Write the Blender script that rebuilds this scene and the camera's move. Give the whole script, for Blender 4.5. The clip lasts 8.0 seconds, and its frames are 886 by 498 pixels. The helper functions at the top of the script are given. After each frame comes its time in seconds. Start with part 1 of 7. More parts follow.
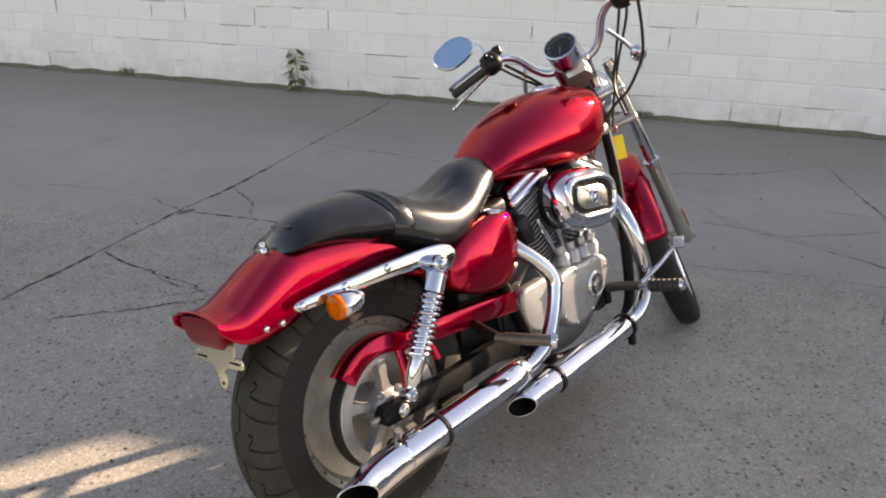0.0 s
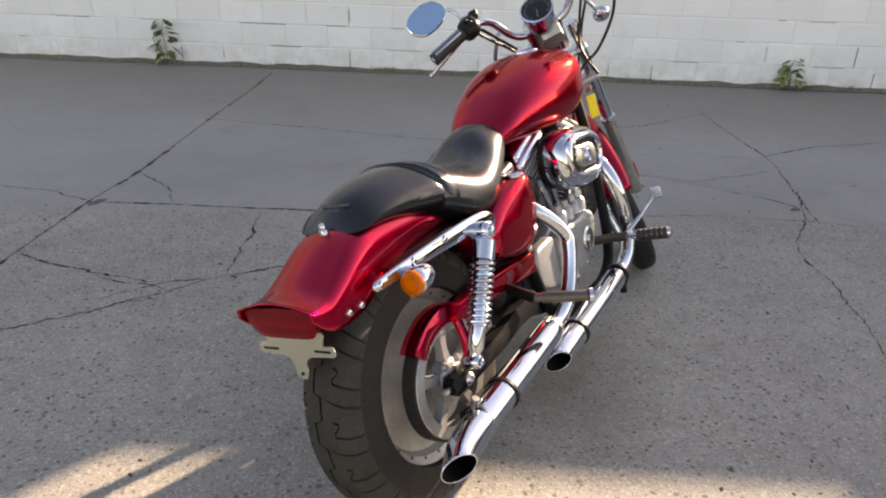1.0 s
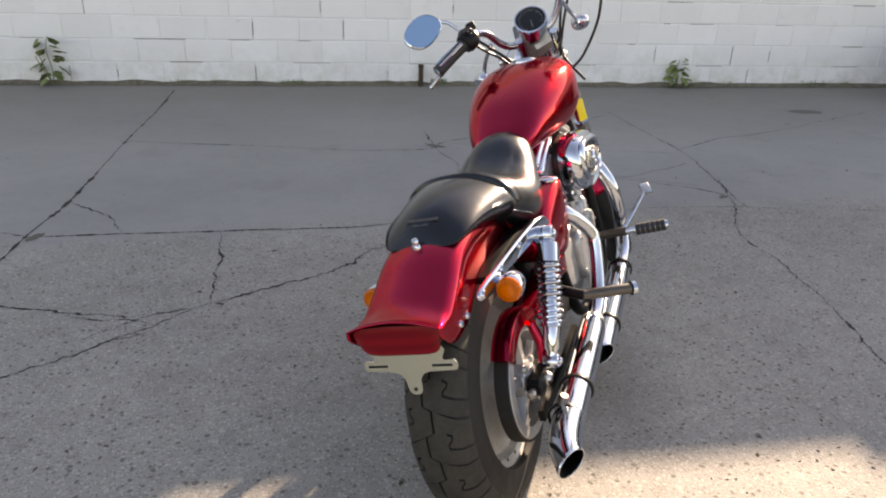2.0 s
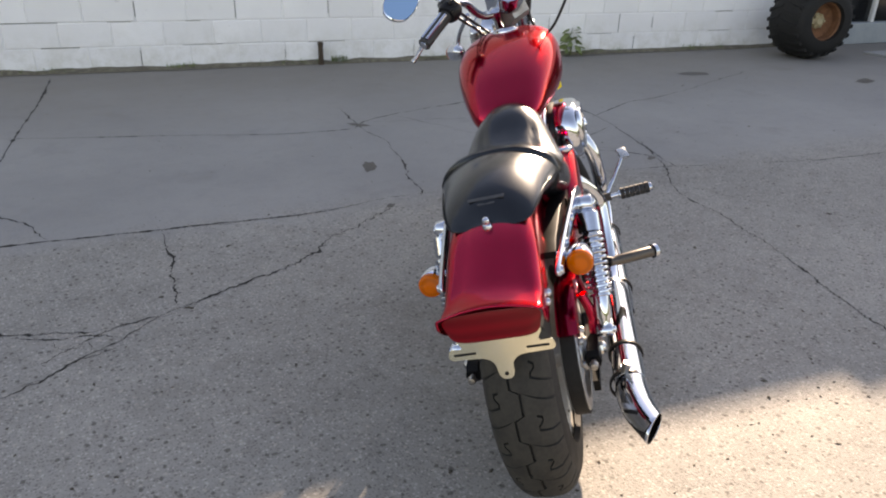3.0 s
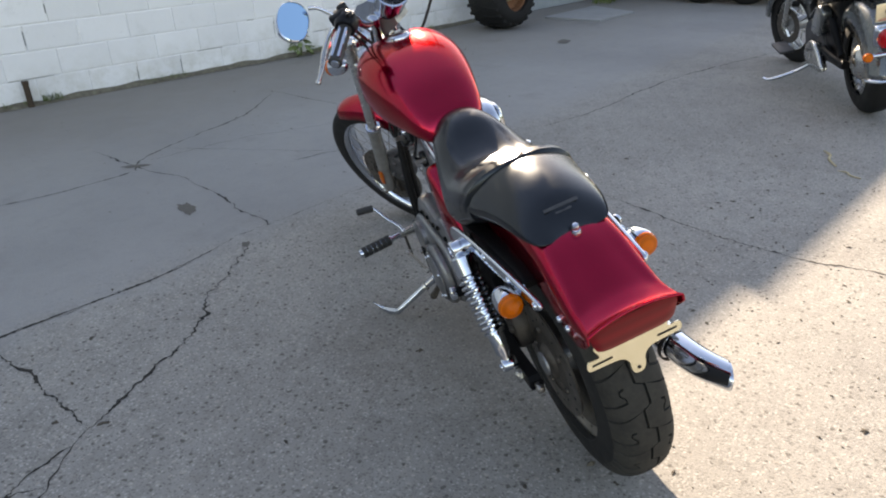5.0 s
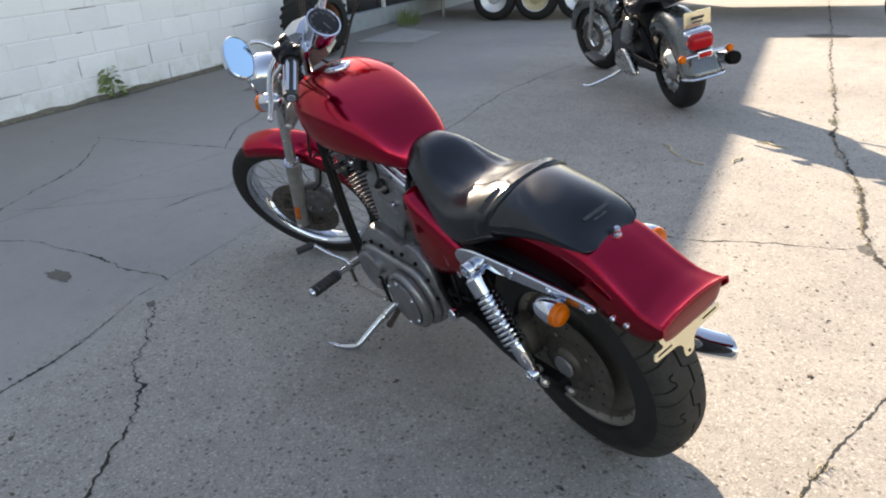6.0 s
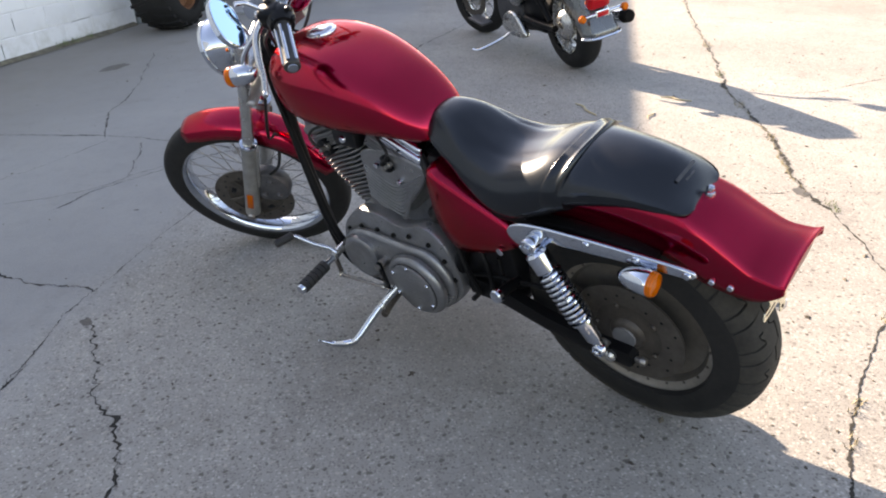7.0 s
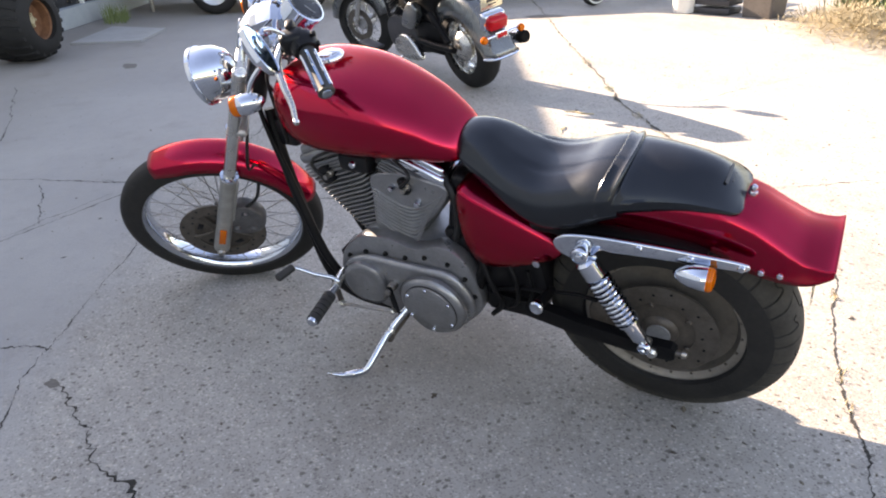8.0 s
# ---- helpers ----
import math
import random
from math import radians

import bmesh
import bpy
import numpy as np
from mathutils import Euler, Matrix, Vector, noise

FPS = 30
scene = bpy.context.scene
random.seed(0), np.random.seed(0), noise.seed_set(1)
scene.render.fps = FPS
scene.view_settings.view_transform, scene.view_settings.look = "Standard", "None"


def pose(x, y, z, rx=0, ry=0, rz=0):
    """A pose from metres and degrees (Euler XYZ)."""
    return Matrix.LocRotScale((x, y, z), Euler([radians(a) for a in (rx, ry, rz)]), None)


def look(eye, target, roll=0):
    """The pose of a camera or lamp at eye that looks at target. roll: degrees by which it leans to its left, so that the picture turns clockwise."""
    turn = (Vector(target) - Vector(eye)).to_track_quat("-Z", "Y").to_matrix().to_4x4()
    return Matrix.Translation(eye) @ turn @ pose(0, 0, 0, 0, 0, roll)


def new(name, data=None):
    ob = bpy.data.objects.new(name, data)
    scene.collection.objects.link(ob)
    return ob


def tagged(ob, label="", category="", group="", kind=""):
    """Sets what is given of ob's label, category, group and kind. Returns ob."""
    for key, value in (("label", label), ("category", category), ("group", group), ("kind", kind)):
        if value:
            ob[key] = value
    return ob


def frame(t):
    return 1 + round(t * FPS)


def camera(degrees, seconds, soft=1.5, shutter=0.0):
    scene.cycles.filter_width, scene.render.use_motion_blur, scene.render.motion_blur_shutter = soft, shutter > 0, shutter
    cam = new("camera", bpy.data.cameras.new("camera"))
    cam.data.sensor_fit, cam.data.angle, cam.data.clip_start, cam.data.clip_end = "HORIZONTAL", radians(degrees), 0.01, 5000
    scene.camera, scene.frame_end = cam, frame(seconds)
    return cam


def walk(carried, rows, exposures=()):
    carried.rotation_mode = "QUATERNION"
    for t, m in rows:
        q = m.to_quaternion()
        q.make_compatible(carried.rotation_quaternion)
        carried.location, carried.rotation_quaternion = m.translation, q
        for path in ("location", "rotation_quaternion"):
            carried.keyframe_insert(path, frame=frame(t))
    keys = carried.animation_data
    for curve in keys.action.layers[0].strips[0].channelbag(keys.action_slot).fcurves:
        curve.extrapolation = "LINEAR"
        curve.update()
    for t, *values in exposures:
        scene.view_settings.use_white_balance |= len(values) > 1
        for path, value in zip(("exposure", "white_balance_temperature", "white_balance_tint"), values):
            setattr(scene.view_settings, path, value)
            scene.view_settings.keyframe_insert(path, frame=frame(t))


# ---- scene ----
cam = camera(63.9, 8.0, soft=2.0)
PATH = [
    (0, (0.019, -0.042, 1.292), (0.004, 1.81, 0.538), 1.9),
    (0.5, (-0.202, -0.083, 1.294), (0.019, 1.749, 0.522), 2.8),
    (1, (-0.421, -0.002, 1.283), (-0.033, 1.777, 0.456), 1.9),
    (1.2, (-0.499, 0.035, 1.289), (-0.067, 1.801, 0.457), 1.4),
    (2.3, (-0.969, 0.135, 1.28), (-0.14, 1.773, 0.487), 2.2),
    (2.5, (-1.031, 0.176, 1.269), (-0.144, 1.767, 0.445), 2.5),
    (3, (-1.171, 0.339, 1.253), (-0.154, 1.839, 0.408), 1.5),
    (3.5, (-1.284, 0.448, 1.256), (-0.096, 1.818, 0.413), 2.2),
    (4, (-1.492, 0.564, 1.275), (-0.122, 1.769, 0.456), 2.2),
    (4.2, (-1.54, 0.62, 1.278), (-0.135, 1.779, 0.452), 2.1),
    (5.3, (-1.635, 1.082, 1.28), (-0.005, 1.864, 0.424), -3.6),
    (5.5, (-1.679, 1.169, 1.286), (0.001, 1.852, 0.443), -3.9),
    (6, (-1.77, 1.406, 1.3), (0.005, 1.819, 0.475), -3.0),
    (6.5, (-1.702, 1.664, 1.27), (0.097, 1.863, 0.419), -3.2),
    (7, (-1.659, 1.892, 1.266), (0.121, 1.888, 0.353), -2.6),
    (7.5, (-1.689, 2.151, 1.294), (0.089, 1.914, 0.409), -2.2),
    (8, (-1.614, 2.333, 1.279), (0.14, 1.93, 0.408), -1.7),
]
EXPOSURES = [(0, 1.90, 11300, 27), (2.5, 1.90, 10500, 26), (4, 1.87, 9700, 23), (5.5, 2.0, 9300, 20), (6.5, 2.02, 9300, 22), (7, 2.24, 9300, 24), (7.5, 2.51, 9300, 26), (8, 2.58, 9400, 27)]
walk(cam, [(t, look(eye, target, roll)) for t, eye, target, roll in PATH], EXPOSURES)

# ---- light: a low sun behind the block wall, clear sky ----
SUN_FROM = Vector((0.815, 0.58, 0.410)).normalized()   # towards the sun
sun_el = math.asin(SUN_FROM.z)
sun_az = math.atan2(SUN_FROM.x, SUN_FROM.y)
world = bpy.data.worlds.new("sky")
scene.world = world
world.use_nodes = True
wn = world.node_tree
sky = wn.nodes.new("ShaderNodeTexSky")
sky.sky_type = "NISHITA"
sky.sun_disc = False
sky.sun_elevation = sun_el
sky.sun_rotation = sun_az
sky.air_density = 1.0
sky.dust_density = 0.35
sky.ozone_density = 1.6
wn.nodes["Background"].inputs["Strength"].default_value = 0.115
wn.links.new(sky.outputs[0], wn.nodes["Background"].inputs["Color"])
sun_data = bpy.data.lights.new("sun", "SUN")
sun_data.energy = 4.3
sun_data.angle = radians(0.53)
sun_data.color = (0.965, 0.988, 0.955)
sun = new("sun", sun_data)
sun.matrix_world = look((0, 0, 12), Vector((0, 0, 12)) - SUN_FROM)


# ---- material makers ----
def nodes_of(name):
    m = bpy.data.materials.new(name)
    m.use_nodes = True
    return m, m.node_tree.nodes, m.node_tree.links, m.node_tree.nodes["Principled BSDF"]


def ramp(ns, lk, fac, stops):
    r = ns.new("ShaderNodeValToRGB")
    while len(r.color_ramp.elements) < len(stops):
        r.color_ramp.elements.new(0.5)
    for e, (p, c) in zip(r.color_ramp.elements, stops):
        e.position, e.color = p, (c, c, c, 1) if isinstance(c, (int, float)) else (*c, 1)
    lk.new(fac, r.inputs[0])
    return r.outputs[0]


def tex_noise(ns, lk, co, scale, detail=4, rough=0.55):
    n = ns.new("ShaderNodeTexNoise")
    n.inputs["Scale"].default_value, n.inputs["Detail"].default_value, n.inputs["Roughness"].default_value = scale, detail, rough
    lk.new(co, n.inputs["Vector"])
    return n.outputs["Fac"]


def mix(ns, lk, fac, a, b, how="MIX"):
    m = ns.new("ShaderNodeMix")
    m.data_type, m.blend_type = "RGBA", how
    for k, v in ((0, fac), (6, a), (7, b)):
        if isinstance(v, (int, float)):
            m.inputs[k].default_value = v
        elif isinstance(v, tuple):
            m.inputs[k].default_value = (*v, 1)
        else:
            lk.new(v, m.inputs[k])
    return m.outputs[2]


def surf(name, c1, c2, scale=30, rough=(0.4, 0.6), metal=0.0, bump=0.0, coat=0.0, fine=6.0, random_tint=0.0, spec=0.5, edge=None):
    """A surface with two colours mixed by coarse and fine noise, uneven gloss and a little relief."""
    m, ns, lk, b = nodes_of(name)
    co = ns.new("ShaderNodeTexCoord").outputs["Object"]
    coarse, grain = tex_noise(ns, lk, co, scale), tex_noise(ns, lk, co, scale * fine, 3)
    both = mix(ns, lk, 0.35, coarse, grain)
    colour = mix(ns, lk, ramp(ns, lk, both, [(0.36, 0.0), (0.64, 1.0)]), c1, c2)
    if random_tint:
        oi = ns.new("ShaderNodeObjectInfo")
        colour = mix(ns, lk, 1.0, colour, ramp(ns, lk, oi.outputs["Random"], [(0, 1 - random_tint), (1, 1.0)]), "MULTIPLY")
    lk.new(colour, b.inputs["Base Color"])
    lk.new(ramp(ns, lk, coarse, [(0.3, rough[0]), (0.7, rough[1])]), b.inputs["Roughness"])
    b.inputs["Metallic"].default_value = metal
    b.inputs["Coat Weight"].default_value = coat
    b.inputs["Coat Roughness"].default_value = 0.03
    b.inputs["Specular IOR Level"].default_value = spec
    if edge:
        b.inputs["Specular Tint"].default_value = (*edge, 1)
    if bump:
        bp = ns.new("ShaderNodeBump")
        bp.inputs["Strength"].default_value, bp.inputs["Distance"].default_value = bump, 0.004
        lk.new(both, bp.inputs["Height"])
        lk.new(bp.outputs[0], b.inputs["Normal"])
    return m


RED = surf("candy_red_paint", (0.385, 0.0009, 0.027), (0.455, 0.0016, 0.035), 6, (0.17, 0.22), 0.94, 0.0, 0.52, fine=200, edge=(0.88, 0.14, 0.25))
# chrome's base colour holds some of the sky's reflected blue
CHROME = surf("chrome", (0.60, 0.65, 0.72), (0.53, 0.575, 0.64), 9, (0.03, 0.08), 1.0)
CHROME_DULL = surf("worn_chrome", (0.70, 0.70, 0.68), (0.52, 0.51, 0.48), 25, (0.14, 0.34), 1.0, 0.05)
ALU = surf("cast_aluminium", (0.43, 0.435, 0.44), (0.33, 0.333, 0.335), 35, (0.30, 0.44), 0.65, 0.10)
SLIDER = surf("worn_fork_alloy", (0.40, 0.395, 0.375), (0.31, 0.305, 0.285), 25, (0.32, 0.45), 0.7, 0.06)
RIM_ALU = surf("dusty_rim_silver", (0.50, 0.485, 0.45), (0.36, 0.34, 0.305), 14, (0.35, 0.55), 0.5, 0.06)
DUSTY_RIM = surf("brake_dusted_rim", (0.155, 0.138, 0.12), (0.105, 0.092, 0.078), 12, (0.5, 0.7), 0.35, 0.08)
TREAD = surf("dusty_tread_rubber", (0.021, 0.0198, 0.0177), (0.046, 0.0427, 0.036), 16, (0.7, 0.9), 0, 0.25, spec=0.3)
RIM_DULL = surf("brown_rim_edge", (0.27, 0.245, 0.215), (0.20, 0.18, 0.155), 14, (0.4, 0.6), 0.3, 0.06)
FRAME_BLACK = surf("satin_black_frame", (0.004, 0.004, 0.0045), (0.007, 0.007, 0.0075), 20, (0.4, 0.5), spec=0.12)
SOOT = surf("soot", (0.006, 0.006, 0.006), (0.012, 0.011, 0.010), 40, (0.85, 0.95), spec=0.1)
RUSTY_STEEL = surf("dull_rusty_steel", (0.10, 0.085, 0.072), (0.06, 0.05, 0.042), 30, (0.4, 0.55), 0.5, 0.1)
ALU_GREY = surf("silver_engine_paint", (0.275, 0.28, 0.29), (0.205, 0.207, 0.213), 18, (0.27, 0.38), 0.72, 0.05)
FIN_GREY = surf("dull_fin_metal", (0.20, 0.203, 0.21), (0.135, 0.137, 0.142), 24, (0.42, 0.55), 0.35, 0.06)
BLACK = surf("black_paint", (0.005, 0.005, 0.006), (0.009, 0.009, 0.010), 20, (0.25, 0.45), spec=0.22)
RUBBER = surf("tyre_rubber", (0.009, 0.009, 0.0088), (0.019, 0.018, 0.0168), 14, (0.6, 0.85), 0, 0.2, spec=0.3)
GRIP = surf("black_grip_rubber", (0.015, 0.015, 0.015), (0.025, 0.025, 0.025), 40, (0.5, 0.7), 0, 0.15)
LEATHER = surf("black_vinyl", (0.006, 0.0066, 0.0084), (0.010, 0.0108, 0.0130), 9, (0.20, 0.26), 0, 0.06, fine=40, spec=0.5, edge=(0.80, 0.91, 1.0))
CABLE = surf("black_cable_sheath", (0.008, 0.008, 0.008), (0.014, 0.014, 0.014), 60, (0.4, 0.55), spec=0.3)
STEEL = surf("bare_steel", (0.42, 0.40, 0.37), (0.28, 0.26, 0.24), 40, (0.3, 0.5), 1.0, 0.08)
DISC = surf("brake_disc_steel", (0.145, 0.128, 0.112), (0.095, 0.082, 0.070), 30, (0.35, 0.5), 0.7, 0.08)
CREAM = surf("yellowed_plate_metal", (0.84, 0.80, 0.62), (0.76, 0.71, 0.52), 20, (0.14, 0.26), 0.85, 0.04)
YELLOW = surf("yellow_tag_plastic", (0.80, 0.62, 0.02), (0.72, 0.52, 0.02), 30, (0.3, 0.5))
GREY_MARK = surf("embossed_grey", (0.022, 0.023, 0.026), (0.060, 0.061, 0.064), 160, (0.4, 0.6))
WHITE_DIAL = surf("pale_dial_print", (0.62, 0.62, 0.60), (0.55, 0.55, 0.53), 30, (0.4, 0.5))
SILVER_PAINT = surf("grey_metallic_paint", (0.155, 0.165, 0.165), (0.125, 0.133, 0.133), 10, (0.22, 0.30), 0.75, 0.0, 0.8, fine=120)


def lens(name, colour, rough=0.12):
    m, ns, lk, b = nodes_of(name)
    co = ns.new("ShaderNodeTexCoord").outputs["Object"]
    w = ns.new("ShaderNodeTexWave")
    w.inputs["Scale"].default_value = 60
    lk.new(co, w.inputs["Vector"])
    lk.new(mix(ns, lk, w.outputs["Fac"], colour, tuple(c * 0.7 for c in colour)), b.inputs["Base Color"])
    b.inputs["Roughness"].default_value = rough
    b.inputs["Coat Weight"].default_value = 0.12 if colour[0] > 0.5 else 0.0
    b.inputs["Specular IOR Level"].default_value = 0.3 if colour[0] > 0.5 else 0.25
    b.inputs["Subsurface Weight"].default_value = 0.06 if colour[1] > 0.1 else 0.0
    b.inputs["Subsurface Radius"].default_value = (0.02, 0.01, 0.004)
    return m


AMBER = lens("amber_lens", (0.68, 0.128, 0.001), 0.08)
RED_LENS = lens("red_lens", (0.20, 0.003, 0.008), 0.30)
BRIGHT_LENS = lens("bright_red_lens", (0.52, 0.006, 0.012), 0.10)
# the sky's blue is put into the glass colour, besides its true reflection
m, ns, lk, b = nodes_of("mirror_glass")
b.inputs["Base Color"].default_value, b.inputs["Metallic"].default_value, b.inputs["Roughness"].default_value = (0.39, 0.66, 0.86, 1), 1, 0.015
MIRROR = m
m, ns, lk, b = nodes_of("clear_glass")
b.inputs["Base Color"].default_value, b.inputs["Roughness"].default_value = (0.95, 0.97, 0.97, 1), 0.02
b.inputs["Transmission Weight"].default_value, b.inputs["IOR"].default_value = 1.0, 1.45
GLASS = m


# ---- mesh makers ----
def part(name, bm, material, parent=None, label="", smooth=True, matrix=None, angle=38):
    """One mesh object out of bm, under parent."""
    bmesh.ops.recalc_face_normals(bm, faces=bm.faces)
    me = bpy.data.meshes.new(name)
    if smooth:
        lim = radians(angle)
        for f in bm.faces:
            f.smooth = True
        for e in bm.edges:
            if len(e.link_faces) == 2 and e.calc_face_angle(0) > lim:
                e.smooth = False
    bm.to_mesh(me)
    bm.free()
    me.materials.append(material)
    ob = new(name, me)
    ob.parent = parent
    if matrix is not None:
        ob.matrix_basis = matrix
    if label:
        tagged(ob, label)
    return ob


def grid_bm(rings, closed_u=True, caps=True, bm=None):
    """A skin over rings of points, each ring closed when closed_u."""
    bm = bm or bmesh.new()
    vs = [[bm.verts.new(p) for p in ring] for ring in rings]
    n = len(rings[0])
    for a, b2 in zip(vs, vs[1:]):
        for i in range(n if closed_u else n - 1):
            j = (i + 1) % n
            bm.faces.new((a[i], a[j], b2[j], b2[i]))
    if caps and closed_u:
        bm.faces.new(vs[0])
        bm.faces.new(vs[-1][::-1])
    return bm


def spline(pts, n):
    """n points along a Catmull-Rom curve through pts (tuples of any length)."""
    p = [np.array(q, float) for q in pts]
    p = [2 * p[0] - p[1], *p, 2 * p[-1] - p[-2]]
    out, m2 = [], len(p) - 3
    for k in range(n):
        s = k / (n - 1) * m2
        i = min(int(s), m2 - 1)
        f = s - i
        a, b2, c, d = p[i], p[i + 1], p[i + 2], p[i + 3]
        out.append(0.5 * (2 * b2 + (c - a) * f + (2 * a - 5 * b2 + 4 * c - d) * f * f + (3 * b2 - a - 3 * c + d) * f ** 3))
    return out


def frames_along(path):
    """A steady pair of side vectors at each point of a path."""
    path = [Vector(p[:3]) for p in path]
    tang = [(path[min(i + 1, len(path) - 1)] - path[max(i - 1, 0)]).normalized() for i in range(len(path))]
    ref = Vector((0, 0, 1)) if abs(tang[0].z) < 0.9 else Vector((1, 0, 0))
    side = tang[0].cross(ref).normalized()
    out = []
    for p, t in zip(path, tang):
        side = (side - t * side.dot(t)).normalized()
        out.append((p, side, t.cross(side)))
    return out


def tube(pts, r, n=24, seg=14, caps=True, bm=None, smooth_path=True):
    """A round pipe through pts; r is one radius or one for each of pts."""
    rs = r if isinstance(r, (list, tuple)) else [r] * len(pts)
    path = [(*p, q) for p, q in zip(pts, rs)]
    path = spline(path, n) if smooth_path and len(pts) > 2 else [np.array(q, float) for q in path]
    rings = []
    for (p, s, u), q in zip(frames_along(path), path):
        rings.append([p + (s * math.cos(a) + u * math.sin(a)) * q[3] for a in (2 * math.pi * k / seg for k in range(seg))])
    return grid_bm(rings, True, caps, bm)


def lathe(profile, seg=48, bm=None, closed=False, axis="y", centre=(0, 0, 0)):
    """Turns (radius, along) pairs round an axis through centre."""
    bm = bm or bmesh.new()
    c = Vector(centre)
    rows = []
    for k in range(seg):
        a = 2 * math.pi * k / seg
        ca, sa = math.cos(a), math.sin(a)
        row = []
        for r, h in profile:
            v = {"y": Vector((r * ca, h, r * sa)), "x": Vector((h, r * ca, r * sa)), "z": Vector((r * ca, r * sa, h))}[axis]
            row.append(bm.verts.new(c + v))
        rows.append(row)
    n = len(profile)
    for k in range(seg):
        a, b2 = rows[k], rows[(k + 1) % seg]
        for i in range(n if closed else n - 1):
            j = (i + 1) % n
            bm.faces.new((a[i], a[j], b2[j], b2[i]))
    bmesh.ops.remove_doubles(bm, verts=bm.verts, dist=1e-6)
    return bm


def aim(a, b2):
    """The pose at a whose z axis points to b2."""
    d = Vector(b2) - Vector(a)
    return Matrix.Translation(a) @ d.to_track_quat("Z", "Y").to_matrix().to_4x4()


def rod(a, b2, r, seg=12, r2=None, bm=None, bevel=0.0):
    """A straight round bar, its rims broken when bevel is given."""
    L = (Vector(b2) - Vector(a)).length
    r2 = r if r2 is None else r2
    prof = [(0, 0), (r - bevel, 0), (r, bevel), (r2, L - bevel), (r2 - bevel, L), (0, L)] if bevel else [(0, 0), (r, 0), (r2, L), (0, L)]
    tmp = lathe(prof, seg, axis="z")
    bmesh.ops.transform(tmp, matrix=aim(a, b2), verts=tmp.verts)
    return join(bm, tmp) if bm else tmp


def turned(a, b2, prof, seg=20, bm=None):
    """A turned body on the axis from a towards b2; prof holds (radius, metres along)."""
    tmp = lathe(prof, seg, axis="z")
    bmesh.ops.transform(tmp, matrix=aim(a, b2), verts=tmp.verts)
    return join(bm, tmp) if bm else tmp


def join(bm, other):
    me = bpy.data.meshes.new("tmp")
    other.to_mesh(me)
    other.free()
    bm.from_mesh(me)
    bpy.data.meshes.remove(me)
    return bm


def box(size, at=(0, 0, 0), bevel=0.0, rot=None, bm=None, seg=2):
    tmp = bmesh.new()
    bmesh.ops.create_cube(tmp, size=1)
    bmesh.ops.scale(tmp, vec=size, verts=tmp.verts)
    if bevel:
        bmesh.ops.bevel(tmp, geom=tmp.edges[:], offset=bevel, segments=seg, affect="EDGES", profile=0.5)
    mtx = Matrix.Translation(at) @ (rot if rot is not None else Matrix())
    bmesh.ops.transform(tmp, matrix=mtx, verts=tmp.verts)
    return join(bm, tmp) if bm else tmp


def slab(outline, y0, y1, bevel=0.004, bm=None, seg=2):
    """A plate with an outline of (x, z) points, from y0 to y1."""
    tmp = bmesh.new()
    f = tmp.faces.new([tmp.verts.new((x, y0, z)) for x, z in outline])
    ext = bmesh.ops.extrude_face_region(tmp, geom=[f])
    bmesh.ops.translate(tmp, vec=(0, y1 - y0, 0), verts=[v for v in ext["geom"] if isinstance(v, bmesh.types.BMVert)])
    bmesh.ops.recalc_face_normals(tmp, faces=tmp.faces)
    if bevel:
        es = [e for e in tmp.edges if len(e.link_faces) == 2 and abs(e.verts[0].co.y - e.verts[1].co.y) < 1e-6]
        bmesh.ops.bevel(tmp, geom=es, offset=bevel, segments=seg, affect="EDGES", profile=0.5)
    return join(bm, tmp) if bm else tmp


def smooth_outline(pts, n=48):
    """A closed smooth curve through (x, z) pairs."""
    ring = spline([*pts, pts[0]], n + 1)
    k = len(pts)
    p = [np.array(q, float) for q in pts]
    out = []
    for s in (i / n * k for i in range(n)):
        i = int(s)
        f = s - i
        a, b2, c, d = p[(i - 1) % k], p[i % k], p[(i + 1) % k], p[(i + 2) % k]
        out.append(tuple(0.5 * (2 * b2 + (c - a) * f + (2 * a - 5 * b2 + 4 * c - d) * f * f + (3 * b2 - a - 3 * c + d) * f ** 3)))
    return out


def bolt(at, towards, r=0.007, h=0.006, bm=None):
    """A domed bolt head at a point, facing the direction given."""
    a = Vector(at)
    return turned(a, a + Vector(towards), [(0, 0), (r, 0), (r, h * 0.5), (r * 0.75, h), (0, h * 1.2)], 10, bm)


def pieces(name, bm, material, parent, label="", smooth=True, angle=38, matrix=None):
    """Each loose piece of bm as a part of its own."""
    bm.verts.ensure_lookup_table()
    seen, out = set(), []
    for v0 in bm.verts:
        if v0 in seen:
            continue
        stack, group = [v0], []
        seen.add(v0)
        while stack:
            v = stack.pop()
            group.append(v)
            for e in v.link_edges:
                w = e.other_vert(v)
                if w not in seen:
                    seen.add(w)
                    stack.append(w)
        one = bmesh.new()
        made = {v: one.verts.new(v.co) for v in group}
        for f in {f for v in group for f in v.link_faces}:
            one.faces.new([made[v] for v in f.verts])
        out.append(part(name, one, material, parent, label, smooth, matrix, angle))
    bm.free()
    return out


def thing(name, m, label, category, group="", kind=""):
    ob = new(name)
    ob.empty_display_size = 0.1
    ob.matrix_basis = m
    return tagged(ob, label, category, group, kind)


# ---- ground ----
UNDER_BIKE = (0.24, 1.86)   # middle of the darker brown patch below the motorcycle


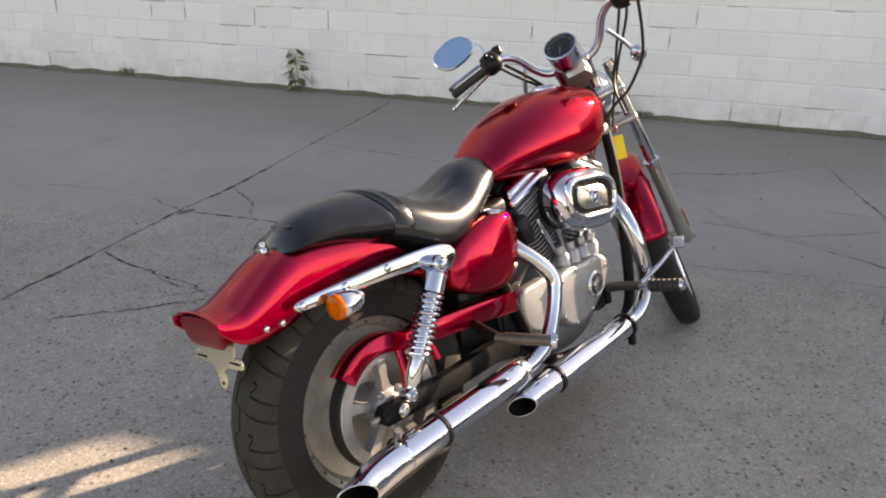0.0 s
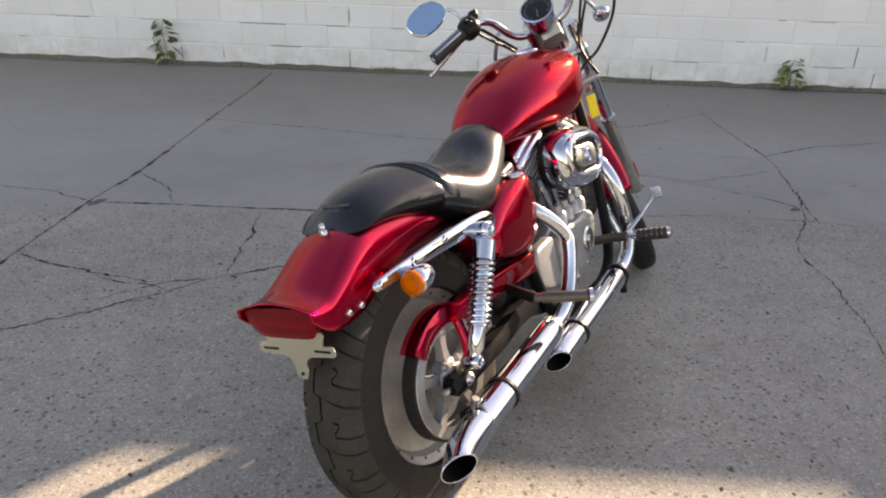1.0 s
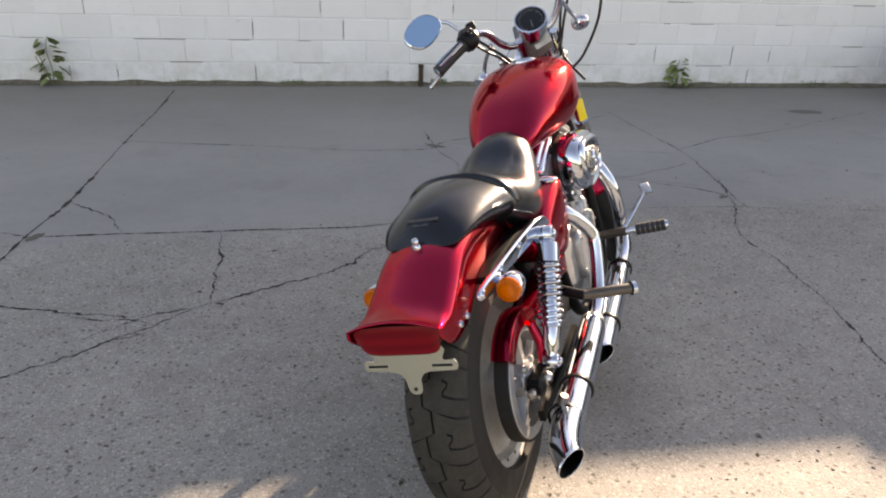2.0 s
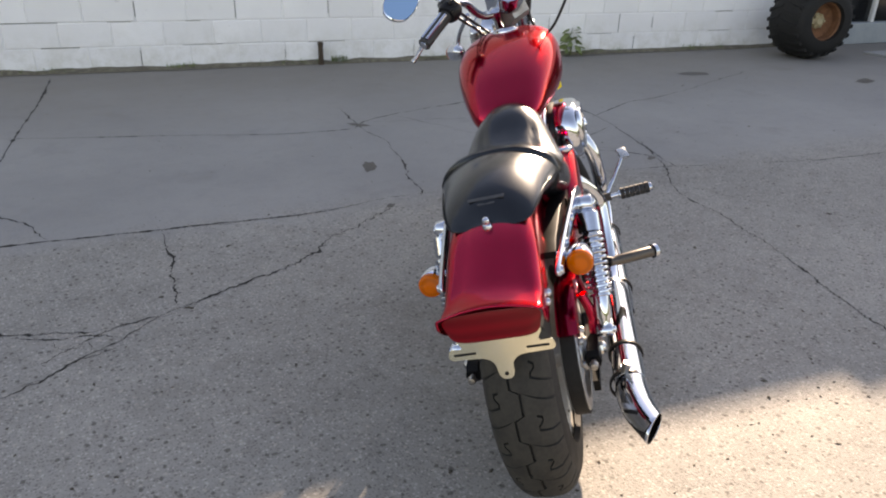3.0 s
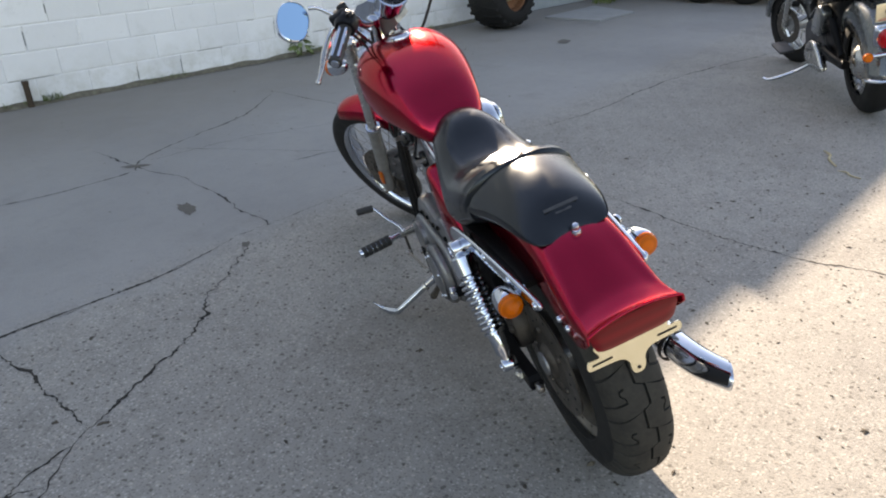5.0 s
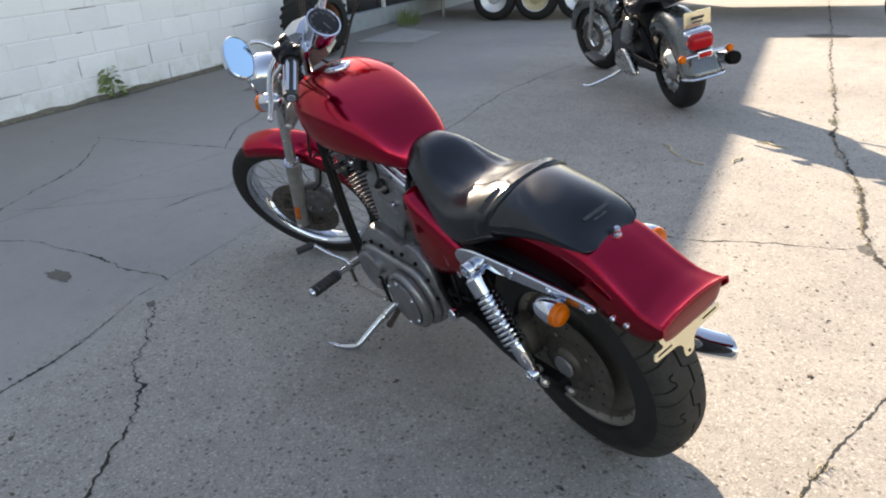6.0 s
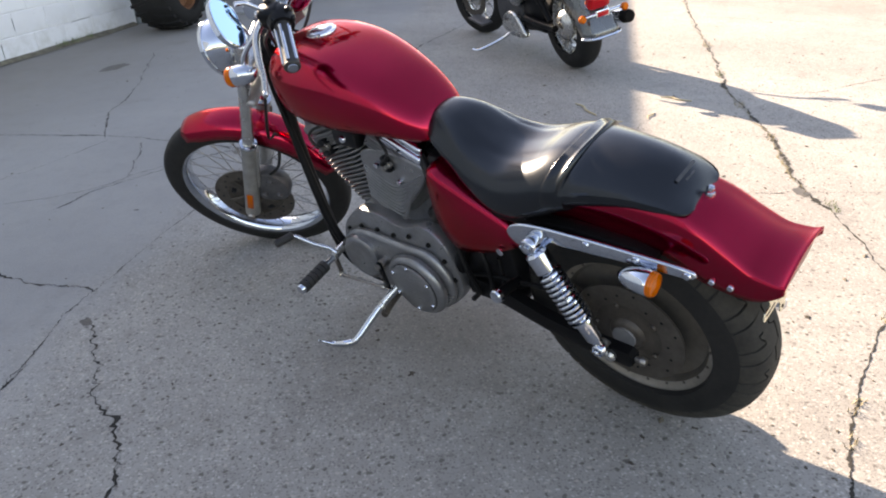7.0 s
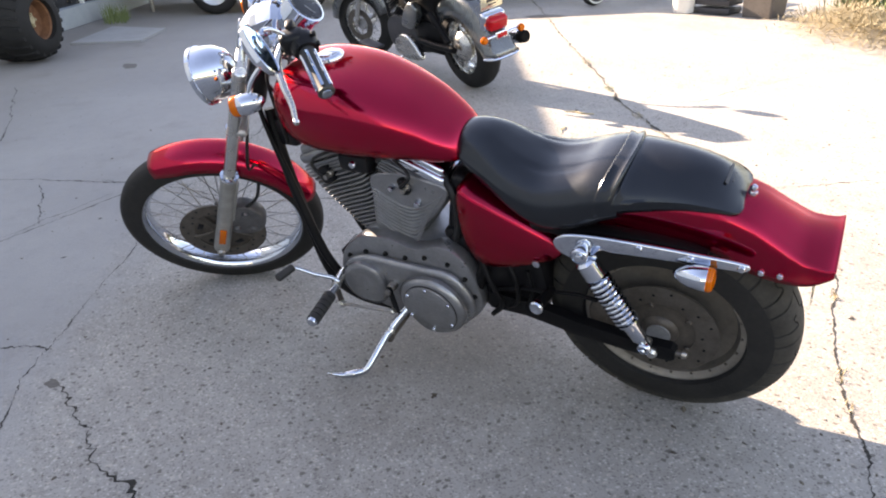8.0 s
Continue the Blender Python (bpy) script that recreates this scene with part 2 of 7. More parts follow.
def ground_material():
    m, ns, lk, b = nodes_of("worn_concrete")
    co = ns.new("ShaderNodeTexCoord").outputs["Object"]
    broad, mid, grain = tex_noise(ns, lk, co, 0.55, 5), tex_noise(ns, lk, co, 5.0, 6, 0.62), tex_noise(ns, lk, co, 160, 2, 0.6)
    base = mix(ns, lk, ramp(ns, lk, broad, [(0.32, 0.0), (0.68, 1.0)]), (0.238, 0.225, 0.205), (0.362, 0.345, 0.315))
    base = mix(ns, lk, ramp(ns, lk, mid, [(0.34, 0.55), (0.62, 1.0)]), (0.205, 0.193, 0.176), base)
    # smoother, paler finish on the slabs by the wall and soft damp-dried patches over all
    patch = tex_noise(ns, lk, co, 1.9, 7, 0.68)
    base = mix(ns, lk, ramp(ns, lk, patch, [(0.40, 0.0), (0.50, 0.12), (0.66, 0.36)]), base, (0.400, 0.378, 0.340))
    spot = tex_noise(ns, lk, co, 11, 5, 0.7)
    base = mix(ns, lk, ramp(ns, lk, spot, [(0.36, 0.26), (0.50, 0.0)]), base, (0.150, 0.138, 0.122))
    warp = ns.new("ShaderNodeTexNoise")
    warp.inputs["Scale"].default_value, warp.inputs["Detail"].default_value = 60, 3
    lk.new(co, warp.inputs["Vector"])
    bent = mix(ns, lk, 0.016, co, warp.outputs["Color"], "ADD")
    # exposed aggregate: pale and dark pebbles of two sizes
    for scale, size, tone, amount in ((95, 0.36, (0.54, 0.51, 0.47), 0.44), (120, 0.40, (0.095, 0.086, 0.077), 0.50), (46, 0.26, (0.50, 0.44, 0.38), 0.42), (40, 0.24, (0.070, 0.062, 0.053), 0.72), (170, 0.42, (0.11, 0.10, 0.09), 0.34)):
        v = ns.new("ShaderNodeTexVoronoi")
        v.inputs["Scale"].default_value = scale
        shift = ns.new("ShaderNodeVectorMath")
        shift.inputs[1].default_value = (scale * 0.37, scale * 0.11, 0)
        lk.new(bent, shift.inputs[0])
        lk.new(shift.outputs[0], v.inputs["Vector"])
        dot = ramp(ns, lk, v.outputs["Distance"], [(size * 0.8, 1.0), (size * 1.25, 0.0)])
        pick = ns.new("ShaderNodeSeparateColor")
        lk.new(v.outputs["Color"], pick.inputs[0])
        chosen = ns.new("ShaderNodeMath")
        chosen.operation = "MULTIPLY"
        lk.new(dot, chosen.inputs[0])
        lk.new(ramp(ns, lk, pick.outputs[0], [(0.55, 0.0), (0.64, amount)]), chosen.inputs[1])
        # less aggregate shows on the smoother slabs towards the wall
        rough_zone = ns.new("ShaderNodeSeparateXYZ")
        lk.new(co, rough_zone.inputs[0])
        line = ns.new("ShaderNodeMath")
        line.operation = "MULTIPLY_ADD"
        line.inputs[1].default_value = 0.17
        lk.new(rough_zone.outputs["X"], line.inputs[0])
        lk.new(rough_zone.outputs["Y"], line.inputs[2])
        wob = ns.new("ShaderNodeMath")
        wob.operation = "MULTIPLY_ADD"
        wob.inputs[1].default_value = 0.5
        lk.new(mid, wob.inputs[0])
        lk.new(line.outputs[0], wob.inputs[2])
        zone = ns.new("ShaderNodeMapRange")
        zone.inputs["From Min"].default_value, zone.inputs["From Max"].default_value = 3.35, 3.70
        zone.inputs["To Min"].default_value, zone.inputs["To Max"].default_value = 1.0, 0.25
        lk.new(wob.outputs[0], zone.inputs["Value"])
        chosen2 = ns.new("ShaderNodeMath")
        chosen2.operation = "MULTIPLY"
        lk.new(chosen.outputs[0], chosen2.inputs[0])
        lk.new(zone.outputs[0], chosen2.inputs[1])
        base = mix(ns, lk, chosen2.outputs[0], base, tone)
    # cooler trowelled finish on the slabs beyond the joint, brown dirt washed down along the wall
    tone = ns.new("ShaderNodeMapRange")
    tone.inputs["From Min"].default_value, tone.inputs["From Max"].default_value = 3.35, 3.62
    lk.new(wob.outputs[0], tone.inputs["Value"])
    cool = mix(ns, lk, ramp(ns, lk, tone.outputs[0], [(0.0, 0.0), (1.0, 0.62)]), base, mix(ns, lk, ramp(ns, lk, broad, [(0.3, 0.0), (0.7, 1.0)]), (0.240, 0.240, 0.240), (0.305, 0.303, 0.298)))
    foot = ns.new("ShaderNodeMath")
    foot.operation = "MULTIPLY_ADD"
    foot.inputs[1].default_value = 0.262
    lk.new(rough_zone.outputs["X"], foot.inputs[0])
    lk.new(rough_zone.outputs["Y"], foot.inputs[2])
    ragged = ns.new("ShaderNodeMath")
    ragged.operation = "MULTIPLY_ADD"
    ragged.inputs[1].default_value = 1.5
    lk.new(patch, ragged.inputs[0])
    lk.new(foot.outputs[0], ragged.inputs[2])
    wash = ns.new("ShaderNodeMapRange")
    wash.inputs["From Min"].default_value, wash.inputs["From Max"].default_value = 5.4, 7.3
    wash.inputs["To Max"].default_value = 0.75
    lk.new(ragged.outputs[0], wash.inputs["Value"])
    base = mix(ns, lk, wash.outputs[0], cool, (0.195, 0.175, 0.152))
    # oil and water stains
    ground_mark = tex_noise(ns, lk, co, 1.7, 5, 0.6)
    base = mix(ns, lk, ramp(ns, lk, ground_mark, [(0.60, 0.0), (0.74, 0.35)]), base, (0.15, 0.138, 0.122))
    # darker brown ragged patch below the motorcycle
    apart = ns.new("ShaderNodeVectorMath")
    apart.operation = "DISTANCE"
    apart.inputs[1].default_value = (UNDER_BIKE[0], UNDER_BIKE[1], 0)
    lk.new(co, apart.inputs[0])
    edge_noise = ns.new("ShaderNodeMath")
    edge_noise.operation = "MULTIPLY_ADD"
    edge_noise.inputs[1].default_value = 0.9
    lk.new(patch, edge_noise.inputs[0])
    lk.new(apart.outputs["Value"], edge_noise.inputs[2])
    base = mix(ns, lk, ramp(ns, lk, edge_noise.outputs[0], [(0.55, 0.50), (1.0, 0.0)]), base, (0.150, 0.122, 0.096))
    lk.new(base, b.inputs["Base Color"])
    lk.new(ramp(ns, lk, mid, [(0.3, 0.75), (0.7, 0.95)]), b.inputs["Roughness"])
    bp = ns.new("ShaderNodeBump")
    bp.inputs["Strength"].default_value, bp.inputs["Distance"].default_value = 0.5, 0.004
    lk.new(mix(ns, lk, 0.8, mid, grain), bp.inputs["Height"])
    lk.new(bp.outputs[0], b.inputs["Normal"])
    return m


CONCRETE = ground_material()
# flat strips on the slab: near-black stands in for the crack's shadowed depth
CRACK_SHADE = surf("crack_shade", (0.010, 0.009, 0.0075), (0.032, 0.028, 0.022), 9, (0.85, 0.95), 0, 0.3)
DRY_WEED = surf("dry_crack_weed", (0.24, 0.20, 0.11), (0.14, 0.12, 0.065), 60, (0.8, 0.9), 0, 0.3)
STAIN_CHIP = surf("stain_and_chip", (0.055, 0.048, 0.041), (0.12, 0.108, 0.094), 26, (0.45, 0.8))

bm = bmesh.new()
xs = [-600, -60, -12, *np.linspace(-6, 12, 37), 20, 80, 600]
ys = [-600, -60, -12, *np.linspace(-6, 8, 29), 14, 80, 600]
vs = [[bm.verts.new((x, y, 0.006 * (noise.noise(Vector((x * 0.35, y * 0.35, 3.1)))) - 0.003 if -5 < x < 11 and -5 < y < 7 else -0.003)) for x in xs] for y in ys]
for r0, r1 in zip(vs, vs[1:]):
    for i in range(len(xs) - 1):
        bm.faces.new((r0[i], r0[i + 1], r1[i + 1], r1[i]))
ground = part("ground", bm, CONCRETE)
tagged(ground, "worn grey concrete yard with exposed aggregate and cracks", "ground", kind="structure")


def ground_z(x, y):
    """Height of the slab's surface at a place in the yard."""
    fx, fy = (x + 6) / 0.5, (y + 6) / 0.5
    i, j = min(max(int(fx), 0), 35), min(max(int(fy), 0), 27)
    u, v = min(max(fx - i, 0), 1), min(max(fy - j, 0), 1)

    def at(a, b2):
        p, q = -6 + 0.5 * a, -6 + 0.5 * b2
        return 0.006 * noise.noise(Vector((p * 0.35, q * 0.35, 3.1))) - 0.003 if -5 < p < 11 and -5 < q < 7 else -0.003
    return (at(i, j) * (1 - u) + at(i + 1, j) * u) * (1 - v) + (at(i, j + 1) * (1 - u) + at(i + 1, j + 1) * u) * v


def crack(pts, width, material=None, name="crack", jag=0.030, seed=0, parent=ground, rough=0.55):
    """A jagged flat strip that follows pts; by default coloured as a crack's shaded dirt."""
    rnd = random.Random(seed)
    length = sum(math.dist(a, b2) for a, b2 in zip(pts, pts[1:]))
    n = max(8, int(length / 0.011))
    line = spline(pts, n)
    bm = bmesh.new()
    rows = []
    for i, p in enumerate(line):
        a, c = line[max(i - 1, 0)], line[min(i + 1, n - 1)]
        d = np.array(c) - np.array(a)
        d /= np.linalg.norm(d) + 1e-9
        side = np.array((-d[1], d[0]))
        off = jag * (0.75 * noise.noise(Vector((p[0] * 6, p[1] * 6, seed * 1.7))) + rough * (0.60 * noise.noise(Vector((p[0] * 21, p[1] * 21, seed * 2.3))) + 0.45 * noise.noise(Vector((p[0] * 63, p[1] * 63, seed * 1.3))) + 0.22 * rnd.uniform(-1, 1)))
        end = min(1.0, (i + 1) / 8, (n - i) / 8)
        lively = 0.5 + noise.noise(Vector((p[0] * 3.1, p[1] * 3.1, 7 + seed)))
        w = 1.15 * width * end * max(0.14, 0.55 * lively + 0.75 * noise.noise(Vector((p[0] * 19, p[1] * 19, 3 + seed))) + 0.34 * rnd.uniform(-1, 1))
        c0 = np.array(p) + side * off
        gz = ground_z(*c0) + (0.0024 if material else 0.0012)
        rows.append([bm.verts.new((*(c0 - side * w * 0.5), gz)), bm.verts.new((*c0, gz + 0.0003)), bm.verts.new((*(c0 + side * w * 0.5), gz))])
    for a, b2 in zip(rows, rows[1:]):
        bm.faces.new((a[0], a[1], b2[1], b2[0]))
        bm.faces.new((a[1], a[2], b2[2], b2[1]))
    return part(name, bm, material or CRACK_SHADE, parent, smooth=False)


for k, (w, pts) in enumerate([
    (0.028, [(-1.85, 1.9), (-1.74, 2.44), (-1.66, 2.72), (-1.59, 2.98), (-1.44, 3.56), (-1.27, 4.07), (-1.0, 5.2), (-0.77, 6.1), (-0.6, 6.9)]),
    (0.010, [(-1.42, 3.55), (-1.66, 3.74), (-1.95, 3.86), (-2.4, 3.95)]),
    (0.012, [(-1.27, 4.03), (-1.17, 3.86), (-1.08, 3.71), (-1.02, 3.47)]),
    (0.018, [(-1.59, 2.97), (-1.4, 2.84), (-1.17, 2.71), (-0.99, 2.61)]),
    (0.017, [(-1.06, 5.2), (-0.7, 5.02), (-0.2, 4.8), (0.42, 4.5), (0.87, 4.4)]),
    (0.018, [(-1.43, 3.56), (-1.02, 3.47), (-0.6, 3.36), (-0.34, 3.3), (-0.1, 3.23), (0.15, 3.19)]),
    (0.012, [(-0.6, 3.36), (-0.64, 3.05), (-0.69, 2.86), (-0.73, 2.63)]),
    (0.013, [(-0.26, 2.74), (-0.42, 2.71), (-0.59, 2.67), (-0.73, 2.63), (-0.93, 2.53), (-1.1, 2.45), (-1.28, 2.38), (-1.5, 2.3)]),
    (0.009, [(-0.74, 2.61), (-0.92, 2.6), (-1.05, 2.55), (-1.17, 2.5)]),
    (0.016, [(0.87, 4.4), (1.0, 4.52), (1.19, 4.59), (1.6, 4.65), (2.1, 4.72), (2.7, 5.0)]),
    (0.014, [(1.02, 4.96), (0.92, 4.42), (0.89, 4.0), (0.67, 3.35), (0.61, 3.15)]),
    (0.015, [(2.74, 5.05), (2.62, 4.46), (2.49, 3.8), (2.31, 3.34), (2.08, 2.8)]),
    (0.010, [(1.4, 3.68), (1.61, 3.59), (1.8, 3.41), (2.07, 3.14), (2.14, 3.0)]),
    (0.014, [(2.35, 3.33), (2.04, 2.85), (1.79, 2.55), (1.68, 2.15), (1.55, 1.8), (1.42, 1.52), (1.3, 1.27), (1.24, 0.98), (1.2, 0.29)]),
    (0.017, [(-0.30, 2.73), (-0.17, 2.79), (0.05, 2.94), (0.23, 3.0), (0.39, 3.10)]),
    (0.006, [(-0.6, 3.36), (0.0, 3.22), (0.52, 3.18), (1.0, 3.08), (1.9, 2.9), (2.35, 2.7)]),
    (0.006, [(1.26, 4.58), (1.6, 3.68), (1.86, 3.43), (2.1, 3.2)]),
    (0.006, [(2.43, 3.84), (2.0, 4.05), (1.6, 4.3), (1.0, 4.5)]),
    (0.016, [(2.6, 2.62), (3.1, 2.43), (4.32, 2.17), (5.79, 1.54), (7.0, 1.0)]),
    (0.013, [(1.06, 0.27), (0.76, 0.3), (0.4, 0.36), (0.27, 0.43), (0.07, 0.61), (-0.15, 0.78), (-0.36, 0.91), (-0.5, 0.99), (-0.63, 1.09), (-0.8, 1.2)]),
    (0.010, [(1.2, 0.29), (1.15, 0.0), (1.1, -0.5)]),
    (0.012, [(7.1, -0.36), (6.7, -1.2), (6.33, -2.2)]),
    (0.010, [(5.6, -0.75), (5.1, -1.6), (4.6, -2.4)]),
    (0.011, [(5.06, 4.46), (4.3, 4.27), (3.70, 4.13), (3.27, 4.08), (3.03, 4.07), (2.46, 3.88)]),
    (0.010, [(2.39, 3.61), (2.03, 3.53), (1.76, 3.47)]),
    (0.010, [(-1.25, 2.41), (-1.16, 2.43), (-1.10, 2.47), (-1.03, 2.48), (-0.93, 2.49)]),
    (0.007, [(-1.03, 2.60), (-1.035, 2.56), (-1.04, 2.50)]),
    (0.008, [(-1.12, 2.62), (-1.11, 2.57), (-1.07, 2.55), (-1.04, 2.53)]),
    (0.010, [(-1.22, 2.72), (-1.14, 2.65), (-1.07, 2.62), (-1.0, 2.60), (-0.92, 2.53)]),
    (0.010, [(2.9, -0.1), (2.75, -0.5), (3.0, -1.1), (3.2, -1.8)]),
]):
    crack(pts, w, seed=k, jag=0.009 if k in (0, 4, 5) else 0.018 if k == 19 else 0.028, rough=1.0 if k == 14 else 0.55)
for k, (w, pts) in enumerate([
    (0.030, [(10.7, -1.97), (7.31, -1.14), (5.79, -0.74), (4.2, -0.36), (3.2, -0.1), (2.92, -0.02), (2.4, 0.05), (1.92, 0.11), (1.5, 0.22), (1.2, 0.28), (1.0, 0.27)]),
]):
    crack(pts, w, seed=40 + k)
    crack([(x + 0.012, y + 0.01) for x, y in pts], w * 0.35, DRY_WEED, "crack_weeds", 0.045, 50 + k)


def blotch(at, rx, ry, turn, seed, material=STAIN_CHIP, name="ground_mark"):
    """A flat dark mark with a ragged edge."""
    bm = bmesh.new()
    c = bm.verts.new((0, 0, 0.0020))
    ring = []
    for k in range(28):
        a = 2 * math.pi * k / 28
        s = 1 + 0.35 * noise.noise(Vector((math.cos(a) * 1.6, math.sin(a) * 1.6, seed))) + 0.35 * noise.noise(Vector((math.cos(a) * 5, math.sin(a) * 5, seed)))
        ring.append(bm.verts.new((rx * s * math.cos(a), ry * s * math.sin(a), 0.0016)))
    for k in range(28):
        bm.faces.new((c, ring[k], ring[(k + 1) % 28]))
    return part(name, bm, material, ground, smooth=False, matrix=pose(at[0], at[1], ground_z(*at), 0, 0, turn))


# wide ones are stains; small ones by cracks paint the dark of chipped hollows
for k, (x, y, a, b2, tn) in enumerate([(4.49, 4.59, 0.16, 0.07, -20), (5.65, 3.63, 0.15, 0.06, 10), (0.58, 3.67, 0.09, 0.035, 60), (0.93, 4.47, 0.085, 0.026, -50), (0.395, 3.105, 0.030, 0.016, 40), (2.1, 3.0, 0.035, 0.02, 30), (-1.40, 3.55, 0.055, 0.025, 60), (7.05, -1.05, 0.25, 0.14, 60), (1.2, 0.30, 0.05, 0.03, 0)]):
    blotch((x, y), a, b2, tn, k * 3.3)

# crumbs of stone, leaf and soil on the slabs
bm = bmesh.new()
rnd = random.Random(5)
for k in range(1400):
    if k % 3:
        x, y = rnd.uniform(-1.2, 4.5), rnd.uniform(-1.5, 1.5)
    else:
        x, y = rnd.uniform(-3.0, 5), rnd.uniform(-0.5, 6)
    gz = ground_z(x, y)
    s = rnd.uniform(0.002, 0.005) * (2.4 if rnd.random() < 0.05 else 1)
    a = rnd.uniform(0, 6.28)
    q = [bm.verts.new((x + s * math.cos(a + j * 1.57) * (1.5 if j % 2 else 0.8), y + s * math.sin(a + j * 1.57) * (1.5 if j % 2 else 0.8), gz)) for j in range(4)]
    top = bm.verts.new((x + s * 0.2, y, gz + s * 0.7))
    for j in range(4):
        bm.faces.new((q[j], q[(j + 1) % 4], top))
tagged(part("debris", bm, surf("crumbs", (0.06, 0.048, 0.035), (0.17, 0.145, 0.11), 4, (0.8, 0.95)), None, smooth=False), "dark crumbs of stone and leaf on concrete", "debris", kind="stuff")

# small pits and stuck dirt in the sunlit slab
bm = bmesh.new()
rnd = random.Random(23)
for k in range(1500):
    x, y = rnd.uniform(-1.6, 5.5), rnd.uniform(-2.4, 1.6)
    if k % 5 == 0:
        x, y = rnd.uniform(-2.5, 3), rnd.uniform(1.0, 3.4)
    if noise.noise(Vector((x * 1.6, y * 1.6, 8.0))) < rnd.uniform(-0.5, 0.35):
        continue
    s, a = rnd.uniform(0.0022, 0.0062) * (1.9 if rnd.random() < 0.12 else 1), rnd.uniform(0, 6.28)
    st = rnd.uniform(1.0, 2.2)
    ring = []
    gz = ground_z(x, y)
    for j in range(11):
        b2 = 2 * math.pi * j / 11
        r = s * rnd.uniform(0.4, 1.25)
        u, w = r * st * math.cos(b2), r * math.sin(b2)
        ring.append(bm.verts.new((x + u * math.cos(a) - w * math.sin(a), y + u * math.sin(a) + w * math.cos(a), gz + 0.0010)))
    c = bm.verts.new((x, y, gz + 0.0010 + s * 0.35))
    for j in range(11):
        bm.faces.new((c, ring[j], ring[(j + 1) % 11]))
tagged(part("pits", bm, surf("pit_dirt", (0.045, 0.036, 0.027), (0.10, 0.082, 0.063), 40, (0.9, 1.0), 0, 0.3), None, smooth=False), "small dark pits and dirt specks in the slab", "pits", kind="stuff")

# ---- block wall ----
WALL_A, WALL_TURN = Vector((-9.0, 9.34, 0)), math.degrees(math.atan2(-0.262, 1.0))
WALL_LEN, WALL_H, COURSE, BLOCK = 16.25, 2.895, 0.2, 0.406
m, ns, lk, b = nodes_of("white_block_paint")
co = ns.new("ShaderNodeTexCoord")
geo = ns.new("ShaderNodeNewGeometry")
wide, fine = tex_noise(ns, lk, geo.outputs["Position"], 1.6, 5, 0.6), tex_noise(ns, lk, geo.outputs["Position"], 38, 4, 0.6)
oi = ns.new("ShaderNodeObjectInfo")
white = mix(ns, lk, ramp(ns, lk, wide, [(0.35, 0.0), (0.7, 1.0)]), (0.82, 0.82, 0.815), (0.88, 0.88, 0.87))
white = mix(ns, lk, 1.0, white, ramp(ns, lk, oi.outputs["Random"], [(0, 0.93), (1, 1.0)]), "MULTIPLY")
white = mix(ns, lk, ramp(ns, lk, fine, [(0.66, 0.0), (0.74, 0.5)]), white, (0.50, 0.50, 0.48))
sep = ns.new("ShaderNodeSeparateXYZ")
lk.new(geo.outputs["Position"], sep.inputs[0])
splash = ns.new("ShaderNodeMath")
splash.operation = "MULTIPLY_ADD"
splash.inputs[1].default_value = -0.35
lk.new(wide, splash.inputs[0])
lk.new(sep.outputs["Z"], splash.inputs[2])
low = ns.new("ShaderNodeMapRange")
low.inputs["From Min"].default_value, low.inputs["From Max"].default_value = -0.16, 0.20
low.inputs["To Min"].default_value, low.inputs["To Max"].default_value = 1.0, 0.0
lk.new(splash.outputs[0], low.inputs["Value"])
grime = ns.new("ShaderNodeMath")
grime.operation = "MULTIPLY"
lk.new(low.outputs[0], grime.inputs[0])
lk.new(ramp(ns, lk, tex_noise(ns, lk, geo.outputs["Position"], 7, 6, 0.7), [(0.42, 0.0), (0.68, 0.6)]), grime.inputs[1])
white = mix(ns, lk, grime.outputs[0], white, (0.47, 0.45, 0.36))
scuff = tex_noise(ns, lk, geo.outputs["Position"], 3.4, 7, 0.72)
white = mix(ns, lk, ramp(ns, lk, scuff, [(0.60, 0.0), (0.72, 0.30)]), white, (0.58, 0.57, 0.53))
lk.new(white, b.inputs["Base Color"])
b.inputs["Roughness"].default_value = 0.7
bp = ns.new("ShaderNodeBump")
bp.inputs["Strength"].default_value, bp.inputs["Distance"].default_value = 0.35, 0.004
lk.new(mix(ns, lk, 0.6, wide, fine), bp.inputs["Height"])
lk.new(bp.outputs[0], b.inputs["Normal"])
WALL_PAINT = m
MORTAR = surf("painted_mortar", (0.74, 0.74, 0.73), (0.82, 0.82, 0.81), 9, (0.75, 0.9), 0, 0.3)
WALL_M = pose(WALL_A.x, WALL_A.y, 0, 0, 0, WALL_TURN)
wall = part("wall_north", box((WALL_LEN, 0.218, WALL_H + 0.03), (WALL_LEN / 2, 0.0965, WALL_H / 2 - 0.015)), MORTAR, None, smooth=False, matrix=WALL_M)
tagged(wall, "white painted concrete block wall, dirty along its foot", "wall", kind="structure")


# ---- the red motorcycle: x forward, y to its left, z up, leaning on its side stand ----
BIKE_M = Matrix.Translation((-0.116, 1.340, -0.003)) @ pose(0, 0, 0, 0, 0, 47.0) @ pose(0, 0, 0, -16.0, 0, 0)
bike = thing("motorcycle", BIKE_M, "candy red cruiser motorcycle with chrome pipes leaning on its side stand", "motorcycle")
HEAD = Vector((1.165, 0.02, 0.90))
RAKE = Vector((-0.5, 0, 0.866)).normalized()
STEER = Matrix.Translation(HEAD) @ Matrix.Rotation(radians(34.0), 4, RAKE) @ Matrix.Translation(-HEAD)


